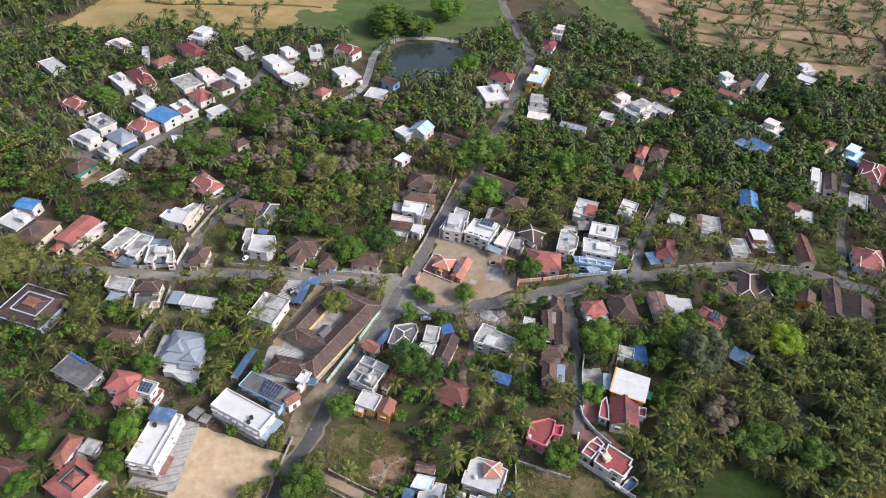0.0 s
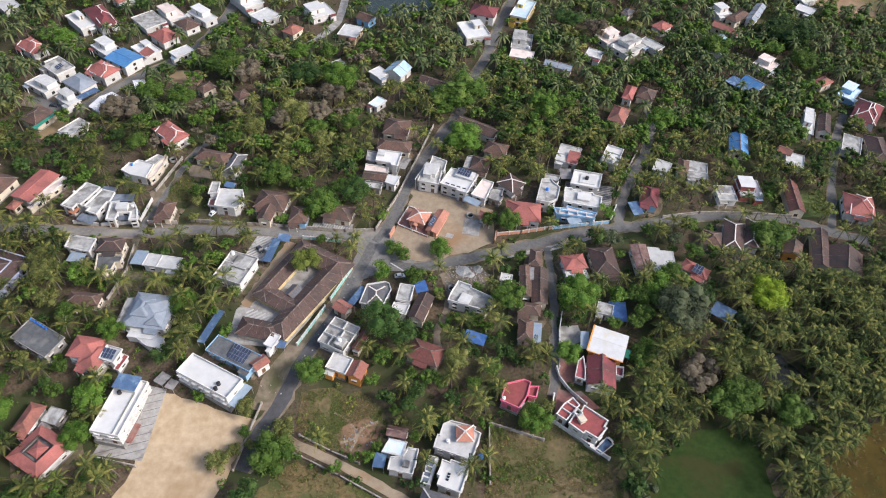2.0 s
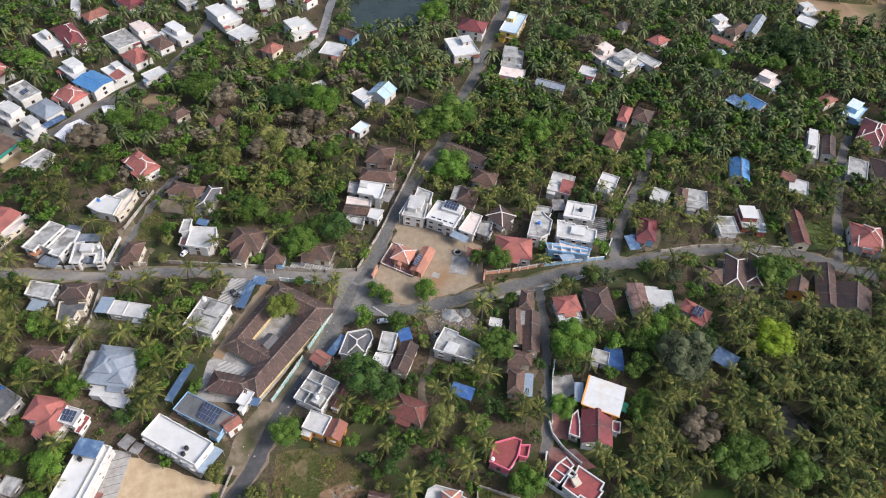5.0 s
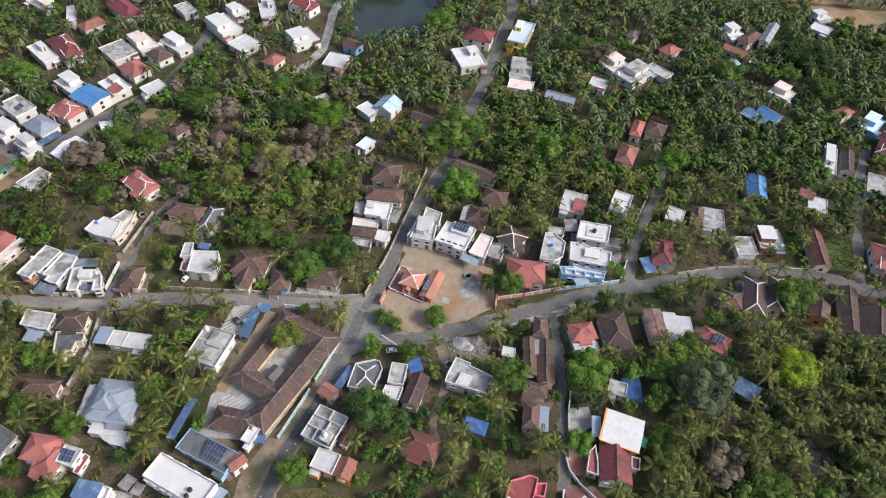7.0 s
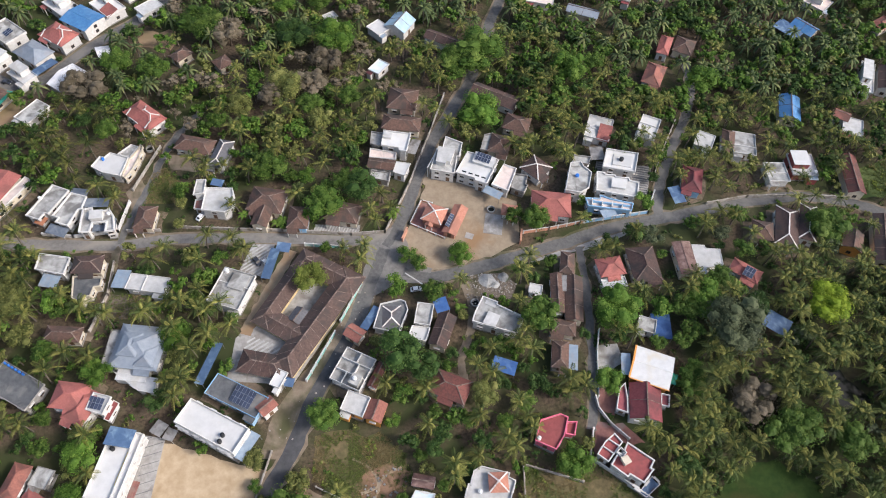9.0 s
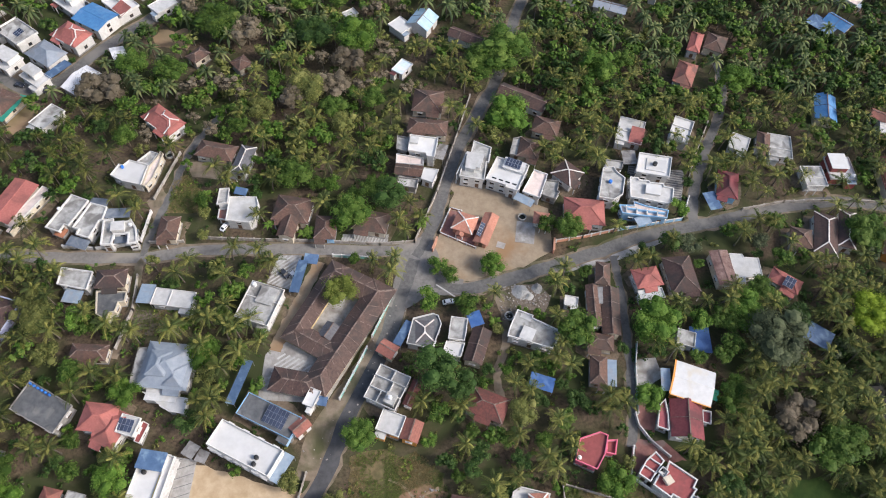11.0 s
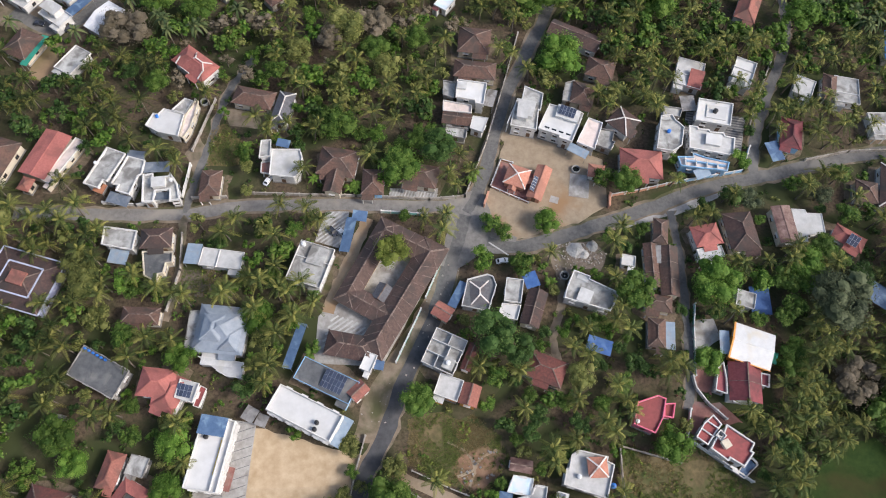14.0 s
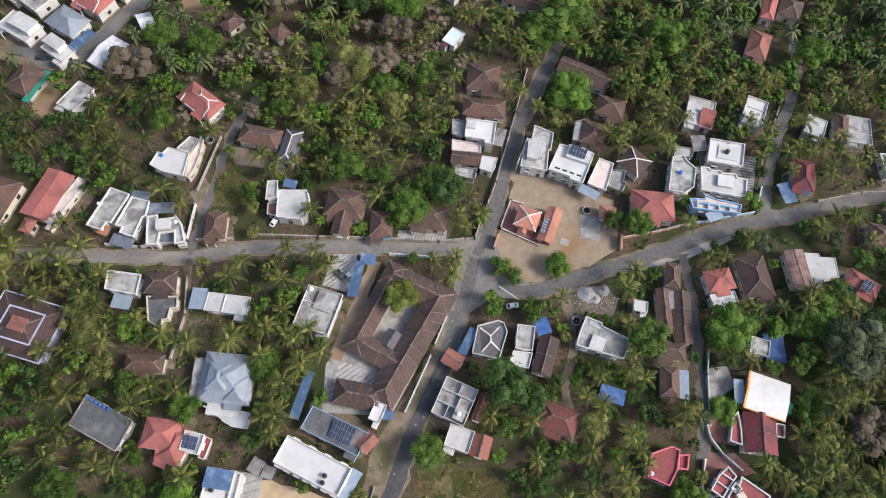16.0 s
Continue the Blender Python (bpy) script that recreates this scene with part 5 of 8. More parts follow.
hip(-43.7, 13.0, 11.6, 9.6, -10, 3.7, roof="brown", wall="cream", label="brown tiled hip-roofed house with a gabled front wing")
gable(-44.6, 6.2, 5.4, 7.6, -12, 3.9, roof="brown", wall="cream", label="brown tiled gabled front wing")
hip(-33.2, 6.2, 8.6, 6.7, 86, 3.4, roof="brown", wall="blue", label="small brown tiled house behind a roadside wall")
hip(-19.3, 8.2, 7.7, 11.0, 78, 3.6, roof="brown", wall="cream", label="brown tiled hip-roofed house with a striped paved court")
hip(-80.8, 6.7, 8.6, 6.1, 88, 3.4, roof="brown", wall="cream", label="low brown tiled outbuilding at the lane corner")
hip(-144.8, 58.7, 10.6, 9.4, 64, 3.6, roof="brown", wall="cream", label="brown tiled house beside a green net")
sheet(-140.7, 56.0, 12.7, 2.6, 68, 3.9, col="green", label="long strip of green shade netting on poles")
tarp(-121.3, 69.8, 12.5, 6.6, 59, 4.1, label="white plastic tarpaulin stretched over a building frame")
north_house = terrace([(-6.7, 41.6), (2.7, 40.0), (1.1, 31.9), (-1.4, 32.5), (-1.6, 33.6), (-7.5, 34.8)], 5.8, "white two-storey flat-roofed house by the north road", top="top_bright", rim=0.22, storeys=2)
on_roof(north_house, "stair_room", [(-6.4, 40.4), (-3.8, 40.0), (-4.2, 37.6), (-6.8, 38.0)], 0.9, "white", "top_white")
terrace([(-11.0, 42.3), (-7.0, 41.5), (-7.8, 35.6), (-11.3, 36.6)], 4.4, "grey unpainted side wing of a white house", wall="grey", top="top_concrete", rim=0.18)
sheet(3.6, 35.6, 3.2, 6.6, -18, 4.0, col="ash", label="grey sheet roof along the side of a house")
terrace([(-11.3, 35.2), (-2.4, 33.2), (-2.6, 30.2), (-11.5, 31.2)], 3.7, "low cream front wing with a pinkish terrace", wall="cream", top="top_pinkish", rim=0.2)
gable(-7.3, 28.3, 9.2, 4.6, -9, 3.4, roof="brown", wall="white", label="low white wing with a brown tiled roof")
terrace([(-2.3, 28.9), (2.5, 28.0), (0.4, 22.8), (-3.5, 24.4)], 4.0, "small plain white flat-roofed block beside the road", top="top_bright", rim=0.14, lip=0.3)
terrace([(-10.7, 25.6), (-4.2, 24.6), (-5.0, 20.9), (-11.2, 22.4)], 3.5, "low grey flat-roofed annexe", wall="grey", top="top_concrete", rim=0.16)
balcony_house = terrace([(14.6, 38.9), (20.3, 35.9), (18.8, 29.6), (18.2, 29.8), (16.9, 22.4), (8.9, 24.2), (11.4, 33.4), (13.2, 33.2)], 5.6, "white two-storey house with a framed side balcony", top="top_concrete", rim=0.25, storeys=2)
on_roof(balcony_house, "upper_room", [(12.1, 32.8), (17.3, 31.5), (15.6, 26.2), (14.2, 26.6), (13.9, 25.6), (11.0, 26.5)], 1.9, "white", "top_white")
for k in range(7):
    part("balcony_post", boxes((-0.12, 0.12, -0.12, 0.12, 0, 5.2)), "white", balcony_house[0]).location = (8.2 + 0.62 * k - balcony_house[1], 25.4 + 1.45 * k - balcony_house[2], 0)
part("balcony_beam", bar(bmesh.new(), (8.0 - balcony_house[1], 25.0 - balcony_house[2], 5.2), (12.1 - balcony_house[1], 34.4 - balcony_house[2], 5.2), 0.3, 0.25), "white", balcony_house[0])
solar_house = terrace([(21.8, 31.8), (28.2, 29.6), (28.5, 30.4), (32.1, 28.0), (27.2, 17.8), (23.4, 19.4), (23.7, 20.2), (17.3, 22.8)], 5.8, "white two-storey house with solar panels on its roof", top="top_bright", rim=0.24, storeys=2)
on_roof(solar_house, "raised_slab", [(24.6, 31.0), (31.0, 28.2), (29.4, 24.4), (23.2, 27.0)], 1.0, "white", "top_white")
solar_array(26.8, 28.0, solar_house[3] + 1.16, -24, 5, 2)
for k in range(4):
    on_roof(solar_house, "roof_slot", [(19.4 + 2.1 * k, 23.4 - 0.9 * k), (20.8 + 2.1 * k, 22.8 - 0.9 * k), (21.0 + 2.1 * k, 23.3 - 0.9 * k), (19.6 + 2.1 * k, 23.9 - 0.9 * k)], 0.06, "pane")
terrace([(33.8, 27.2), (38.0, 25.2), (34.3, 15.7), (29.0, 18.4)], 4.7, "pale pink flat-roofed house with a sheet-roofed front", top="top_pinkish", rim=0.2, storeys=2)
sheet(29.4, 16.0, 6.4, 3.0, -33, 3.5, col="bluegrey", label="blue-grey metal porch roof on posts")
hip(33.4, 37.0, 7.4, 8.6, -16, 3.5, roof="brown", wall="cream", label="old brown tiled house behind the white houses")
terrace([(28.4, 41.6), (31.4, 42.4), (30.6, 34.0), (26.5, 34.7)], 3.6, "rough grey concrete house with an open roof", wall="grey", top="top_concrete", rim=0.2, lip=0.7, edge="grey")
hip(44.9, 26.3, 7.9, 8.1, 45, 3.7, roof="darkbrown", wall="white", caps=1, label="dark brown hip roof with white ridge caps")
terrace([(37.6, 24.0), (41.8, 23.2), (40.6, 19.4), (41.4, 19.0), (39.6, 16.0), (35.4, 18.0)], 3.5, "low unpainted concrete annexe", wall="grey", top="top_concrete", rim=0.2, lip=0.8, edge="grey")
hip(48.1, 10.8, 9.9, 13.0, 83, 3.9, roof="red", wall="white", label="house with a broad red tiled hip roof")
blue_tank = terrace([(56.3, 26.7), (59.9, 27.2), (60.6, 25.2), (62.9, 22.4), (61.0, 15.9), (57.8, 13.9), (53.0, 14.9)], 6.0, "white two-storey house with a small blue rooftop tank", top="top_concrete", rim=0.25, storeys=2)
tank(57.8, 21.0, blue_tank[3] + 0.03, "blue", 0.6, 1.0)
terrace([(58.4, 31.2), (64.2, 30.2), (62.8, 26.9), (60.4, 27.4), (57.4, 27.6)], 4.8, "grey unfinished rear wing of a white house", wall="grey", top="top_concrete", rim=0.18)
hatch_house = terrace([(70.1, 33.9), (80.8, 31.6), (78.1, 23.3), (67.4, 25.7)], 5.0, "bright white flat-roofed house with a black tank in a roof opening", top="top_bright", rim=0.3, storeys=2)
on_roof(hatch_house, "raised_slab", [(72.4, 31.6), (78.6, 30.2), (77.0, 25.4), (70.9, 26.8)], 0.35, "top_bright")
tank(74.2, 28.6, hatch_house[3] + 0.39, "black", 0.75, 1.2)
step_house = terrace([(65.0, 23.6), (67.6, 23.2), (67.8, 22.4), (71.0, 22.0), (71.2, 21.2), (75.4, 20.8), (75.6, 19.6), (78.6, 18.8), (77.0, 13.4), (75.4, 12.8), (63.6, 15.6)], 5.0, "bright white flat-roofed house with stepped parapets", top="top_white", rim=0.3, storeys=2)
inner = on_roof(step_house, "raised_room", [(69.8, 20.4), (74.3, 19.4), (73.2, 15.8), (68.8, 16.8)], 0.9, "white", "top_bright")
blue_house = terrace([(59.6, 12.8), (64.4, 12.6), (64.6, 14.0), (68.0, 12.4), (75.2, 10.4), (74.0, 7.4), (70.6, 8.0), (66.0, 8.6), (60.0, 9.6)], 4.5, "light blue house with an unfinished rooftop", wall="blue", top="top_pinkish", rim=0.25)
for k in range(4):
    on_roof(blue_house, "room_wall", [(61.6 + 3.2 * k, 12.2 - 0.7 * k), (61.9 + 3.2 * k, 12.2 - 0.7 * k), (61.5 + 3.2 * k, 9.8 - 0.5 * k), (61.2 + 3.2 * k, 9.8 - 0.5 * k)], 1.0, "white")
on_roof(blue_house, "room_wall", [(61.6, 11.1), (73.6, 8.9), (73.6, 9.2), (61.6, 11.4)], 1.0, "blue")
sheet(66.6, 7.5, 4.9, 3.3, 20, 3.4, col="bluegrey", label="blue sheet porch roof")
hip(97.4, 20.9, 11.0, 6.9, 73, 3.9, roof="maroon", wall="blue", label="house with a maroon tiled roof and blue side sheets")
sheet(91.1, 15.0, 4.0, 7.0, 10, 3.2, col="blue", label="blue metal lean-to roof")
flat(69.5, 44.8, 11.0, 8.9, 70, 3.7, top="white", storeys=1, redhalf=1, label="white house with part of its roof red tiled")
flat(86.9, 44.1, 11.3, 6.8, 64, 4.6, top="white", storeys=2, pergola=1, label="white house with a slatted rooftop pergola")
flat(120.3, 37.4, 8.0, 10.3, -13, 3.7, top="concrete", storeys=1, label="flat-roofed house with pale concrete edges")
hip(115.0, 39.5, 8.5, 4.6, 72, 3.6, roof="brown", wall="white", label="brown tiled cottage beside a concrete house")
flat(106.4, 38.9, 6.3, 7.5, -28, 3.7, top="white", storeys=1, label="small white flat-roofed house under palms")
hip(-0.1, 58.9, 10.5, 10.6, 82, 3.5, roof="brown", wall="cream", label="old brown tiled hip-roofed house")
hip(-0.6, 47.0, 6.9, 13.6, 82, 3.5, roof="brown", wall="cream", label="long low brown tiled house")
gable(33.5, 60.5, 7.0, 17.8, 61, 3.6, roof="darkbrown", wall="white", label="long brown tiled house with a white gable wall")
hip(40.3, 46.9, 7.7, 9.2, 71, 3.6, roof="brown", wall="cream", label="brown tiled house under the trees")
hip(94.9, 72.0, 12.1, 7.3, 64, 3.9, roof="clay", wall="white", label="house with a faded red tiled roof")
gable(87.7, -10.6, 5.9, 12.0, 2, 4.0, roof="rust", wall="cream", flatish=1, label="house with a rusted, patchy sheet roof")
terrace([(90.9, -5.5), (95.0, -5.9), (95.2, -7.0), (99.7, -7.4), (99.2, -13.5), (93.6, -14.2), (93.2, -16.4), (90.6, -16.6)], 3.8, "patched white flat-roofed house", top="top_white", rim=0.12, lip=0.25)
hip(74.2, -12.6, 9.0, 12.6, 4, 3.6, roof="darkbrown", wall="cream", label="dark brown tiled house with one white ridge band")
terrace([(-108.8, -7.2), (-99.5, -8.8), (-100.0, -14.8), (-108.8, -12.8)], 4.5, "white house with a stained grey roof terrace", top="top_concrete", rim=0.25, storeys=2)
sheet(-104.2, -16.0, 5.4, 4.2, -10, 2.9, col="bluegrey", label="pale blue sheet lean-to behind a white house")
hip(-93.9, -11.2, 8.8, 6.2, 2, 4.2, roof="darkbrown", wall="cream", label="worn brown-roofed house above cream balconies")
terrace([(-97.6, -14.8), (-89.0, -15.2), (-88.9, -18.4), (-90.6, -18.6), (-91.0, -21.6), (-92.4, -21.8), (-92.8, -24.0), (-96.2, -22.1)], 3.6, "weathered cream house front with stepped balconies", wall="cream", top="top_dark", rim=0.28, edge="cream")
flat(-75.4, -17.6, 11.9, 5.4, -9, 3.7, top="white", storeys=1, label="low house with a white stained flat roof")
sheet(-83.5, -15.8, 4.3, 6.2, -7, 3.4, col="bluegrey", label="blue-grey metal shed roof beside a house")
flat(-50.5, -20.2, 10.1, 12.2, -19, 4.8, top="concrete", storeys=2, stair=(0.1,0.22,0.45,0.4), sh=0.6, label="two-storey white house with a large grey roof terrace")
hip(-73.4, -38.4, 13.6, 13.2, -7, 3.9, roof="steel", wall="white", label="house with a broad blue-grey sheet hip roof", cross=1)
terrace([(-82.6, -32.4), (-79.8, -32.6), (-80.4, -44.6), (-83.2, -44.0)], 3.0, "low grey concrete side terrace", wall="grey", top="top_concrete", rim=0.15, lip=0.3)
sheet(-66.4, -35.6, 4.6, 4.2, -7, 3.6, col="bluegrey", label="blue-grey sheet porch at the corner of a house")
terrace([(-79.4, -45.2), (-67.0, -47.4), (-67.4, -51.6), (-71.6, -50.8)], 2.9, "white walled front porch terrace", top="top_white", rim=0.16, lip=0.3)
drum_house = terrace([(-108.8, -41.6), (-96.1, -48.9), (-99.4, -56.2), (-112.1, -49.3)], 3.8, "grey building with a dark stained flat roof and blue drums", wall="grey", top="top_dark", rim=0.2, lip=0.4, edge="grey")
for k in range(6):
    tank(-108.4 + 1.15 * k, -42.6 - 0.66 * k, drum_house[3] + 0.03, "blue", 0.32, 0.9)
hip(-88.4, -52.6, 9.2, 7.6, -8, 4.4, roof="red", wall="white", label="white house with a red tiled hip roof")
hip(-84.6, -55.4, 6.6, 9.6, -24, 4.2, roof="red", wall="white", label="white house wing with a red tiled hip roof")
solar_block = terrace([(-82.2, -52.0), (-77.2, -53.4), (-78.5, -58.3), (-83.2, -56.8)], 5.4, "white roof block carrying solar panels", top="top_bright", rim=0.2, storeys=2)
solar_array(-80.9, -55.1, solar_block[3] + 0.03, -14, 4, 2)
terrace([(-77.6, -53.3), (-75.9, -54.2), (-77.5, -59.2), (-79.0, -58.6)], 2.8, "narrow red-floored side terrace", top="top_redflat", rim=0.16, lip=0.3)
hip(-95.4, -33.8, 4.8, 10.2, 86, 3.5, roof="brown", wall="cream", label="brown tiled cottage in the palm grove")
flat(-112.3, -61.9, 3.9, 3.8, 77, 3.4, top="dark", storeys=1, wall="grey", label="small rough concrete outbuilding")
slate_house = terrace([(-6.9, -25.6), (-1.2, -24.2), (0.4, -24.9), (1.2, -27.6), (-1.6, -35.2), (-8.9, -33.4)], 4.0, "white house with a low slate-grey hip roof behind parapets", top="top_dark", rim=0.22)
hip_roof(slate_house[0], -3.6 - slate_house[1], -29.6 - slate_house[2], 5.4, 7.0, slate_house[3] + 0.05, "slate", 0.35, "ridge_white")
terrace([(4.0, -25.8), (8.8, -26.6), (7.4, -33.4), (2.8, -32.6)], 5.0, "narrow two-storey house with a grey roof terrace", top="top_concrete", rim=0.2, storeys=2)
terrace([(2.3, -33.0), (7.5, -33.8), (6.1, -38.0), (0.9, -36.9)], 4.2, "low white front wing of a narrow house", top="top_bright", rim=0.2)
gable(11.0, -34.6, 10.9, 5.5, 70, 3.9, roof="darkbrown", wall="cream", label="narrow brown tiled house with blue barrels beside it")
grey_roof = terrace([(23.2, -24.0), (27.6, -26.0), (27.3, -26.8), (35.2, -31.2), (31.9, -36.4), (19.6, -32.2), (20.6, -29.2)], 5.0, "white two-storey house with a grey roof terrace and white parapets", top="top_concrete", rim=0.28, storeys=2)
on_roof(grey_roof, "stair_room", [(24.6, -29.4), (27.7, -30.9), (26.0, -34.2), (22.9, -32.8)], 0.7, "white", "top_white")
on_roof(grey_roof, "annexe", [(24.4, -24.9), (27.4, -26.3), (26.6, -27.8), (23.7, -26.3)], 0.12, "top_white")
flat(-14.1, -46.2, 9.2, 10.3, -26, 4.6, top="concrete", storeys=2, cells=1, label="unfinished grey concrete house with open roof cells")
flat(-13.2, -56.1, 6.6, 5.9, -21, 4.3, top="white", storeys=2, wall="orange", label="white house with an orange-trimmed front")
gable(-7.7, -58.4, 5.0, 5.9, -19, 4.1, roof="clay", wall="orange", label="red tiled wing of a painted house")
hip(12.6, -51.7, 7.4, 10.8, 66, 3.7, roof="redbrown", wall="cream", label="old house with a red and brown tiled hip roof")
hip(63.5, -13.6, 8.3, 6.7, 9, 3.9, roof="red", wall="white", label="red hip-roofed house with a white porch")
flat(63.9, -19.0, 7.7, 3.4, 8, 3.5, top="white", storeys=1, label="low white flat-roofed porch wing")
gable(46.0, -22.6, 4.2, 13.6, -4, 3.6, roof="brown", wall="cream", label="narrow brown tiled range with a patched sheet strip")
gable(50.6, -24.6, 5.4, 15.4, -7, 3.8, roof="brown", wall="cream", label="long brown tiled house beside the lane")
sheet(48.3, -19.4, 2.0, 5.6, -5, 4.1, col="ash", label="pale grey sheet strip between two tiled roofs")
hip(46.2, -33.9, 5.0, 7.5, 79, 3.4, roof="brown", wall="cream", label="low brown tiled shed beside the lane")
hip(44.2, -42.5, 8.5, 4.9, 81, 3.4, roof="brown", wall="cream", label="brown tiled cottage beside the lane")
sheet(47.9, -43.3, 1.9, 7.9, -9, 3.2, col="bluegrey", label="grey lean-to roof along a cottage")
gable(69.9, -47.1, 11.0, 10.5, -22, 3.6, roof="whitesteel", wall="orange", flatish=1, label="house under a large white sheet roof with an orange edge")
gable(65.7, -57.3, 8.9, 10.6, -9, 3.7, roof="maroon", wall="white", label="house with a maroon tiled roof and white balconies")
balcony = terrace([(59.5, -52.8), (61.4, -51.2), (61.3, -56.0), (60.6, -60.0), (57.6, -58.8), (58.6, -55.6)], 3.2, "white-railed balcony wing with a maroon terrace", top="top_maroonflat", rim=0.25, lip=0.7)
terrace([(70.9, -54.6), (73.2, -55.2), (72.3, -58.6), (70.1, -58.0)], 3.3, "small white-railed balcony beside a maroon roof", top="top_maroonflat", rim=0.22, lip=0.7)
pink_house = terrace([(36.2, -61.7), (41.8, -60.1), (43.9, -61.1), (42.2, -66.2), (39.5, -70.0), (34.1, -67.4)], 4.2, "pink house with a flat red roof terrace", wall="pink", top="top_redflat", rim=0.28)
tank(35.2, -66.8, pink_house[3] + 0.03, "white", 0.55, 1.1)
terrace([(43.2, -62.3), (46.2, -62.3), (45.0, -66.2), (42.5, -65.7)], 3.9, "small pink wing with a walled red terrace", wall="pink", top="top_redflat", rim=0.3, lip=0.8)
red_house = terrace([(58.1, -68.6), (64.6, -73.7), (63.2, -75.6), (63.9, -76.1), (60.6, -79.6), (57.3, -77.3), (56.6, -78.0), (52.6, -74.6), (55.2, -71.2), (56.2, -71.9)], 5.5, "white house with a red roof terrace and broad white parapets", top="top_redflat", rim=0.38, storeys=2)
on_roof(red_house, "turret", [(55.4, -73.2), (57.0, -72.6), (57.8, -74.2), (56.2, -75.0)], 1.5, "cream", "cream")
rail_round(red_house, [(54.4, -71.4), (56.0, -70.0), (57.4, -71.6), (55.8, -73.0)], 4.93, 5.9, 0.25)
red_wing = terrace([(55.6, -65.8), (57.4, -68.4), (55.4, -70.4), (52.6, -73.6), (49.9, -71.4), (52.6, -68.0)], 4.3, "white balcony wing with small red terraces", top="top_redflat", rim=0.3)
for a, b in (((51.9, -69.4), (54.6, -71.6)), ((53.6, -67.4), (56.2, -69.4))):
    part("dividing_wall", bar(bmesh.new(), (a[0] - red_wing[1], a[1] - red_wing[2], 4.05), (b[0] - red_wing[1], b[1] - red_wing[2], 4.05), 0.3, 0.6), "white", red_wing[0])
pav_house = terrace([(14.4, -82.2), (25.2, -86.0), (28.2, -77.8), (26.4, -76.8), (26.8, -75.8), (19.4, -73.8), (17.2, -75.0), (16.2, -78.4), (15.6, -78.2)], 5.0, "white house with a small orange tiled roof pavilion", top="top_white", rim=0.3, storeys=2)
cupola = on_roof(pav_house, "cupola_base", [(21.2, -79.8), (25.0, -80.6), (25.6, -77.0), (21.8, -76.2)], 1.4, "white")
hip_roof(pav_house[0], 23.4 - pav_house[1], -78.4 - pav_house[2], 5.2, 5.2, pav_house[3] + 1.43, "terracotta", 0.5, "ridge_white")
tank(18.6, -80.4, pav_house[3] + 0.03, "white", 0.6, 1.1)
tank(28.0, -82.6, 0.03, "blue", 0.8, 1.3)
terrace([(2.4, -79.3), (7.6, -80.4), (6.2, -84.6), (0.4, -83.4)], 4.4, "house wing with a pale blue flat roof", wall="white", top="top_paleblue", rim=0.16, lip=0.35, storeys=2)
white_wing = terrace([(6.4, -84.2), (7.7, -81.8), (10.8, -82.4), (9.2, -89.8), (2.2, -88.4), (2.8, -84.8)], 4.5, "white flat-roofed house with a pale blue wing", top="top_white", rim=0.2, storeys=2)
on_roof(white_wing, "stair_room", [(6.6, -85.8), (8.4, -86.2), (8.0, -88.0), (6.2, -87.6)], 0.9, "top_concrete")
sheet(0.1, -85.3, 3.4, 4.4, -10, 3.3, col="blue", label="blue sheet porch roof of a white house")
gable(4.6, -77.0, 6.0, 3.4, -12, 3.2, roof="rust", wall="grey", label="low rusty sheet-roofed kitchen behind a house")
skylit = terrace([(16.9, -85.6), (19.0, -86.4), (19.4, -85.6), (24.6, -87.6), (21.8, -95.2), (15.4, -92.8), (16.2, -90.4), (15.4, -90.0), (16.4, -87.8)], 5.4, "white flat-roofed house with dark roof lights", top="top_bright", rim=0.3, storeys=2)
for k in range(3):
    on_roof(skylit, "roof_light", [(18.5 - 0.28 * k, -89.3 - 0.8 * k), (19.3 - 0.28 * k, -89.6 - 0.8 * k), (19.1 - 0.28 * k, -90.2 - 0.8 * k), (18.3 - 0.28 * k, -89.9 - 0.8 * k)], 0.14, "pane")
for k in range(5):
    part("roof_sheet", boxes((-0.8, 0.8, -0.55, 0.55, 3.2, 3.28)), "sheet_slateblue", thing("canopy_panel", 14.3 - 0.42 * k, -84.6 - 1.5 * k, -20, "slate-blue ribbed canopy panel over a porch", "canopy"))
part("porch_wall", boxes((-1.4, 1.4, -4.2, 4.2, 0, 3.18)), "white", thing("porch_block", 13.6, -87.8, -17, "white side porch under a striped canopy", "porch"))
hip(16.6, -98.6, 12.5, 8.0, -17, 3.9, roof="slate", wall="white", label="house with a grey hip roof and pale ridge lines", caps=1)
flat(71.1, -33.4, 4.8, 5.3, 71, 3.6, top="concrete", storeys=1, label="small white house with a grey flat roof")
sheet(75.6, -33.6, 8.2, 5.6, 85, 2.6, col="deepblue", label="bright blue sheet roof beside a small house")
sheet(28.1, -45.4, 4.2, 6.8, 70, 3, col="deepblue", label="blue tarpaulin sheet on posts under palms")
flat(-193.4, 146.5, 8.4, 15.8, 47, 3.7, top="white", storeys=1, label="pale walled house among palms")
flat(-168.1, 173.4, 6.7, 15.4, 53, 4.6, top="pinkish", storeys=2, label="distant pale pink house")
flat(-151.8, 164.9, 3.7, 14.7, 18, 3.7, top="white", storeys=1, label="small distant white house")
flat(-127.3, 189.9, 13.3, 11.1, 64, 4.6, top="white", storeys=2, label="distant white two-storey house")
hip(-128.3, 170.6, 9.4, 18.6, 46, 3.9, roof="maroon", wall="white", label="white house with a maroon roof")
hip(-139.5, 156.4, 11.1, 7.4, 48, 3.7, roof="clay", wall="white", label="distant house with a faded red roof")
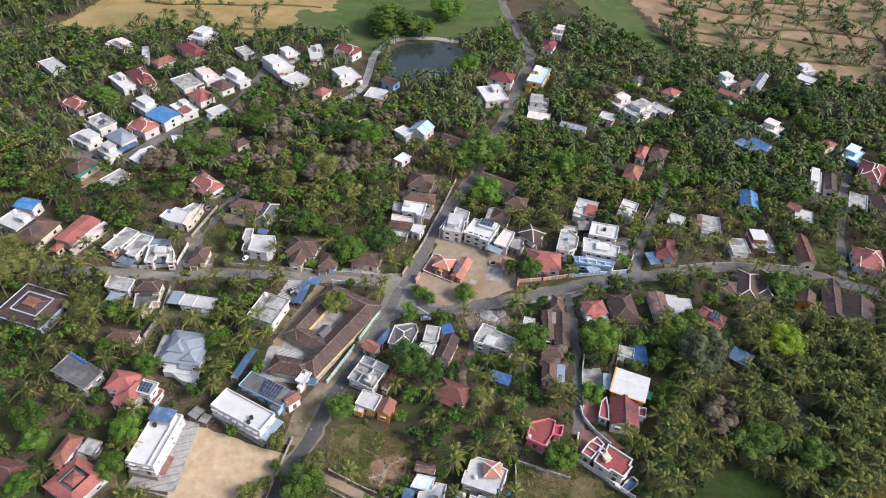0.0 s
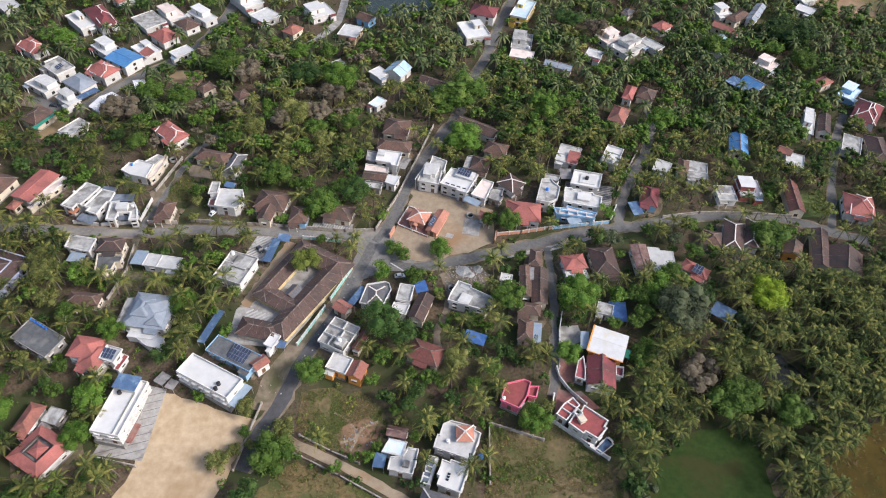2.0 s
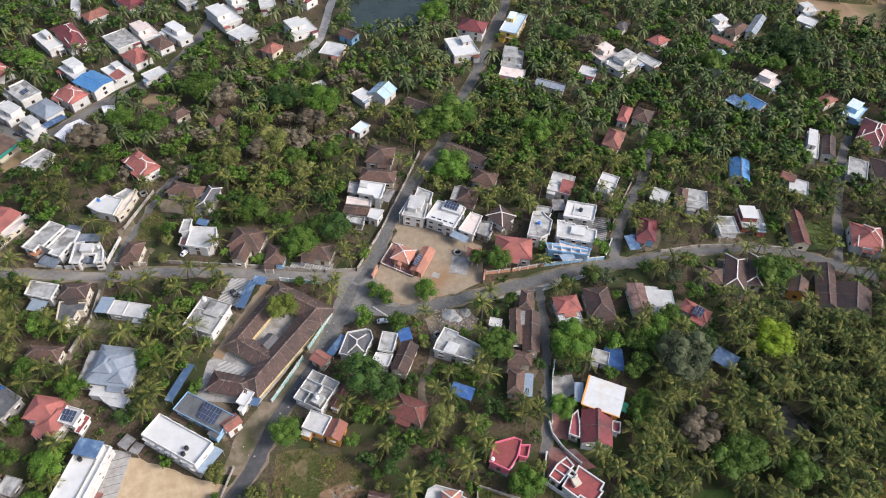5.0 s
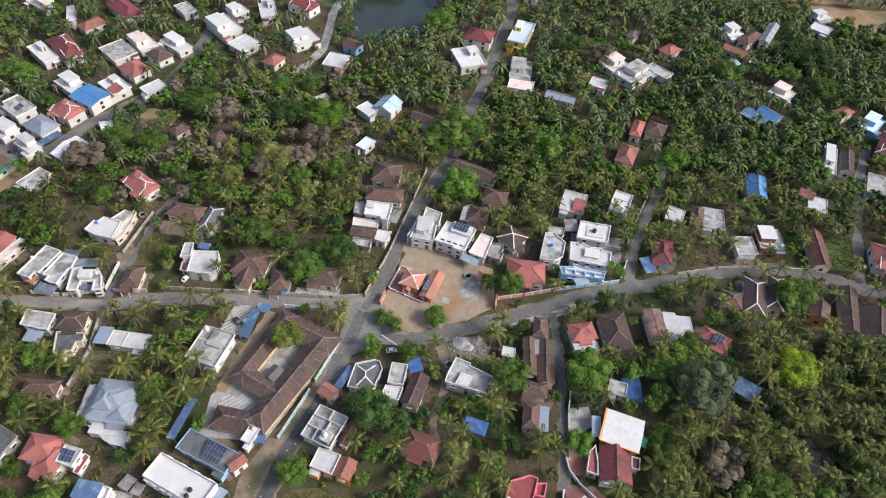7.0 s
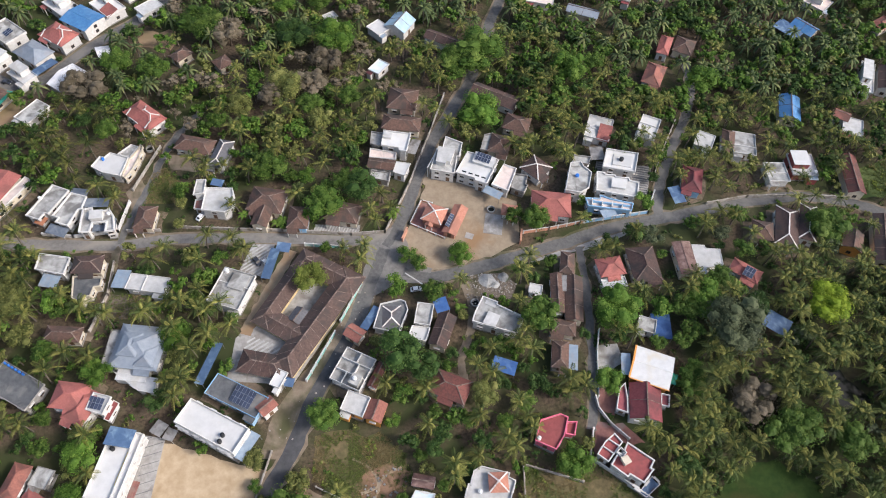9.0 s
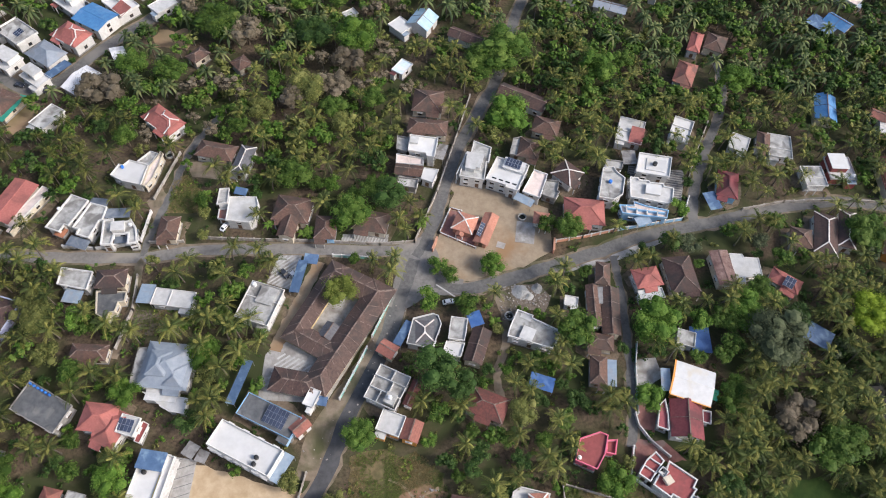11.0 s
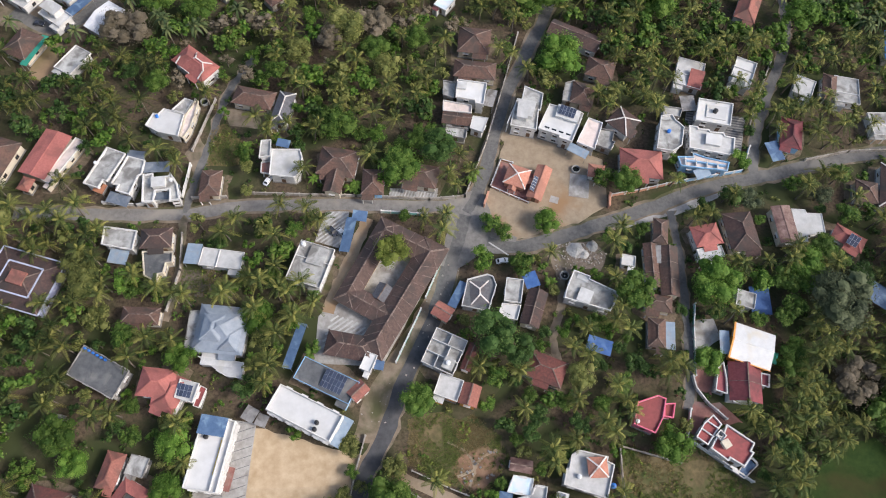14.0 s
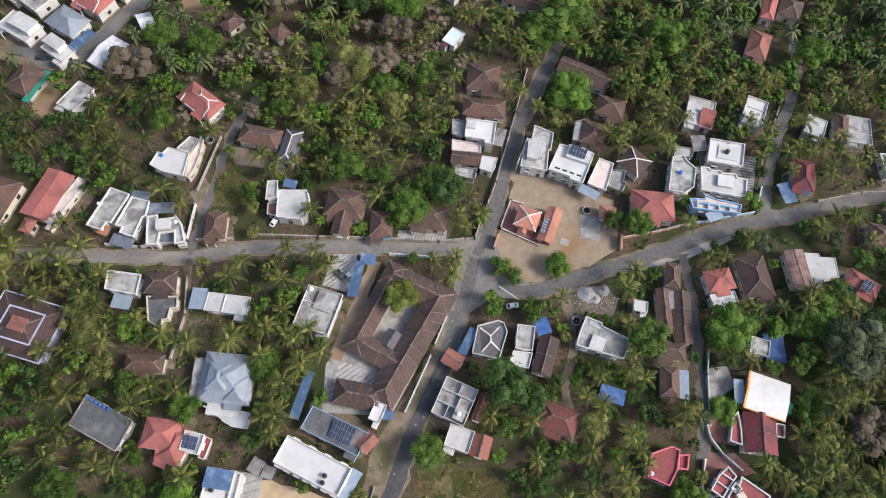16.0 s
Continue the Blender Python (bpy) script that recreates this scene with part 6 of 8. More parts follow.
flat(-152.7, 131.6, 6.7, 16.2, 45, 4.6, top="white", storeys=2, label="distant white house among the palms")
hip(-144.2, 135.9, 9.4, 20.6, 40, 4.6, roof="maroon", wall="white", bands=1, label="white house with maroon roof bands")
flat(-121.7, 135.8, 11.1, 14.2, 44, 3.7, top="concrete", storeys=1, label="grey flat-roofed distant house")
flat(-113.0, 143.2, 8.6, 13.8, 42, 4.6, top="pinkish", storeys=2, label="cream flat-roofed distant house")
hip(-103.0, 133.2, 8.2, 10.4, 48, 3.7, roof="brown", wall="white", label="distant brown-roofed house among the palms")
flat(-97.9, 142.4, 7.4, 14.7, 49, 4.6, top="white", storeys=2, label="white house with a long garden wall")
flat(-100.4, 173.0, 7.1, 10.7, 40, 3.7, top="concrete", storeys=1, label="distant tan-roofed house among the palms")
flat(-79.6, 158.4, 10.7, 17.1, 41, 5.5, top="white", storeys=2, label="tall white flat-roofed house")
flat(-75.5, 172.0, 8.2, 9.2, 42, 5, top="white", storeys=2, label="white house behind a tall house")
flat(-67.8, 144.3, 11.1, 10.9, 50, 3.7, top="white", storeys=1, label="white flat-roofed house near the pond")
flat(-61.4, 173.9, 7.9, 15.6, 15, 4.6, top="white", storeys=2, label="bright white distant house")
hip(-44.6, 178.9, 9.2, 14.6, 56, 4.6, roof="maroon", wall="white", bands=1, label="white house with a maroon stepped roof")
flat(-42.3, 150.6, 12.4, 12.0, 34, 4.8, top="white", storeys=2, label="white two-storey house near the pond")
hip(-52.6, 131.6, 8.6, 7.2, 59, 3.7, roof="clay", wall="cream", label="red tiled cottage among the palms")
flat(-25.1, 132.7, 10.2, 9.8, 74, 3.7, top="white", storeys=1, wall="tan", label="long white-roofed hall with a tan front")
gable(-18.4, 145.9, 7.1, 8.3, 56, 3.5, roof="brown", wall="blue", label="brown shed with a blue end")
hip(-166.2, 108.7, 8.0, 14.0, 54, 4.1, roof="red", wall="white", bands=1, label="white house with a bright red tiled roof")
flat(-149.2, 93.4, 8.8, 13.0, 51, 4.6, top="concrete", storeys=2, solar=(0.1,0,3,2), label="grey-white flat-roofed house with solar panels")
flat(-151.1, 80.5, 7.9, 13.0, 57, 4.6, top="white", storeys=2, label="white flat-roofed street house")
flat(-133.6, 109.8, 7.9, 13.0, 50, 5, top="white", storeys=2, label="white-roofed street building among the palms")
gable(-122.6, 100.5, 10.9, 13.2, 58, 5, roof="bluesheet", wall="white", flatish=1, label="white building under a bright blue sheet roof")
flat(-115.4, 109.0, 8.4, 12.1, 47, 4.6, top="white", storeys=2, redhalf=1, label="white street house with a red tiled part")
hip(-110.8, 122.0, 9.4, 11.4, 50, 3.9, roof="red", wall="white", label="house with a bright red hip roof")
hip(-129.1, 91.2, 9.0, 12.5, 57, 4.8, roof="red", wall="white", bands=1, label="two-storey house with red tiled roof bands")
hip(-136.1, 82.3, 9.0, 12.2, 55, 3.9, roof="steel", wall="white", label="building with a grey sheet hip roof")
sheet(-130.3, 74.6, 9.2, 4.0, 53, 3.7, col="blue", label="blue street awning among the palms")
flat(-137.1, 70.9, 5.8, 9.9, 53, 4.6, top="white", storeys=2, label="white street-side house among the palms")
flat(-99.9, 109.5, 9.3, 6.4, 46, 3.7, top="white", storeys=1, label="small white roofed shop")
tarp(-111.0, 82.8, 4.9, 7.1, 27, 4.6, label="loose white tarpaulin on a frame")
hip(-145.2, 16.1, 14.7, 11.5, 72, 3.7, roof="brown", wall="cream", label="long brown tiled house")
gable(-154.3, 30.5, 6.4, 8.7, 78, 4.8, roof="bluesheet", wall="white", flatish=1, label="house with a bright blue sheet roof")
flat(-154.6, 21.0, 8.9, 11.1, 64, 4.6, top="white", storeys=2, label="white flat-roofed house beside a blue roof")
gable(-1.0, 100.6, 9.6, 9.3, 60, 3.9, roof="paleblue", wall="white", label="house with a pale blue sheet roof")
flat(-9.4, 98.2, 6.6, 7.4, 44, 3.7, top="white", storeys=1, label="small white-roofed house in the grove")
flat(-28.7, 105.2, 5.3, 3.9, 35, 3.4, top="white", storeys=1, label="tiny white-roofed house in the trees")
hip(-82.8, 82.1, 7.3, 5.5, 49, 3.4, roof="brown", wall="cream", label="brown tiled cottage in the woods")
hip(-66.9, 78.0, 6.0, 6.1, 40, 3.4, roof="brown", wall="cream", label="brown cottage hidden in the woods")
flat(-9.0, 76.1, 7.0, 5.0, 55, 3.4, top="paleblue", storeys=1, label="pale blue-grey shed among the palms")
gable(15.4, 92.0, 5.7, 13.8, 62, 3.4, roof="darkbrown", wall="white", label="long brown tiled house with a white wall")
hip(40.5, 154.3, 10.8, 13.2, 73, 5, roof="maroon", wall="white", label="tall house with a maroon roof")
flat(34.7, 137.2, 12.6, 15.0, 17, 4.6, top="white", storeys=2, label="white flat-roofed house by the road")
flat(60.7, 157.1, 19.0, 8.9, 69, 5.9, top="paleblue", storeys=2, wall="yellow", label="tall blue-white shop with a yellow front")
flat(58.0, 129.3, 14.1, 9.8, 80, 4.6, top="concrete", storeys=2, label="grey flat-roofed roadside building")
flat(56.9, 117.7, 7.6, 11.2, 75, 3.7, top="pinkish", storeys=1, label="low tan-roofed shop among the palms")
flat(78.8, 218.8, 11.1, 7.0, 72, 4.6, top="pinkish", storeys=2, label="distant roadside house among the palms")
hip(71.0, 198.3, 12.4, 7.4, 69, 3.9, roof="maroon", wall="white", label="distant white house with maroon roof")
gable(73.3, 109.1, 5.6, 13.2, 68, 3.7, roof="steel", wall="cream", label="long shed with a grey sheet roof")
flat(92.0, 120.5, 7.3, 7.7, 65, 3.7, top="white", storeys=1, label="white flat-roofed house among the palms")
flat(101.7, 136.3, 11.0, 9.7, 33, 4.6, top="pinkish", storeys=2, label="peach and white flat-roofed house")
flat(110.1, 128.8, 15.8, 10.9, 39, 4.6, top="concrete", storeys=2, label="grey-white house with a wide roof")
flat(121.9, 131.2, 6.4, 11.7, 42, 3.7, top="concrete", storeys=1, label="grey-white low house among the palms")
hip(131.0, 148.2, 9.4, 7.2, 40, 3.9, roof="red", wall="white", label="house with a bright red hip roof")
hip(115.9, 161.4, 7.9, 5.0, 53, 3.6, roof="slate", wall="cream", label="grey-roofed hut among the palms")
flat(166.3, 166.9, 8.8, 9.1, 23, 4.6, top="white", storeys=2, label="distant white house among the palms")
hip(174.5, 161.4, 14.6, 6.7, 40, 3.7, roof="brown", wall="cream", label="distant brown tiled house")
gable(184.9, 165.1, 20.6, 5.4, 56, 4.1, roof="steel", wall="white", label="distant shed with a pale sheet roof")
gable(164.5, 148.5, 6.2, 14.7, 48, 3.7, roof="clay", wall="cream", label="long low red-roofed row")
gable(154.8, 130.6, 16.7, 9.0, 62, 4.1, roof="paleblue", wall="white", label="building with a pale blue sheet roof")
flat(174.5, 116.7, 9.1, 9.4, 43, 4.8, top="pinkish", storeys=2, label="pinkish-white two-storey house among the palms")
sheet(156.2, 99.3, 7.1, 11.1, 40, 3.7, col="blue", label="weathered blue sheet roof")
gable(163.1, 100.2, 7.2, 10.0, 40, 3.7, roof="bluesheet", wall="cream", label="shed with a blue sheet roof")
flat(219.6, 184.9, 9.8, 6.9, 21, 4.3, top="white", storeys=2, label="far white house at the field edge")
flat(214.4, 172.2, 8.5, 9.5, 48, 3.7, top="white", storeys=1, label="far long white house")
hip(197.4, 103.4, 8.7, 5.7, 32, 3.7, roof="clay", wall="cream", label="house with a faded red roof in the grove")
flat(206.9, 96.2, 12.0, 7.5, 45, 4.3, top="paleblue", storeys=2, wall="blue", label="pale blue flat-roofed house")
hip(208.1, 80.0, 17.7, 10.8, 54, 4.1, roof="maroon", wall="white", caps=1, bands=1, label="white house with maroon stepped roofs")
flat(178.2, 71.2, 17.7, 5.1, 66, 4.8, top="white", storeys=2, label="white block with a flat roof")
gable(185.0, 70.6, 14.3, 5.3, 67, 3.9, roof="darkbrown", wall="white", label="brown tiled wing of a white house")
flat(191.8, 57.2, 12.5, 7.5, 63, 3.7, top="concrete", storeys=1, wall="bluegrey", label="blue-grey walled flat-roofed house")
hip(201.5, 54.0, 18.6, 8.5, 78, 3.7, roof="darkbrown", wall="cream", label="brown tiled house at the village edge")
gable(142.2, 54.7, 12.6, 7.8, 74, 3.7, roof="bluesheet", wall="cream", label="house with a dull blue sheet roof")
hip(102.7, 88.6, 11.3, 4.8, 66, 3.9, roof="red", wall="white", label="house with a red tiled roof")
hip(110.6, 88.6, 9.5, 7.8, 63, 3.6, roof="brown", wall="cream", label="brown tiled house in the grove")
flat(138.1, 27.6, 8.9, 9.7, -3, 4.6, top="white", storeys=2, wall="maroonwall", label="bright white flat-roofed house with maroon walls")
flat(128.0, 24.3, 7.4, 8.3, -1, 3.7, top="concrete", storeys=1, label="grey-white flat-roofed house among the palms")
gable(160.6, 50.9, 5.1, 5.7, 57, 3.9, roof="clay", wall="white", label="red tiled wing of a white house")
flat(163.0, 45.6, 8.5, 7.2, 68, 3.7, top="white", storeys=1, label="white flat-roofed house under palms")
gable(154.1, 23.0, 17.1, 6.2, 82, 3.7, roof="redbrown", wall="cream", label="narrow red-brown tiled house")
hip(178.2, 18.6, 12.7, 11.3, 72, 4.1, roof="red", wall="white", bands=1, label="white house with red tiled roofs")
hip(124.1, 1.1, 16.1, 7.5, 71, 3.7, roof="darkbrown", wall="white", caps=1, label="dark brown hip roof with white ridge lines")
hip(131.7, 2.8, 14.9, 5.5, 70, 3.7, roof="darkbrown", wall="white", caps=1, label="dark brown tiled wing with white ridges")
hip(116.0, -0.0, 7.5, 6.9, 76, 3.4, roof="brown", wall="cream", label="brown tiled house with a blue patch")
gable(154.5, -3.8, 19.3, 5.9, 71, 3.7, roof="darkbrown", wall="cream", label="long dark brown tiled house")
gable(161.2, -9.9, 12.2, 11.5, 66, 3.7, roof="darkbrown", wall="cream", label="dark brown tiled row")
gable(144.1, -4.5, 7.9, 6.4, 63, 3.7, roof="brown", wall="orange", label="brown tiled house with an orange wall")
sheet(110.2, -33.7, 6.2, 7.2, 51, 3.7, col="blue", label="dull blue sheet roof in the palm grove")
hip(105.6, -15.6, 5.4, 9.4, 53, 3.9, roof="red", wall="white", solar=1, label="red tiled house with a solar panel")
hip(-128.8, -22.9, 15.8, 18.8, 72, 3.9, roof="darkbrown", wall="bluewall", caps=2, low=1, label="brown tiled house with blue-painted ridges and edges")
hip(-90.3, -84.2, 11.8, 12.2, 60, 3.9, roof="red", wall="white", court=1, label="square red tiled house round an open court")
hip(-96.6, -74.7, 9.2, 5.1, 76, 3.7, roof="clay", wall="white", label="red tiled house with a rough concrete yard")
flat(-90.6, -73.7, 5.0, 4.9, 74, 3.4, top="concrete", storeys=1, wall="grey", label="low rough concrete shed")
hip(-110.4, -81.7, 6.5, 10.7, 75, 3.9, roof="redbrown", wall="cream", label="red-brown tiled house at the edge of the grove")
hall(-49.9, -62.0, 18.6, 7.3, -28, 6.2)
longb(-72.6, -71.6, 8.5, 17.8, -11, 5.8)
sheet(-40.7, -67.0, 3.1, 7.9, -30, 4.1, col="bluegrey", label="grey metal lean-to roof against the hall")
flat(-45.1, -53.0, 16.4, 6.4, -27, 3.7, top="dark", storeys=1, wall="blue", solar=(0.12,0.05,6,3), label="dark flat-roofed block with solar panels and blue edge")
gable(-36.7, -56.3, 5.0, 4.0, 43, 3.9, roof="clay", wall="white", label="small white block with a red tiled roof")
sheet(-54.0, -43.1, 1.6, 12.9, -17, 3, col="blue", label="narrow blue sheet walkway roof")
sheet(-37.1, -4.7, 3.3, 4.3, 81, 3, col="blue", label="blue sheet walkway roof by the road")
sheet(-40.4, -10.6, 11.0, 3.0, 79, 3, col="blue", label="long narrow blue sheet roof over a walkway")
flat(-34.3, -48.3, 5.0, 3.2, 66, 3.7, top="white", storeys=1, label="small white flat-roofed gate room")
gable(-14.1, -34.8, 5.3, 4.5, -34, 3.4, roof="clay", wall="cream", label="small shop with a faded red sheet roof")
sheet(-9.7, -29.8, 8.1, 2.6, 61, 3.2, col="blue", label="blue sheet awning beside the road")
hip(50.4, -11.7, 7.9, 4.4, 79, 3.4, roof="brown", wall="cream", label="narrow brown tiled row house")
flat(39.6, -20.8, 3.4, 4.0, 77, 3.4, top="white", storeys=1, label="tiny white flat-roofed outhouse among palms")
gable(-7.4, -47.8, 2.8, 7.8, -24, 3.5, roof="redbrown", wall="cream", label="narrow red-brown lean-to beside an unfinished house")
flat(-124.7, 15.3, 3.1, 16.3, -27, 3.5, top="pinkish", storeys=1, wall="cream", label="narrow cream veranda wing of a red-roofed house")
hip(-133.9, 7.5, 4.4, 3.8, 72, 3.2, roof="clay", wall="cream", label="small red-brown tiled outhouse")
sheet(-64.3, -61.3, 3.8, 3.6, 60, 2.6, col="ash", label="small grey cement-sheet shed roof by the ground")
sheet(-61.2, -63.0, 3.2, 3.1, 68, 2.4, col="ash", label="small grey cement-sheet shed roof by the ground")
terrace([(57.0, -78.6), (60.4, -80.2), (64.2, -76.6), (66.0, -78.9), (61.6, -82.2)], 1.7, "blue-tiled lower terrace behind a white wall", wall="white", top="sheet_blue", rim=0.2, lip=0.35, name="court_terrace")
sheet(62.7, -45.5, 2.1, 6.7, -9, 3, col="bluegrey", label="pale grey lean-to roof beside a white sheet roof")
sheet(74.8, -50.1, 3.1, 3.4, -25, 3, col="green", label="green net screen behind a house")
modern = terrace([(-100.3, 9.2), (-97.4, 9.8), (-97.2, 8.2), (-92.8, 8.8), (-92.4, 9.9), (-90.0, 6.0), (-88.7, 0.9), (-91.6, 0.4), (-92.0, 4.2), (-96.0, 3.8), (-96.2, 0.3), (-99.4, 0.3), (-99.8, 4.0)], 4.6, "modern white house with angular stepped parapets", top="top_concrete", rim=0.4, storeys=2)
on_roof(modern, "raised_room", [(-97.2, 7.6), (-93.6, 7.9), (-93.2, 5.0), (-96.8, 4.6)], 1.5, "white", "top_white")
tank(-92.0, 7.4, modern[3] + 0.03, "white", 0.5, 1.0)
sheet(-97.0, 12.3, 7.6, 3.4, 2, 3.8, col="slateblue", label="slate-blue ribbed canopy behind a modern white house")
sheet(-103.6, 16.9, 5.6, 2.0, -8, 3.4, col="slateblue", label="slate-blue ribbed canopy strip behind a house")
sheet(-93.3, 4.3, 7.2, 4.4, 5, 2.8, col="slateblue", label="slate-blue ribbed canopy over a house entrance")
sheet(-106.9, 2.3, 6.7, 3.4, -19, 2.8, col="slateblue", label="slate-blue ribbed canopy before a white house")
sheet(-112.7, 6.0, 3.3, 3.0, -23, 3, col="orange", label="small orange tiled porch roof")
bright_house = terrace([(-102.1, 26.8), (-100.3, 31.2), (-98.8, 30.8), (-97.3, 32.8), (-90.9, 30.7), (-91.9, 22.8), (-98.0, 24.3)], 4.3, "bright white flat-roofed house with an angular parapet", top="top_bright", rim=0.2)
tank(-99.0, 30.0, bright_house[3] + 0.03, "blue", 0.5, 0.9)
terrace([(-95.2, 33.0), (-91.7, 37.2), (-89.0, 36.2), (-91.0, 31.2)], 3.4, "grey rear terrace of a white house", top="top_concrete", rim=0.2)
terrace([(-90.7, 30.8), (-88.9, 34.2), (-88.4, 36.8), (-87.2, 35.8), (-88.0, 30.0), (-88.9, 25.6), (-90.5, 22.4), (-91.6, 23.0)], 3.8, "cream balcony front of a white house", wall="cream", top="top_pinkish", rim=0.25, edge="cream")
sheet(-31.5, -49.0, 2.1, 1.5, -11, 2.6, col="blue", label="small blue awning beside the gate room")
sheet(66.9, 33.1, 4.6, 5.9, -1, 3.4, col="ash", label="grey curved sheet canopy between white houses")


def wing(body, p, q, width, eave, kind="schoolbrown", hips=(1, 1), rise=0.3):
    """A tiled wing of the old school, its ridge from p to q."""
    p, q = Vector((*p, 0)), Vector((*q, 0))
    along = (q - p).normalized()
    side = Vector((-along.y, along.x, 0)) * width / 2
    up = Vector((0, 0, 1))
    top = eave + width / 2 * rise * 1.6
    r0, r1 = p + along * width / 2 * hips[0] + up * top, q - along * width / 2 * hips[1] + up * top
    n = max(2, int((q - p).length / 3.4))
    for s in (-1, 1):
        for k in range(n):
            a, b = p.lerp(q, k / n) + s * side + up * eave, p.lerp(q, (k + 1) / n) + s * side + up * eave
            c, d = r0.lerp(r1, (k + 1) / n), r0.lerp(r1, k / n)
            bm = bmesh.new()
            slab_faces(bm, [a, b, c, d][::s], 0.14)
            part("roof_panel", bm, "roof_" + kind, body)
            if k:
                part("mortar_line", bar(bmesh.new(), a + up * 0.03, d + up * 0.03, 0.12, 0.08), "ridge_mortar", body)
    for end, r, s in ((p, r0, 1), (q, r1, -1)):
        bm = bmesh.new()
        slab_faces(bm, [end + s * side + up * eave, end - s * side + up * eave, r], 0.14)
        part("roof_panel", bm, "roof_" + kind, body)
        for k in (-1, 1):
            part("ridge_cap", bar(bmesh.new(), end + k * side + up * (eave + 0.04), r + up * 0.04, 0.34, 0.12), "ridge_mortar", body)
    part("ridge_cap", bar(bmesh.new(), r0 + up * 0.04, r1 + up * 0.04, 0.36, 0.14), "ridge_mortar", body)
    inner = 0.82
    bm = bmesh.new()
    bar(bm, p + along * 0.8 + up * eave / 2, q - along * 0.8 + up * eave / 2, width * inner, eave)
    part("wall", bm, "school_wall" if kind == "schoolbrown" else "cream", body)


mottled("school_wall", (0.5, 0.4, 0.2), (0.62, 0.5, 0.27), 1.0, 0.8, 0.1, (0.36, 0.3, 0.2), 0.3, 0.55)
school = thing("old_school", 0, 0, 0, "old tiled school with four brown-roofed wings round a court", "school")

for p, q, wide, tall in (((-14.9, -13.7), (-34.2, -46.0), 8.0, 2.8), ((-32.6, -8.3), (-13.3, -19.1), 7.5, 2.74), ((-28.1, -6.5), (-41.5, -31.6), 6.2, 2.68), ((-42.5, -27.3), (-25.0, -37.9), 6.6, 2.62)):
    wing(school, p, q, wide, tall)
    block((p[0] + q[0]) / 2, (p[1] + q[1]) / 2, math.hypot(q[0] - p[0], q[1] - p[1]), wide, math.degrees(math.atan2(q[1] - p[1], q[0] - p[0])), 0.2)
south_range = thing("school_shed", 0, 0, 0, "low brown tiled school shed beside the paved court", "shed")
wing(south_range, (-45.8, -42.2), (-32.4, -45.1), 7.0, 2.6, "darkbrown")
block(-39.5, -42.9, 14, 7, -14)
patch("school_court", [(-48.4, -34.3), (-29.6, -9.1), (-13.4, -17.7), (-31.0, -48.9), (-49.2, -47.3)], 0.03, "paving", "bare paved school court", "paving", ragged=0.1)
gable(-30.6, -28.6, 4.6, 5.0, -30, 2.6, roof="slate", wall="grey", label="small grey-roofed open shed in the school court")


def pavilion():
    """The community hall in the sandy yard: a hipped roof, a porch, a link and a long tiled wing, inside a low wall."""
    body = thing("community_hall", 9.9, 7.4, -22, "small community hall with orange tiled roofs and white ridges", "hall")
    part("wall", boxes((-2.9, 2.9, -2.9, 2.9, 0, 3.3)), "terracotta_wall", body)
    part("plinth", boxes((-4.6, 4.8, -4.8, 4.2, 0, 0.5)), "paving_red", body)
    hip_roof(body, 0, 0, 7.0, 7.0, 3.3, "terracotta", 0.5, "ridge_white")
    bm = bmesh.new()
    for s in (-1, 1):
        slab_faces(bm, [(-0.3 + s * 1.3, -4.9, 2.5), (-0.3, -4.9, 3.3), (-0.3, -2.9, 3.3), (-0.3 + s * 1.3, -2.9, 2.5)][::s], 0.12)
    part("porch_roof", bm, "roof_terracotta", body)
    for s in (-1, 1):
        part("pillar", boxes((-0.3 + s * 1.05 - 0.14, -0.3 + s * 1.05 + 0.14, -4.7, -4.42, 0.5, 2.45)), "white", body)
    part("link_roof", boxes((3.3, 5.0, -1.0, 1.0, 2.7, 2.9)), "roof_terracotta", body)
    openings(body, 9.9, 7.4, 5.8, 5.8, [1.3])
    long = thing("community_hall_wing", 16.5, 5.4, -23, "long orange tiled wing with solar panels beside the hall", "hall")
    part("wall", boxes((-1.8, 1.8, -5.4, 5.4, 0, 2.7)), "terracotta_wall", long)
    for s in (-1, 1):
        bm = bmesh.new()
        slab_faces(bm, [(s * 2.4, -6.0, 2.6), (s * 2.4, 6.0, 2.6), (0, 6.0, 3.6), (0, -6.0, 3.6)][::s], 0.12)
        part("roof_slope", bm, "roof_terracotta", long)
    part("ridge_cap", bar(bmesh.new(), (0, -6, 3.62), (0, 6, 3.62), 0.3, 0.12), "roof_terracotta", long)
    openings(long, 16.5, 5.4, 3.6, 10.8, [1.0])
    block(11, 7, 22, 16, -22, 0)


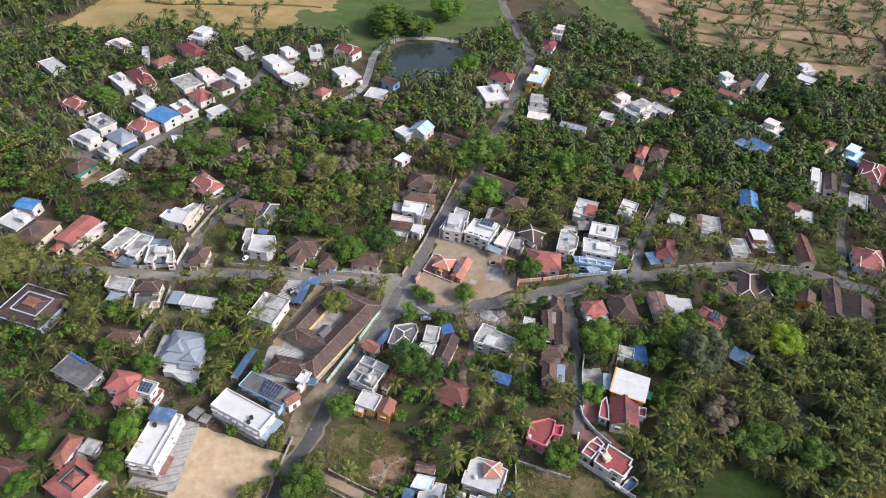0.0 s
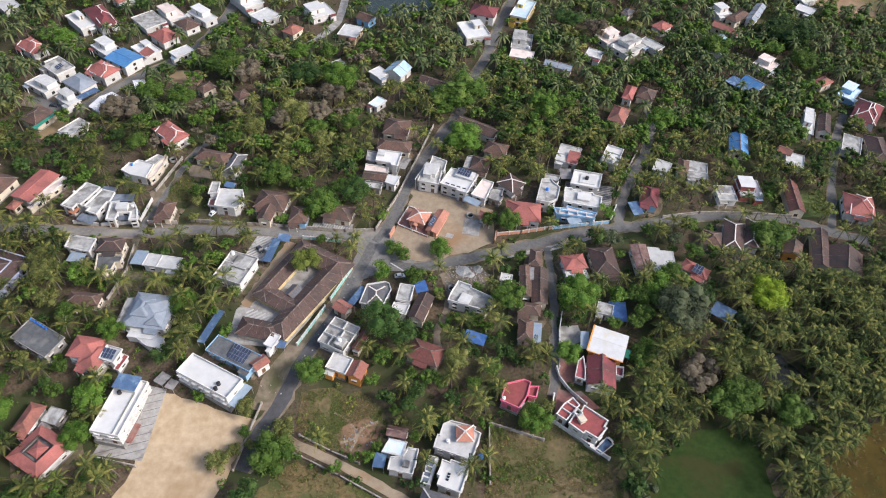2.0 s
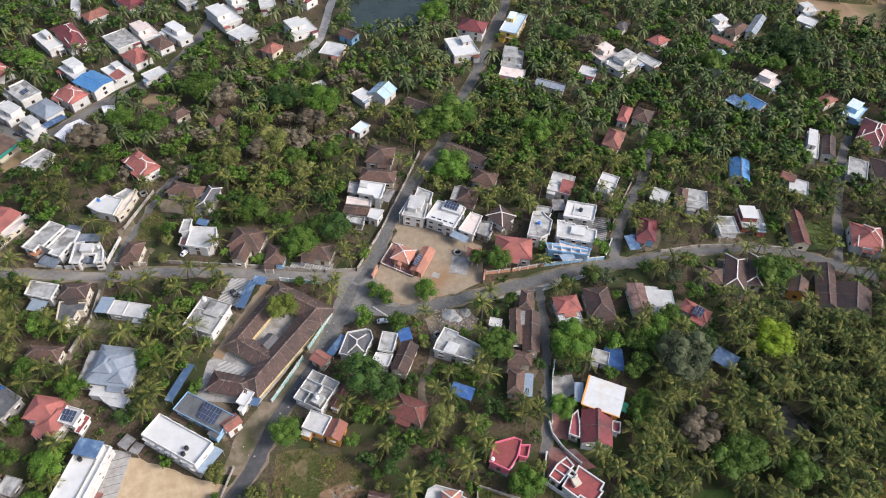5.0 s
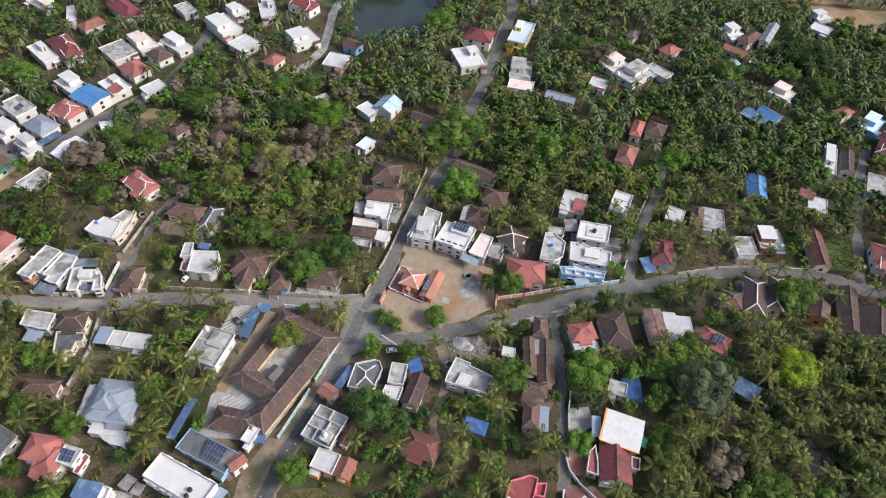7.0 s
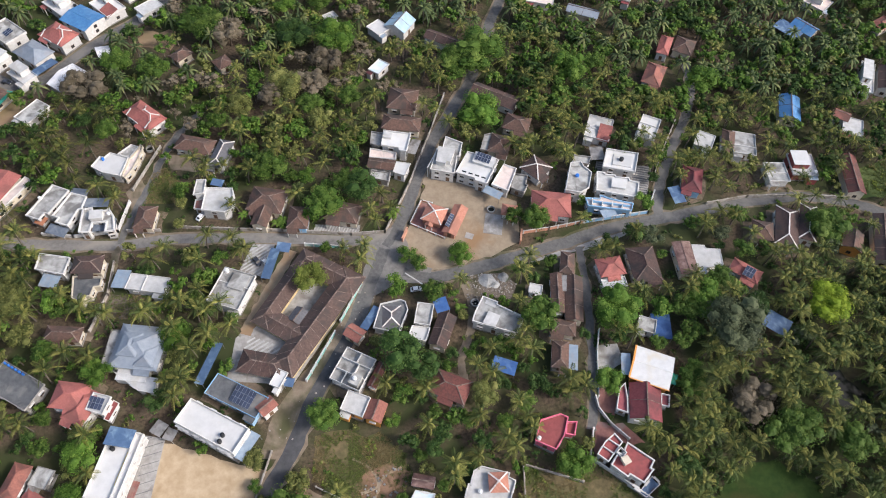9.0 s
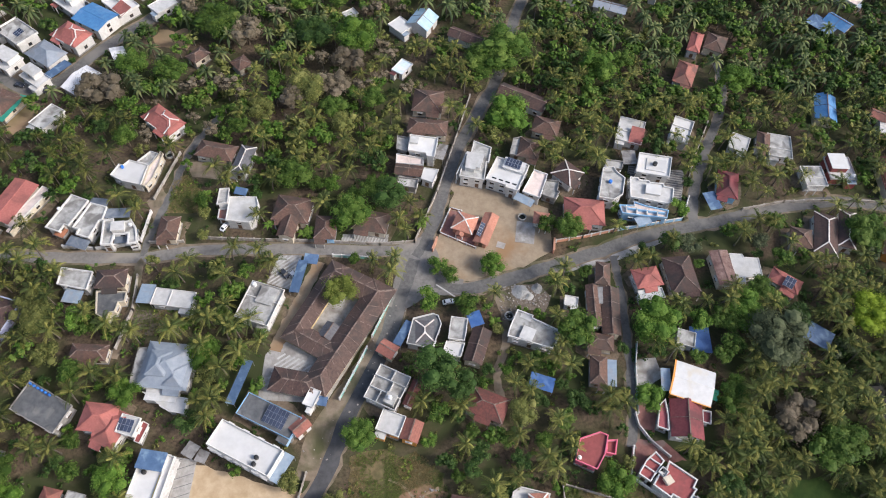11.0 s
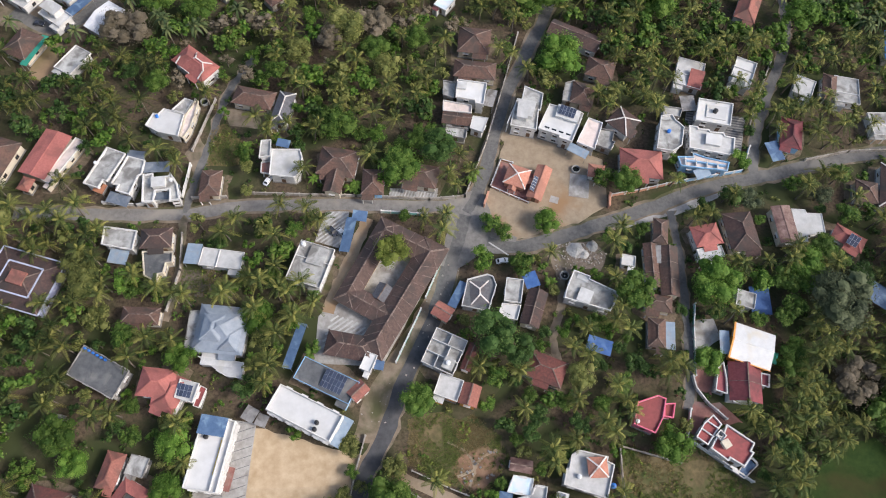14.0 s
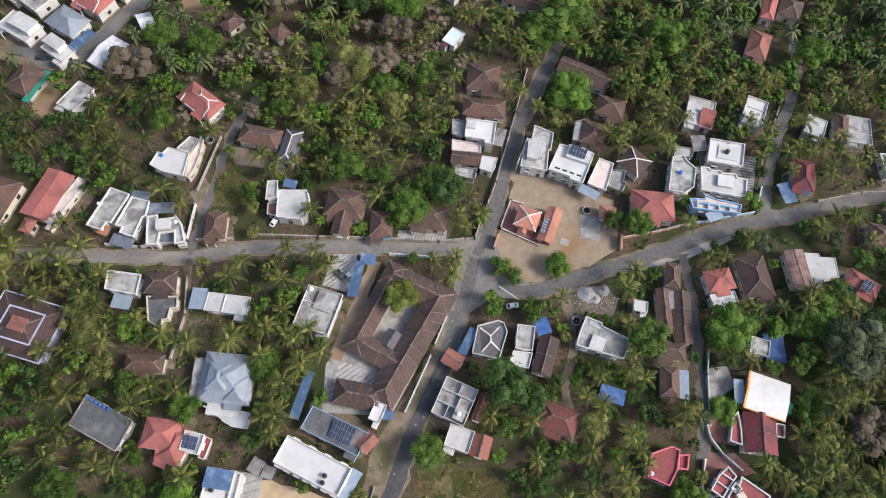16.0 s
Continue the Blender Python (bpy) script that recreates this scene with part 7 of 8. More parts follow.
mottled("terracotta_wall", (0.42, 0.2, 0.13), (0.52, 0.28, 0.19), 1.0, 0.8, 0.1)
pavilion()
px, py = spot(16.5, 5.4, -23, -1.3, -1.4)
solar_array(px, py, 3.05, -23 + 90, 5, 1, 24)
wall_line([(2.0, 5.7), (5.9, 15.1), (9.4, 13.8)], 0.7, 0.2, "terracotta_wall", "low terracotta wall round the community hall", "low_wall", 2.5)
wall_line([(2.0, 5.7), (13.0, -0.1)], 0.7, 0.2, "terracotta_wall", "low terracotta wall round the community hall", "low_wall", 2.5)
for x, y, turn in ((0.3, 0.8, 70), (37.4, -0.3, 80)):
    pier = thing("gate_wall", x, y, turn, "pink plastered gate wall of the sandy yard", "wall", kind="structure")
    part("wall_panel", boxes((-2.2, 2.2, -0.2, 0.2, 0, 2.2), bevel=0.04), "terracotta_wall", pier)
    part("coping", boxes((-2.35, 2.35, -0.3, 0.3, 2.2, 2.35)), "terracotta_wall", pier)


def well(x, y):
    body = thing("well", x, y, 0, "round concrete well with a dark mouth", "well")
    bm = bmesh.new()
    n = 16
    rings = [[bm.verts.new((r * math.cos(6.2832 * i / n), r * math.sin(6.2832 * i / n), z)) for i in range(n)] for r, z in ((1.35, 0), (1.35, 0.9), (1.1, 0.9), (1.1, 0.1))]
    for a, b in zip(rings, rings[1:]):
        for i in range(n):
            bm.faces.new((a[i], a[(i + 1) % n], b[(i + 1) % n], b[i]))
    part("ring_wall", bm, "top_concrete", body)
    part("water", tube(bmesh.new(), (0, 0, 0.05), (0, 0, 0.12), 1.1, 1.1, 16), "pond_water", body)


well(28.7, 11.1)
well(*WELLB[0])
well(*WELLC[0])
part("slab", boxes((-1.3, 1.3, -1.1, 1.1, 0, 0.12)), "paving", thing("concrete_slab", 21.0, 0.9, -20, "low concrete slab on the sand", "slab"))
part("slab", boxes((-3, 3, -4, 4, 0, 0.12)), "paving", thing("concrete_slab", 29.2, 5.5, -10, "grey concrete floor beside a well", "slab"))
hip(34.2, 8.9, 5.0, 4.6, -12, 3.0, roof="terracotta", wall="white", label="small orange tiled pump house under trees")


def car(x, y, rot, paint, label):
    """A small hatchback."""
    body = thing("car", x, y, rot, label, "car", "parked cars")
    bm = bmesh.new()
    shape = ((-1.8, 0.35, 0.62), (-1.75, 0.8, 0.76), (-1.45, 0.95, 0.78), (-0.9, 1.45, 0.62), (0.5, 1.5, 0.62), (1.0, 1.0, 0.76), (1.75, 0.82, 0.74), (1.85, 0.35, 0.62))
    left = [bm.verts.new((u, h, z)) for u, z, h in shape]
    right = [bm.verts.new((u, -h, z)) for u, z, h in shape]
    bm.faces.new(left)
    bm.faces.new(right[::-1])
    for i in range(len(shape)):
        j = (i + 1) % len(shape)
        bm.faces.new((left[i], right[i], right[j], left[j]))
    bmesh.ops.recalc_face_normals(bm, faces=bm.faces)
    bmesh.ops.bevel(bm, geom=list(bm.edges), offset=0.05, segments=1, affect="EDGES")
    part("body", bm, paint, body)
    for a, b, name in (((-1.42, 0.99), (-0.95, 1.4), "rear_window"), ((0.54, 1.45), (0.97, 1.05), "windscreen")):
        bm = bmesh.new()
        n = Vector((b[1] - a[1], 0, -(b[0] - a[0]))).normalized() * (0.03 if name == "rear_window" else 0.03)
        n = n if n.z > 0 else -n
        slab_faces(bm, [(a[0] + n.x, -0.55, a[1] + n.z), (b[0] + n.x, -0.52, b[1] + n.z), (b[0] + n.x, 0.52, b[1] + n.z), (a[0] + n.x, 0.55, a[1] + n.z)], 0.02)
        part(name, bm, "pane", body)
    for s in (-1, 1):
        part("side_window", boxes((-0.85, 0.5, s * 0.7 - 0.03, s * 0.7 + 0.03, 1.02, 1.36)), "pane", body)
        for u in (-1.15, 1.2):
            wheel = part("wheel", tube(bmesh.new(), (u, s * 0.6, 0.3), (u, s * 0.78, 0.3), 0.3, 0.3, 12), "rubber", body)
            part("rim", tube(bmesh.new(), (u, s * 0.77, 0.3), (u, s * 0.8, 0.3), 0.17, 0.16, 10), "alu", wheel)
        part("headlight", boxes((1.74, 1.84, s * 0.5 - 0.15, s * 0.5 + 0.15, 0.6, 0.74)), "plastic_white", body)


car(*CAR_J[0], 8, "car_white", "white hatchback parked at the junction")
car(-42.4, -8.9, -50, "car_white", "white hatchback parked in the paved court")
car(-45.1, -8.4, -50, "car_dark", "dark hatchback parked in the paved court")
car(-64.7, 8.8, 60, "car_white", "white hatchback parked beside a house")
car(-143.5, 69.7, -10, "car_dark", "dark blue car parked on the street")
car(-133.3, 67.6, 40, "car_dark", "dark car parked on the street")
strip("kerb", KERB, 0.4, 0.14, "stripe_light", "low pale concrete kerb at the junction", "kerb", 0.03, False)
block(*CAR_J[0], 7, 5, 8, 0.5)
patch("hall_court", [(2.4, 5.8), (6.0, 14.6), (13.0, 12.0), (14.6, 2.0), (12.8, 0.3)], 0.055, "paving_red", "dull red paved court round the community hall", "paving", ragged=0.1)
tank(-42.2, -13.9, 0.05, "black", 0.9, 1.6)

wall_line(G_WALL1, 1.6, 0.2, "teal", "white and sea-green school wall along the road", "school_wall", 2.4)
wall_line(G_WALL2, 1.6, 0.2, "teal", "white and sea-green school wall along the road", "school_wall", 2.4)
wall_line(G_WALL3, 1.5, 0.2, "teal", "white and sea-green school wall along the road", "school_wall", 2.4)
wall_line(W_A, 1.3)
wall_line(W_B, 1.4)
wall_line(W_C, 1.4, 0.25, "white", "white plastered garden wall")
wall_line(W_D, 1.2)
wall_line(W_E, 1.5, 0.2, "terracotta_wall", "orange-pink plastered garden wall")
wall_line(W_F, 1.5, 0.2, "blue", "blue-painted garden wall")
wall_line(W_G, 1.3)
wall_line(W_H, 1.6, 0.2, "white", "white plastered garden wall")
wall_line(W_I, 1.6, 0.25, "white", "white plastered garden wall")
wall_line(W_J, 1.2)
wall_line(W_K, 1.3)
wall_line(W_L, 1.3)
wall_line(W_M, 1.6, 0.15, "teal", "sea-green sheet fence along the lane")
wall_line(W_O, 1.3)
wall_line(W_P, 1.0)


def rubble(plot, many, seed, label, material="block_wall", small=0.12, large=0.5):
    """Broken bricks and lumps of concrete strewn over a lot."""
    rng = random.Random(seed)
    xs, ys = [q[0] for q in plot], [q[1] for q in plot]
    bm = bmesh.new()
    for k in range(many):
        x, y = rng.uniform(min(xs), max(xs)), rng.uniform(min(ys), max(ys))
        if inside(plot, x, y):
            s = rng.uniform(small, large)
            m = pose(x, y, s * 0.3, rng.uniform(-20, 20), rng.uniform(-20, 20), rng.uniform(0, 360)) @ Matrix.Diagonal((s, s * rng.uniform(0.5, 1), s * rng.uniform(0.4, 0.8), 1))
            bmesh.ops.create_cube(bm, size=1.0, matrix=m)
    tagged(new("rubble", finish("rubble", bm, material)), label, "rubble", kind="stuff")


def gravel_heap(x, y, r, h, seed, material, label):
    """A low heap of gravel or sand."""
    rng = random.Random(seed)
    body = thing("gravel_mound", x, y, 0, label, "gravel mound")
    bm = bmesh.new()
    n, last = 14, None
    for k in range(6):
        t = k / 5
        ring = [bm.verts.new((r * (1 - t) * rng.uniform(0.85, 1.15) * math.cos(6.2832 * i / n), r * (1 - t) * rng.uniform(0.85, 1.15) * math.sin(6.2832 * i / n), h * t ** 0.8 + (rng.uniform(-0.06, 0.06) if k else -0.02))) for i in range(n)]
        if last:
            for i in range(n):
                bm.faces.new((last[i], last[(i + 1) % n], ring[(i + 1) % n], ring[i]))
        last = ring
    bm.faces.new(last)
    part("mound", bm, material, body)


rubble(RUBBLE, 260, 1, "grey broken concrete and bricks on a lot")
rubble(DRYLOT, 220, 2, "broken bricks and dry litter on a bare lot", "rubble_soil")
rubble(REDLOT, 60, 3, "dark stones and litter on bare soil", "grey", 0.2, 0.7)
rubble(SANDS_A, 120, 4, "stones and building waste along the roadside")
for (x, y), r in zip(GRAVEL, (2.6, 1.8, 1.5)):
    gravel_heap(x, y, r, r * 0.4, int(r * 10), "top_concrete", "low heap of grey gravel on a lot")
wall_line(PATHW1, 0.8)
wall_line(PATHW2, 0.8)


# ---- plants ----
def frond(rng, out, length, rise, turn, segs, wide):
    """One feathered palm frond: an arched rib with leaflets hanging to both sides. Adds to out = (verts, faces)."""
    verts, faces = out
    c, s = math.cos(turn), math.sin(turn)
    rib = []
    for k in range(segs + 1):
        t = k / segs
        r = length * t * math.cos(rise) * (1 - 0.12 * t * t)
        z = length * (math.sin(rise) * t - (0.42 + 0.3 * math.cos(rise)) * t * t * 0.9)
        rib.append((r * c, r * s, z))
    base = len(verts)
    for k, (x, y, z) in enumerate(rib):
        h = 0.07 * (1 - k / segs) + 0.015
        verts += [(x - s * h, y + c * h, z + 0.02), (x + s * h, y - c * h, z + 0.02)]
    for k in range(segs):
        a = base + 2 * k
        faces.append((a, a + 1, a + 3, a + 2))
    for side in (-1, 1):
        for k in range(1, segs):
            t = k / segs
            p0 = rib[k]
            step = wide / 2
            span = (0.5 + 1.0 * math.sin(math.pi * min(1, 0.18 + 0.8 * t))) * length * 0.13 * rng.uniform(0.85, 1.15)
            sweep = 0.6 + 0.55 * t
            dx, dy = c * sweep - side * s, s * sweep + side * c
            q = math.hypot(dx, dy)
            dx, dy = dx / q, dy / q
            drop = span * rng.uniform(0.2, 0.55)
            b = len(verts)
            mx, my, mz = p0[0] + dx * span * 0.5, p0[1] + dy * span * 0.5, p0[2] - drop * 0.35
            verts += [(mx + c * step, my + s * step, mz), (p0[0] + dx * span, p0[1] + dy * span, p0[2] - drop), (mx - c * step, my - s * step, mz)]
            faces.append((base + 2 * k + (side < 0), b, b + 1, b + 2))


def palm_crown(seed, fronds, segs, wide):
    rng = random.Random(seed)
    out = ([], [])
    for k in range(fronds):
        t = k / fronds
        frond(rng, out, rng.uniform(4.5, 5.5) * (0.75 if t < 0.15 else 1), radians(74 - 92 * t + rng.uniform(-8, 8)), k * 2.39996 + rng.uniform(-0.2, 0.2), segs, wide)
    return out


def leaf_crown(seed, leaves, size, lobes, core=True):
    """Many leaves over a heap of lobes, for a crown of radius 1 that stands from z = -0.6 to 0.9."""
    rng = random.Random(seed)
    verts, faces = [], []
    heap = []
    for k in range(lobes):
        a, r = rng.uniform(0, 6.283), math.sqrt(rng.random()) * 0.68
        heap.append((r * math.cos(a), r * math.sin(a), rng.uniform(-0.3, 0.5) * (1 - r * 0.5), rng.uniform(0.26, 0.44)))
    for k in range(leaves):
        x, y, z, r = heap[k % lobes]
        u, a = rng.uniform(-0.45, 1.0), rng.uniform(0, 6.283)
        w = math.sqrt(1 - u * u)
        n = Vector((w * math.cos(a), w * math.sin(a), u))
        p = Vector((x, y, z)) + n * r * rng.uniform(0.82, 1.1)
        n = (n + Vector((rng.uniform(-0.6, 0.6), rng.uniform(-0.6, 0.6), rng.uniform(-0.1, 0.7)))).normalized()
        e = n.orthogonal().normalized()
        e.rotate(Matrix.Rotation(rng.uniform(0, 6.283), 3, n))
        g = n.cross(e)
        s = size * rng.uniform(0.6, 1.25)
        b = len(verts)
        tip = n * -0.25 * s
        verts += [tuple(p - e * s + tip), tuple(p - g * s * 0.55), tuple(p + e * s + tip), tuple(p + g * s * 0.55)]
        faces.append((b, b + 1, b + 2, b + 3))
    for x, y, z, r in heap if core else ():
        # a dark inner lobe that closes the crown
        b = len(verts)
        q = 0.68 * r
        for dz, rr in ((-0.8, 0.55), (0.0, 1.0), (0.75, 0.62)):
            for i in range(6):
                a = 1.0472 * i + 5 * dz
                k = q * rng.uniform(0.85, 1.1)
                verts.append((x + k * rr * math.cos(a), y + k * rr * math.sin(a), z + k * dz))
        verts.append((x, y, z + q))
        for i in range(6):
            j = (i + 1) % 6
            faces += [(b + i, b + j, b + 6 + j, b + 6 + i), (b + 6 + i, b + 6 + j, b + 12 + j, b + 12 + i), (b + 12 + i, b + 12 + j, b + 18)]
    return verts, faces


def blade_crown(seed, fronds):
    """A palm crown seen from afar: arched, folded blades with ragged edges."""
    rng = random.Random(seed)
    verts, faces = [], []
    segs = 6
    for f in range(fronds):
        t0 = f / fronds
        length, rise = rng.uniform(4.4, 5.6) * (0.7 if t0 < 0.15 else 1), radians(72 - 92 * t0 + rng.uniform(-9, 9))
        turn = f * 2.39996 + rng.uniform(-0.25, 0.25)
        c, s = math.cos(turn), math.sin(turn)
        b = len(verts)
        for k in range(segs + 1):
            t = k / segs
            r = length * t * math.cos(rise) * (1 - 0.12 * t * t)
            z = length * (math.sin(rise) * t - (0.42 + 0.3 * math.cos(rise)) * t * t * 0.9)
            h = (0.1 + 0.4 * math.sin(math.pi * min(1, 0.12 + 0.86 * t))) * rng.uniform(0.6, 1.25) * (k > 0) + 0.03
            d = h * rng.uniform(0.3, 0.65)
            back = h * 0.5
            verts += [(r * c - s * h + c * back, r * s + c * h + s * back, z - d), (r * c, r * s, z), (r * c + s * h + c * back, r * s - c * h + s * back, z - d)]
        for k in range(segs):
            q = b + 3 * k
            faces += [(q, q + 1, q + 4, q + 3), (q + 1, q + 2, q + 5, q + 4)]
    return verts, faces


def raw_mesh(name, data, material):
    mesh = bpy.data.meshes.new(name)
    mesh.from_pydata(data[0], [], data[1])
    mesh.materials.append(MATS[material])
    return mesh


def palm_trunk(seed, h):
    """A slender bent trunk; returns the mesh and where its top is."""
    rng = random.Random(seed)
    bx, by = rng.uniform(-1.2, 1.2), rng.uniform(-1.2, 1.2)
    bm = bmesh.new()
    n, last = 6, None
    for k in range(7):
        t = k / 6
        r = 0.24 - 0.1 * t + (0.1 if k == 0 else 0)
        ring = [bm.verts.new((bx * t * t + r * math.cos(6.2832 * i / n), by * t * t + r * math.sin(6.2832 * i / n), h * t)) for i in range(n)]
        if last:
            for i in range(n):
                bm.faces.new((last[i], last[(i + 1) % n], ring[(i + 1) % n], ring[i]))
        last = ring
    bm.faces.new(last)
    return finish("trunk", bm, "trunk_palm"), (bx, by, h)


CROWNS = [raw_mesh("crown", palm_crown(k, 14 + k % 4, 15, 0.24), "palm_leaf") for k in range(7)]
TRUNKS = [palm_trunk(k, (5.5, 6.5, 7.5, 8.0, 9.0, 7.0)[k]) for k in range(6)]


def palm(x, y, k, turn, size):
    """A coconut palm of its own."""
    body = thing("coconut_palm", x, y, turn, "coconut palm with a slender grey trunk and arching fronds", "palm tree", "coconut palms")
    mesh, top = TRUNKS[k % 6]
    shared_part("trunk", mesh, body, Matrix())
    shared_part("crown", CROWNS[k % 7], body, pose(*top, 0, 0, turn * 3) @ Matrix.Scale(size, 4))


TREE_MESHES = {}
WORDS = {"bright": "broad tree with a dense fresh green crown", "lime": "rounded tree with a bright yellow-green crown", "mid": "broad-leaved tree with a full green crown",
         "dark": "tall tree with a dark green crown", "greygreen": "large tree with a dull grey-green crown", "olive": "tree with a thin olive-green crown", "airy": "tree with an open, light yellow-green crown", "dry": "half-bare tree with brown dry foliage"}


def tree(x, y, r, h, kind="mid"):
    """A broad-leaved tree: trunk with limbs, and a crown of leaves; h is its height."""
    seed = int(x * 13 + y * 29)
    key = (kind, (r > 4) + (r > 6.8), seed % 3)
    if key not in TREE_MESHES:
        big = r > 4
        count, size = (4600, 0.033) if r > 6.8 else (2300, 0.047) if big else (700, 0.087)
        data = leaf_crown(seed % 3, 1900, 0.03, 24) if kind == "dry" else leaf_crown(seed % 3 + len(kind) * 7, count, size, 34 if r > 6.8 else 26 if big else 14)
        TREE_MESHES[key] = raw_mesh("crown", data, "leaf_" + kind)
    body = thing("tree", x, y, 0, WORDS[kind], "tree", "broad-leaved trees")
    bm = bmesh.new()
    lift = h - 0.62 * r
    tube(bm, (0, 0, 0), (0.1 * r * 0.3, 0.05 * r, lift * 0.7), 0.06 * r + 0.05, 0.04 * r + 0.03, 7)
    rng = random.Random(seed)
    for k in range(5):
        a = k * 1.257 + rng.uniform(-0.4, 0.4)
        tube(bm, (0.03 * r, 0.05 * r, lift * rng.uniform(0.5, 0.68)), (0.5 * r * math.cos(a), 0.5 * r * math.sin(a), lift + 0.15 * r), 0.03 * r + 0.02, 0.012 * r, 5)
    part("trunk", bm, "trunk_bark", body)
    flatness = 0.74 + 0.2 * rng.random()
    shared_part("crown", TREE_MESHES[key], body, pose(0, 0, lift, 0, 0, rng.uniform(0, 360)) @ Matrix.Diagonal((r * 1.12, r * 1.12, r * flatness, 1)))
    block(x, y, r * 1.4, r * 1.4, 0, 0)


def banana_mesh(seed):
    rng = random.Random(seed)
    verts, faces = [], []
    for k in range(9):
        a, n = k * 2.4 + rng.uniform(-0.3, 0.3), rng.uniform(1.6, 2.4)
        c, s = math.cos(a), math.sin(a)
        b = len(verts)
        for j in range(6):
            t = j / 5
            r, z = 0.1 + n * t * 0.85, 2.0 + n * (0.75 * t - 0.8 * t * t)
            w = 0.34 * math.sin(math.pi * (0.08 + 0.9 * t))
            verts += [(r * c - s * w, r * s + c * w, z - 0.08), (r * c, r * s, z), (r * c + s * w, r * s - c * w, z - 0.08)]
        for j in range(5):
            q = b + 3 * j
            faces += [(q, q + 1, q + 4, q + 3), (q + 1, q + 2, q + 5, q + 4)]
    return verts, faces


BANANAS = [raw_mesh("leaves", banana_mesh(k), "banana_leaf") for k in range(3)]
STEM = finish("stem", tube(bmesh.new(), (0, 0, 0), (0, 0, 2.1), 0.16, 0.1, 7), "leaf_olive")


def banana(x, y):
    """A banana plant."""
    if not free(x, y, 0.2):
        return
    body = thing("banana_plant", x, y, x * 50 % 360, "banana plant with broad pale green leaves", "banana plant", "banana plants")
    shared_part("stem", STEM, body, Matrix())
    shared_part("leaves", BANANAS[int(abs(x * 7)) % 3], body, Matrix.Scale(1.15, 4))


tree(62.4, -28.8, 7.7, 10.3, "bright")
tree(125.9, -28.6, 7.4, 11.3, "lime")
tree(95.5, -35.5, 9.0, 13.0, "greygreen")
tree(-29.6, 7.9, 3.3, 5.4, "bright")
tree(-2.6, -19.3, 3.8, 5.9, "bright")
tree(8.8, -21.4, 3.8, 6.0, "mid")
tree(1.0, -7.6, 3.5, 4.3, "mid")
tree(4.4, -10.9, 2.9, 4.3, "mid")
tree(17.4, -7.6, 4.1, 5.4, "bright")
tree(-27.8, -17.3, 5.2, 8.6, "airy")
tree(35.1, 6.2, 3.4, 6.5, "mid")
tree(42.4, 4.1, 4.6, 8.6, "mid")
tree(27.5, 51.5, 8.3, 9.7, "bright")
tree(-21.4, -59.3, 4.7, 8.2, "mid")
tree(-28.9, -84.6, 6.6, 8.6, "mid")
tree(-1.1, -42.7, 6.6, 11.9, "dark")
tree(5.3, -47.0, 4.6, 9.7, "dark")
tree(39.5, -30.9, 5.8, 9.7, "mid")
tree(83.4, -28.3, 4.4, 7.5, "mid")
tree(90.1, -24.1, 5.4, 9.0, "bright")
tree(43.7, -73.0, 5.4, 7.6, "bright")
tree(-65.9, 90.9, 6.6, 10.4, "dry")
tree(-25.9, 88.8, 9.0, 11.9, "bright")
tree(-41.0, 90.0, 7.4, 10.9, "dark")
tree(-76.6, 96.6, 9.0, 11.9, "mid")
tree(-23.2, 214.4, 15.4, 15.1, "mid")
tree(11.3, 235.5, 11.0, 14.0, "bright")
tree(-4.5, 209.5, 9.0, 11.9, "mid")
tree(-112.5, 63.6, 8.3, 9.7, "dry")
tree(95.5, -57.5, 7.0, 8.4, "dry")
tree(-33.3, 66.0, 7.0, 9.7, "dry")
tree(-43.1, 61.8, 7.0, 10.8, "olive")
tree(193.5, 141.0, 13.0, 13.0, "dark")
tree(21.4, 161.9, 8.3, 11.9, "bright")
tree(106.1, -64.7, 6.4, 9.5, "mid")
tree(119.0, -70.0, 5.8, 9, "mid")
tree(100.9, -67.0, 6.0, 9.0, "mid")
tree(57.0, -50.6, 4.4, 6.5, "bright")
tree(-64.0, -35.4, 5.1, 7.6, "bright")
tree(-83.4, -45.7, 4.5, 6.5, "bright")
tree(-114.2, -20.5, 5.4, 8.5, "olive")
tree(62.0, 72.7, 7.2, 11.0, "bright")
tree(28.7, 81.5, 10.2, 13.0, "mid")
tree(20.8, 76.3, 7.7, 10.8, "mid")
tree(-154.4, 115.5, 5.9, 8.5, "bright")
tree(-13.6, 15.9, 6.0, 10.8, "dark")
tree(-25.5, 10.2, 6.4, 9.7, "mid")
tree(-43.7, 25.3, 6.4, 9.7, "mid")
tree(-82.2, -79.9, 4.7, 7.7, "bright")
tree(-103.4, -85.9, 4.6, 7.7, "bright")
tree(-81.6, -68.9, 4.7, 8.7, "bright")
tree(136.6, 0.7, 7.0, 9.7, "mid")
tree(94.8, 138.8, 6.4, 10.8, "dry")
tree(152.4, 128.0, 7.7, 10.8, "mid")
tree(80.1, -51.8, 5.1, 6.5, "mid")
tree(-142.1, -4.9, 7.7, 9.7, "olive")
tree(-151.0, 3.6, 7.7, 9.7, "olive")
tree(72.5, 77.2, 4.5, 8.5, "mid")
tree(111.0, 66.5, 6.4, 10.3, "bright")
tree(82.2, 146.9, 7.5, 11.3, "dark")
tree(-46.2, 108.6, 5.1, 9.1, "bright")
tree(-33.0, 110.4, 4.6, 8.6, "mid")
tree(-53.6, 67.6, 3.7, 7.8, "bright")
tree(180.9, 127.0, 4.9, 8.9, "mid")
tree(191.2, 116.7, 6.8, 10.6, "mid")
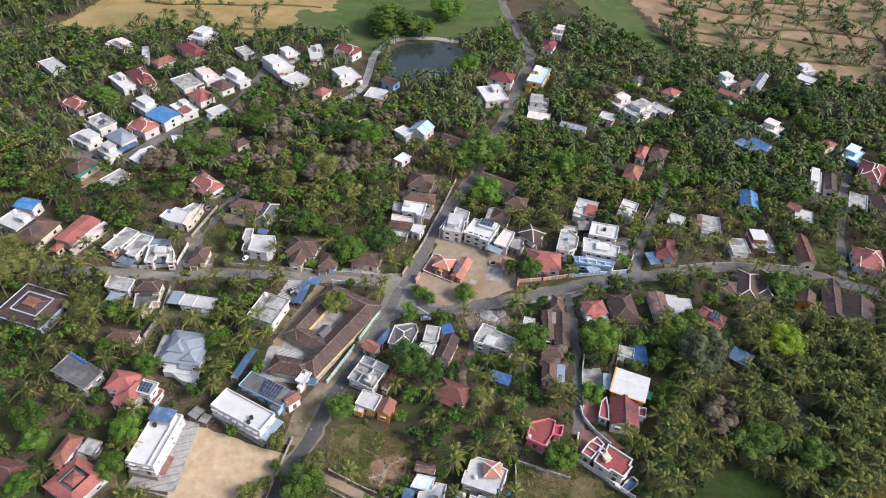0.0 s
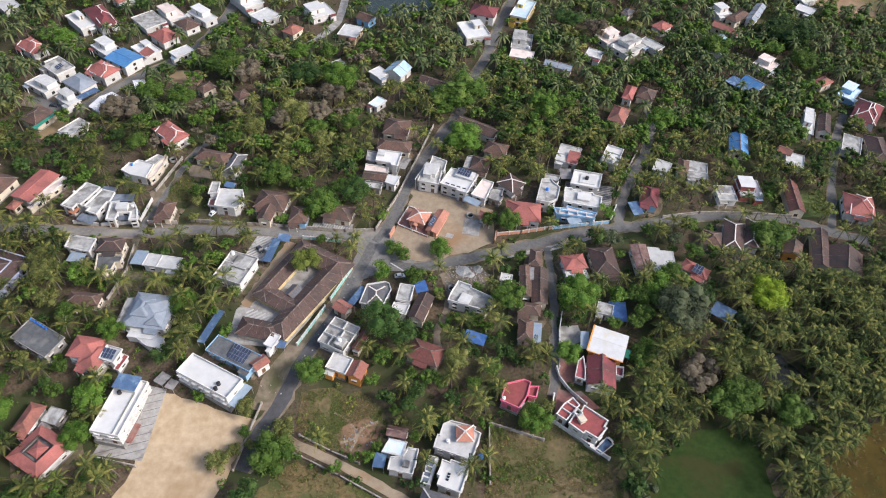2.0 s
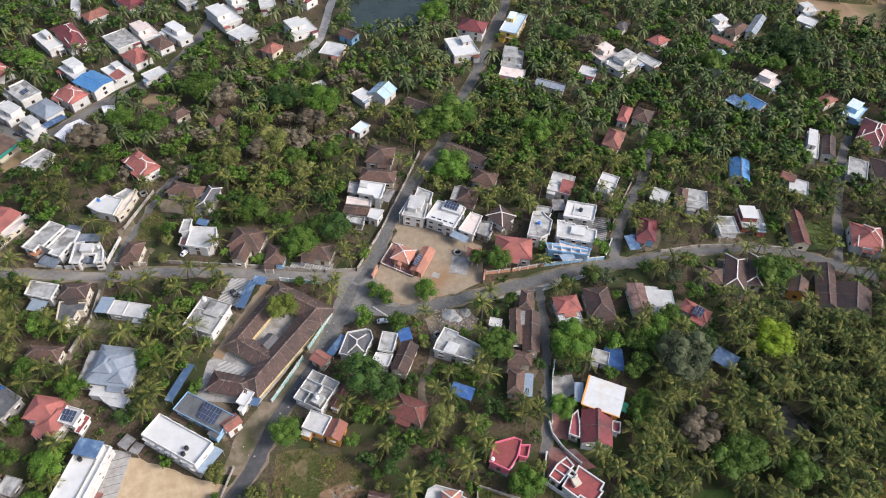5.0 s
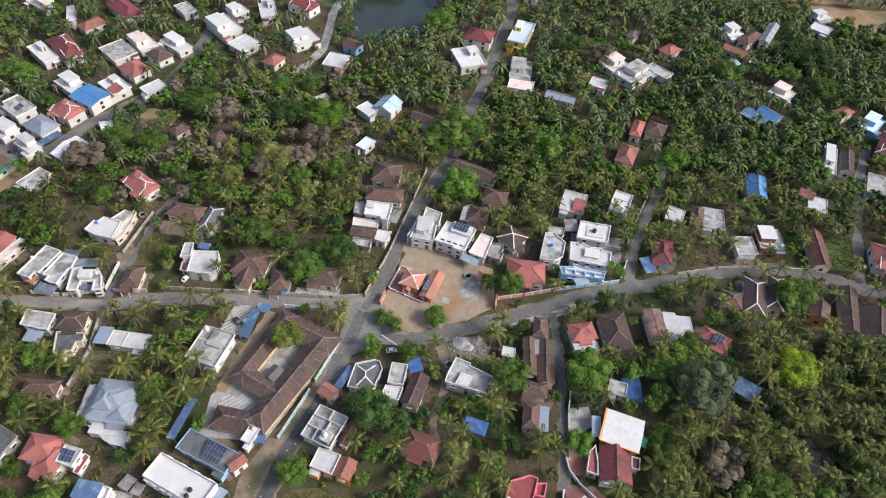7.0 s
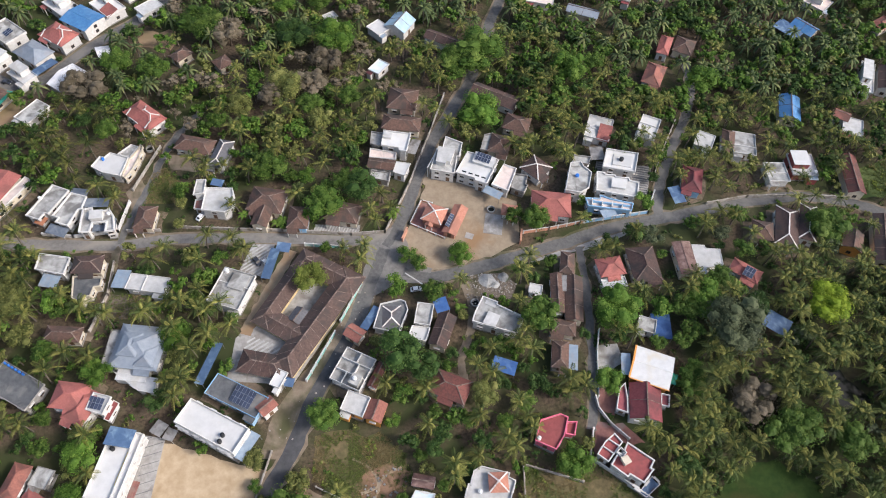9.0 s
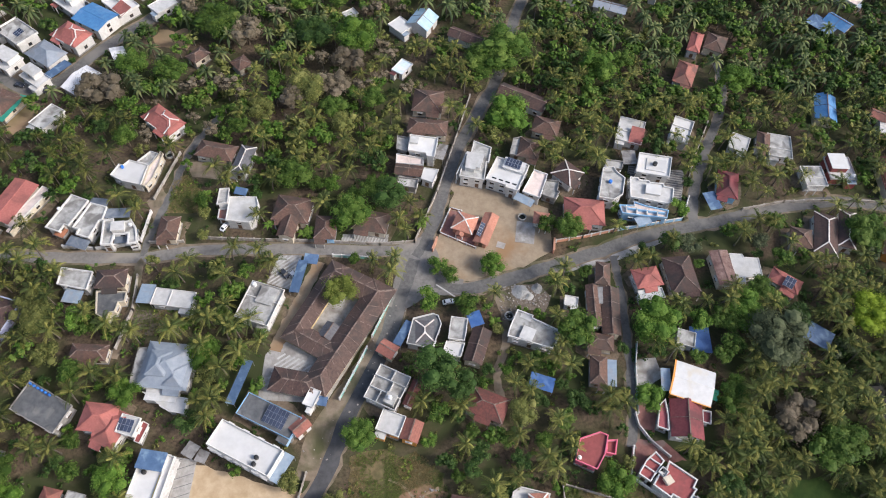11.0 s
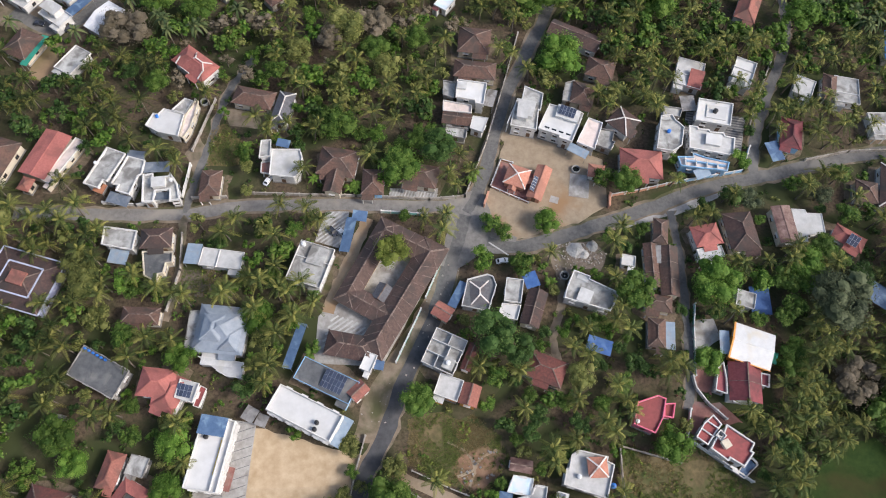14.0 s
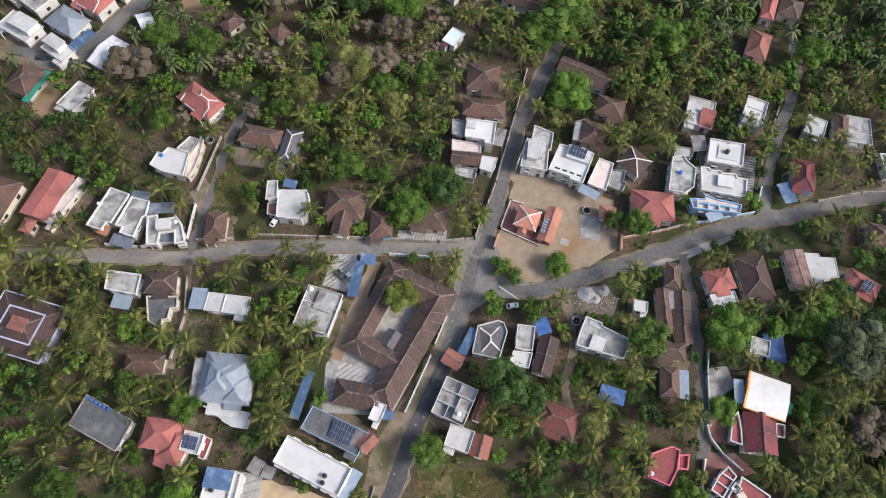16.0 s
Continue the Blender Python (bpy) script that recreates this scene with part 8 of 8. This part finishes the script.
tree(-103.5, 75.1, 6.0, 9.9, "mid")
tree(-89.9, 71.1, 6.0, 9.9, "mid")
tree(-74.2, 93.0, 5.3, 9.3, "mid")
tree(-75.3, 114.7, 3.6, 7.7, "mid")
tree(-46.5, 58.8, 5.4, 9.4, "dry")
tree(-28.0, 76.6, 6.2, 10.0, "dry")
tree(-56.8, 52.6, 4.9, 8.9, "olive")
tree(-32.3, 53.9, 5.0, 9.0, "mid")
tree(-19.0, 58.4, 4.6, 8.6, "mid")
tree(96.2, -19.0, 4.3, 8.4, "mid")
tree(100.4, -22.9, 3.3, 7.5, "mid")
tree(89.4, -30.2, 3.5, 7.7, "bright")
tree(83.5, -35.8, 3.8, 7.9, "mid")
tree(79.7, -39.7, 3.1, 7.3, "mid")
tree(73.0, -39.6, 2.8, 6.0, "mid")
tree(106.2, -8.8, 3.7, 7.9, "mid")
tree(-19.6, 19.3, 4.1, 8.2, "mid")
tree(-100.7, -24.4, 3.6, 7.7, "bright")
tree(-111.2, -24.2, 5.1, 9.1, "olive")
tree(-64.0, 45.8, 3.9, 8.0, "mid")
tree(-28.6, 47.5, 4.5, 8.5, "olive")
tree(-100.0, 41.9, 4.1, 8.2, "mid")
tree(-109.1, 46.3, 3.1, 7.3, "dark")
sheet(10.9, -26.4, 4.0, 4.6, 16, 4.3, col="deepblue", label="rumpled blue tarpaulin over a rusty roof")
banana(-74.1, 18.5)
for x, y in ((-82.0, -92.4), (-84.5, -90.6), (-79.6, -94.2), (-86.8, -93.0), (-83.0, -95.6), (-77.4, -92.0), (-93.5, -94.0), (-89.5, -95.5)):
    banana(x, y)
banana(-71.6, 19.9)
banana(-42.0, 6.3)
banana(-40.0, 4.9)
banana(-2.8, 9.4)
banana(-3.7, 7.5)
banana(-73.6, 23.1)
banana(-76.0, 21.6)
banana(-50.9, 8.4)
banana(-65.3, -45.8)
banana(-63.0, -47.4)
banana(-67.0, -43.5)
banana(44.5, 13.5)
banana(47.4, 15.4)
banana(-49.8, -45.2)
banana(-46.8, -45.9)
banana(16.6, -26.5)
banana(-4.1, -39.0)
banana(-96.9, 26.9)
banana(-38.3, 6.2)
banana(-35.8, 5.2)
banana(-18.7, -11.7)
banana(-16.4, -13.9)
tree(-26.9, -76.0, 3.4, 5.4, "olive")
tree(-43.1, -86.3, 3.6, 5.4, "olive")
tree(-38.0, -77.0, 2.0, 3.2, "mid")
tree(-39.6, -82.4, 2.2, 3.4, "olive")
tree(-98.1, -25.9, 3.6, 6.0, "mid")
tree(-98.8, -39.5, 3.8, 6.4, "mid")
tree(76.0, -28.6, 4.0, 7.0, "bright")
tree(-111.1, -65.4, 5.4, 8.0, "mid")
tree(-106.0, -72.8, 4.4, 7.0, "bright")
tree(-93.1, -66.0, 3.2, 5.6, "mid")
tree(-83.8, -72.6, 2.6, 4.6, "olive")
tree(-35.5, -80.6, 1.8, 3.0, "olive")
palm(-134.4, -1.4, 1, 10, 1.0)
palm(-127.4, -6.3, 2, 80, 1.0)
palm(-124.3, -2.8, 3, 140, 0.95)
palm(-119.3, -8.1, 4, 200, 1.05)
palm(-114.2, -15.1, 5, 260, 1.0)
palm(-111.3, -8.3, 6, 300, 0.95)
palm(-126.0, -16.8, 8, 30, 1.0)
palm(-133.9, -9.5, 9, 70, 1.0)
palm(-117.0, -1.7, 10, 120, 1.0)
palm(-105.9, -27.9, 11, 170, 1.0)
palm(-121.4, -29.0, 12, 220, 1.0)
palm(-99.3, -23.4, 13, 270, 1.0)
palm(-59.1, -29.1, 14, 20, 1.0)
palm(-63.8, -25.1, 15, 100, 0.95)
palm(-54.4, -35.3, 16, 60, 1.0)
palm(-64.8, -32.8, 17, 190, 1.0)
palm(-49.4, -30.9, 18, 240, 0.95)


class Heap:
    """Gathers many copies of a few shapes into one mesh."""

    def __init__(self):
        self.v, self.f, self.n = [], [], 0

    def add(self, shape, x, y, z, turn, sx, sz):
        v, tris, quads = shape
        c, s = math.cos(turn), math.sin(turn)
        out = np.empty_like(v)
        out[:, 0] = x + sx * (v[:, 0] * c - v[:, 1] * s)
        out[:, 1] = y + sx * (v[:, 0] * s + v[:, 1] * c)
        out[:, 2] = z + sz * v[:, 2]
        self.v.append(out)
        self.f.append((tris + self.n, quads + self.n))
        self.n += len(v)

    def make(self, name, material, label, category):
        if not self.v:
            return None
        v = np.concatenate(self.v).astype(np.float32)
        t = np.concatenate([a for a, _ in self.f])
        q = np.concatenate([b for _, b in self.f])
        mesh = bpy.data.meshes.new(name)
        mesh.vertices.add(len(v))
        mesh.vertices.foreach_set("co", v.ravel())
        loops = np.concatenate([t.ravel(), q.ravel()]).astype(np.int32)
        starts = np.concatenate([np.arange(len(t)) * 3, len(t) * 3 + np.arange(len(q)) * 4]).astype(np.int32)
        mesh.loops.add(len(loops))
        mesh.loops.foreach_set("vertex_index", loops)
        mesh.polygons.add(len(starts))
        mesh.polygons.foreach_set("loop_start", starts)
        mesh.update(calc_edges=True)
        mesh.validate()
        mesh.materials.append(MATS[material])
        return tagged(new(name, mesh), label, category, kind="stuff")


def shape(data):
    tris = np.array([f for f in data[1] if len(f) == 3], dtype=np.int64).reshape(-1, 3)
    quads = np.array([f for f in data[1] if len(f) == 4], dtype=np.int64).reshape(-1, 4)
    return np.array(data[0]), tris, quads


def pole_shape(h):
    n, v, f = 4, [], []
    for z, r in ((0, 0.25), (h, 0.15)):
        v += [(r * math.cos(1.5708 * i), r * math.sin(1.5708 * i), z) for i in range(n)]
    f = [(i, (i + 1) % n, n + (i + 1) % n, n + i) for i in range(n)]
    return shape((v, f))


MID_PALMS = [shape(palm_crown(30 + k, 15, 10, 0.32)) for k in range(5)]
FAR_PALMS = [shape(blade_crown(40 + k, 17)) for k in range(6)]
FAR_TREES = [shape(leaf_crown(60 + k, 135, 0.142, 7)) for k in range(6)]
FARTHER_TREES = [shape(leaf_crown(70 + k, 80, 0.175, 5)) for k in range(5)]
DRY_TREES = [shape(leaf_crown(90 + k, 180, 0.075, 9)) for k in range(4)]
BUSHES = [shape(leaf_crown(80 + k, 30, 0.26, 3, False)) for k in range(5)]
POLE = pole_shape(1.0)
groves, woods, poles, bushes = {}, {}, Heap(), {}
rng = random.Random(5)
count = 0
spots = []
y = -122.0
while y < 335:
    x = -130 - 0.5 * (y + 110)
    while x < 160 + 0.46 * (y + 110):
        spots.append((x + rng.uniform(-2.2, 2.2), y + rng.uniform(-2.2, 2.2)))
        x += 4.8
    y += 4.8
spots.sort(key=lambda p: math.hypot(p[0] - 10, (p[1] + 30) * 0.9))


def wooded(x, y):
    return -95 < x < 0 and 35 < y < 125


for x, y in spots:
    in_brown, far = inside(BROWNF, x, y), y > 240
    patchy = noise.noise(Vector((x * 0.022, y * 0.022, 3.0)))
    dense = 0.07 if in_brown else 0.1 if far else 0.9 + 0.25 * patchy
    if rng.random() > dense or not free(x, y, 1.1) or any(abs(x - gx) < gw + 1.1 and abs(y - gy) < gd + 1.1 for gx, gy, gw, gd in GARDENS):
        continue
    palms = 0.3 if wooded(x, y) else 0.5 if x < -50 else 0.84 if (x > 55 and y < -15) else 0.5 if y > 40 else 0.62
    if rng.random() < palms + 0.25 * noise.noise(Vector((x * 0.03, y * 0.03, 9.0))):
        k, turn, size = rng.randrange(42), rng.uniform(0, 360), rng.uniform(0.74, 0.98) if x > 55 and y < -15 else rng.uniform(0.8, 1.1)
        if count < 300:
            palm(x, y, k, turn, size)
            count += 1
        else:
            h = rng.uniform(5, 8.5)
            heap = groves.setdefault((int((x + 400) // 200), y >= 60), Heap())
            heap.add((MID_PALMS if y < 60 else FAR_PALMS)[k % 5], x, y, h, radians(turn), size if y < 60 else size * 0.88, size)
            poles.add(POLE, x, y, 0, 0, 1, h)
    else:
        kind = rng.choice(("mid", "olive", "olive", "mid", "dry", "bright") if wooded(x, y) else ("mid", "bright", "dark", "mid", "olive", "dark", "mid", "olive") if x < 60 or y > 0 else ("dark", "mid", "dark", "dark", "greygreen"))
        r = rng.uniform(2.4, 5.0) if x < 0 and y > 0 or y > 50 else rng.uniform(2.2, 4.2)
        if not free(x, y, r * 0.6):
            r = 2.0
        if y < 30 and abs(x) < 110 and len(spots) and rng.random() < 0.8:
            tree(x, y, r, r * 1.5 + 1.2, kind)
        else:
            pick = DRY_TREES[rng.randrange(4)] if kind == "dry" else FARTHER_TREES[rng.randrange(5)] if y > 70 else FAR_TREES[rng.randrange(6)]
            woods.setdefault(kind, Heap()).add(pick, x, y, r * 1.0 + 1.0, rng.uniform(0, 6.28), r * 1.1, r * 0.8)
            poles.add(POLE, x, y, 0, 0, 1, r)
for pts in BUNDS:
    for (x0, y0), (x1, y1) in zip(pts, pts[1:]):
        n = int(math.hypot(x1 - x0, y1 - y0) / 5)
        for k in range(n):
            if rng.random() < 0.55:
                t = (k + rng.random()) / n
                x, y = x0 + (x1 - x0) * t + rng.uniform(-1.5, 1.5), y0 + (y1 - y0) * t + rng.uniform(-1.5, 1.5)
                if rng.random() < (0.5 if x > 0 else 0.3):
                    h = rng.uniform(5, 8)
                    groves.setdefault((int((x + 400) // 200), True), Heap()).add(FAR_PALMS[k % 5], x, y, h, rng.uniform(0, 6.28), 1, 1)
                    poles.add(POLE, x, y, 0, 0, 1, h)
                else:
                    r = rng.uniform(1.2, 3.0)
                    woods.setdefault("mid", Heap()).add(FAR_TREES[k % 4], x, y, r * 0.8, rng.uniform(0, 6.28), r, r * 0.8)
for k in range(5200):
    y = rng.uniform(-118, 180)
    x = rng.uniform(-130 - 0.5 * (y + 110), 160 + 0.46 * (y + 110))
    scrub = any(inside(p, x, y) for p in SCRUB)
    if free(x, y, 0.4) or scrub and rng.random() < 0.5:
        r = rng.uniform(0.4, 0.9) if scrub else rng.uniform(0.6, 1.9)
        kind = rng.choice(("mid", "olive", "dark", "dark"))
        bushes.setdefault(kind, Heap()).add(BUSHES[k % 5], x, y, r * 0.4, rng.uniform(0, 6.28), r, r * 0.8)


def tuft(seed):
    """A clump of long grass blades."""
    rng = random.Random(seed)
    verts, faces = [], []
    for k in range(9):
        a, n = rng.uniform(0, 6.283), rng.uniform(0.5, 1.0)
        c, q = math.cos(a), math.sin(a)
        x, y = rng.uniform(-0.45, 0.45), rng.uniform(-0.45, 0.45)
        b = len(verts)
        verts += [(x - q * 0.09, y + c * 0.09, 0), (x + q * 0.09, y - c * 0.09, 0), (x + c * n * 0.7, y + q * n * 0.7, n * 0.55)]
        faces.append((b, b + 1, b + 2))
    return verts, faces


TUFTS = [shape(tuft(k)) for k in range(5)]
grass = {"grass_straw": Heap(), "grass_green": Heap()}
for plot, many, lush in ((LOT_A, 2600, 0.0), (LOT_B, 5200, 0.06), (LOT_S, 2600, -0.1), (LOTC, 900, 0.05), (GRASSL, 700, 0.12), (FIELD_E, 700, 0.15), (PADDY_B, 300, -0.2), (DRYLOT, 500, -0.15)):
    xs, ys = [q[0] for q in plot], [q[1] for q in plot]
    for k in range(many):
        x, y = rng.uniform(min(xs), max(xs)), rng.uniform(min(ys), max(ys))
        if not inside(plot, x, y) or inside(REDLOT, x, y) and rng.random() < 0.85:
            continue
        thick = noise.noise(Vector((x * 0.11, y * 0.11, 5.0)))
        if thick < -0.32:
            continue
        green = noise.noise(Vector((x * 0.09, y * 0.09, 21.0))) + rng.uniform(-0.15, 0.15) + lush
        size = rng.uniform(0.5, 1.0) * (1.25 if thick > 0.15 else 0.85)
        grass["grass_green" if green > 0.02 else "grass_straw"].add(TUFTS[k % 5], x, y, 0.02, rng.uniform(0, 6.28), size, size)
        if thick > 0.1 and rng.random() < 0.05:
            r = rng.uniform(0.5, 1.3)
            bushes.setdefault(rng.choice(("olive", "airy", "mid")), Heap()).add(BUSHES[k % 5], x, y, r * 0.35, rng.uniform(0, 6.28), r, r * 0.7)
for k in range(550):
    # young garden trees between the houses
    x, y = rng.uniform(-130, 60), rng.uniform(-115, 60)
    r = rng.uniform(1.2, 2.6)
    if free(x, y, r * 0.55):
        woods.setdefault(rng.choice(("mid", "dark", "olive", "bright", "mid")), Heap()).add(FAR_TREES[rng.randrange(6)], x, y, r * 1.0 + 0.5, rng.uniform(0, 6.28), r * 1.1, r * 0.85)
        poles.add(POLE, x, y, 0, 0, 1, r)
for k in range(900):
    # broad crowns that close the groves to the north-east
    x, y, r = rng.uniform(15, 205), rng.uniform(14, 150), rng.uniform(2.0, 3.8)
    if noise.noise(Vector((x * 0.03, y * 0.03, 9.0))) < 0.1 and free(x, y, r * 0.7):
        woods.setdefault(rng.choice(("mid", "dark", "dark", "bright", "mid", "olive")), Heap()).add(FARTHER_TREES[k % 5], x, y, r + 1.6, rng.uniform(0, 6.28), r * 1.1, r * 0.9)
        poles.add(POLE, x, y, 0, 0, 1, r)
for gx, gy, gw, gd in GARDENS:
    # low shrubs and young trees in front of distant houses
    for k in range(7):
        x, y, r = rng.uniform(gx - gw - 1, gx + gw + 1), rng.uniform(gy - gd - 1.5, gy), rng.uniform(0.8, 1.9)
        if free(x, y, 0.3):
            woods.setdefault(rng.choice(("mid", "dark", "olive")), Heap()).add(FARTHER_TREES[k % 5], x, y, r * 0.75, rng.uniform(0, 6.28), r * 1.1, r * 0.9)
for k in range(600):
    # weeds under the palms to the south-east
    x, y = rng.uniform(55, 170), rng.uniform(-118, -10)
    if free(x, y, 0.4):
        r = rng.uniform(0.9, 2.2)
        bushes.setdefault("dark", Heap()).add(BUSHES[k % 5], x, y, r * 0.4, rng.uniform(0, 6.28), r, r * 0.8)
for k in range(420):
    # crowns that close the south-eastern grove
    x, y, h, size = rng.uniform(66, 172), rng.uniform(-95, -14), rng.uniform(5, 8), rng.uniform(0.8, 1.05)
    if free(x, y, 0.8) and rng.random() < 0.55:
        groves.setdefault((int((x + 400) // 200), False), Heap()).add(MID_PALMS[k % 5], x, y, h, rng.uniform(0, 6.28), size, size)
        poles.add(POLE, x, y, 0, 0, 1, h)
# distant groves take the leaf colour with haze mixed in
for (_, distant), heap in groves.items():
    heap.make("palm_grove", "palm_far_haze" if distant else "palm_leaf", "dense grove of coconut palm crowns", "palm grove")
for kind, heap in woods.items():
    heap.make("woodland", "leaf_" + kind, "mixed broad-leaved garden trees", "woodland")
for kind, heap in bushes.items():
    heap.make("undergrowth", "leaf_" + kind, "low bushes and weeds under the trees", "undergrowth")
grass["grass_straw"].make("dry_grass", "grass_straw", "dry straw-coloured tall grass in open lots", "grass")
grass["grass_green"].make("green_grass", "grass_green", "tufts of green weeds and grass in open lots", "grass")
poles.make("grove_trunks", "trunk_palm", "slender grey trunks of the palm groves", "tree trunks")


# ---- the land falls away to the south ----
def lowered(x, y):
    """Where a spot of the level plan lies on the sloping land."""
    k = sunk(y) / 182
    return x + (x + 3) * k, y + (y + 132) * k, -sunk(y)


def drape(ob):
    """Lays a ground cover, wall or growth over the slope, vertex by vertex."""
    mesh = ob.data
    m = ob.matrix_world
    base = m.translation
    if ob.parent is None and ob.get("kind") == "structure":
        bm = bmesh.new()
        bm.from_mesh(mesh)
        if min(v.co.y for v in bm.verts) + base.y < FALL_FROM:
            for level in np.linspace(FALL_FROM, FALL_TO, 9):
                bmesh.ops.bisect_plane(bm, geom=[*bm.verts, *bm.edges, *bm.faces], plane_co=(0, level - base.y, 0), plane_no=(0, 1, 0))
            bm.to_mesh(mesh)
        bm.free()
    co = np.empty(len(mesh.vertices) * 3, np.float32)
    mesh.vertices.foreach_get("co", co)
    co = co.reshape(-1, 3)
    x, y = co[:, 0] + base.x, co[:, 1] + base.y
    drop = FALL * np.clip(FALL_FROM - y, 0, FALL_FROM - FALL_TO)
    if drop.max() > 0:
        near_by = np.clip(1 - (np.abs(x) - 400) / 400, 0, 1)
        co[:, 0] += (x + 3) * drop / 182 * near_by
        co[:, 1] += (y + 132) * drop / 182
        co[:, 2] -= drop
        mesh.vertices.foreach_set("co", co.ravel())
        mesh.update()


bpy.context.view_layer.update()
TOPS = [ob for ob in scene.objects if ob.parent is None and ob.type in ("MESH", "EMPTY")]
HOMES = [(ob.location.x, ob.location.y) for ob in TOPS if ob.name.split(".")[0] in ("house", "school_building", "court_terrace") and ob.location.y < -35]
for ob in TOPS:
    if ob.get("kind") in ("structure", "stuff"):
        for piece in (ob, *ob.children_recursive):
            if piece.type == "MESH":
                drape(piece)
        continue
    x, y, z = ob.location
    if y > FALL_FROM - 0.01 and z < 1 or y > -35:
        continue
    if z > 1:
        # what stands on a roof goes with its house
        x, y = min(HOMES, key=lambda p: math.hypot(p[0] - x, p[1] - y))
    nx, ny, drop = lowered(x, y)
    ob.location = ob.location + Vector((nx - x, ny - y, drop))
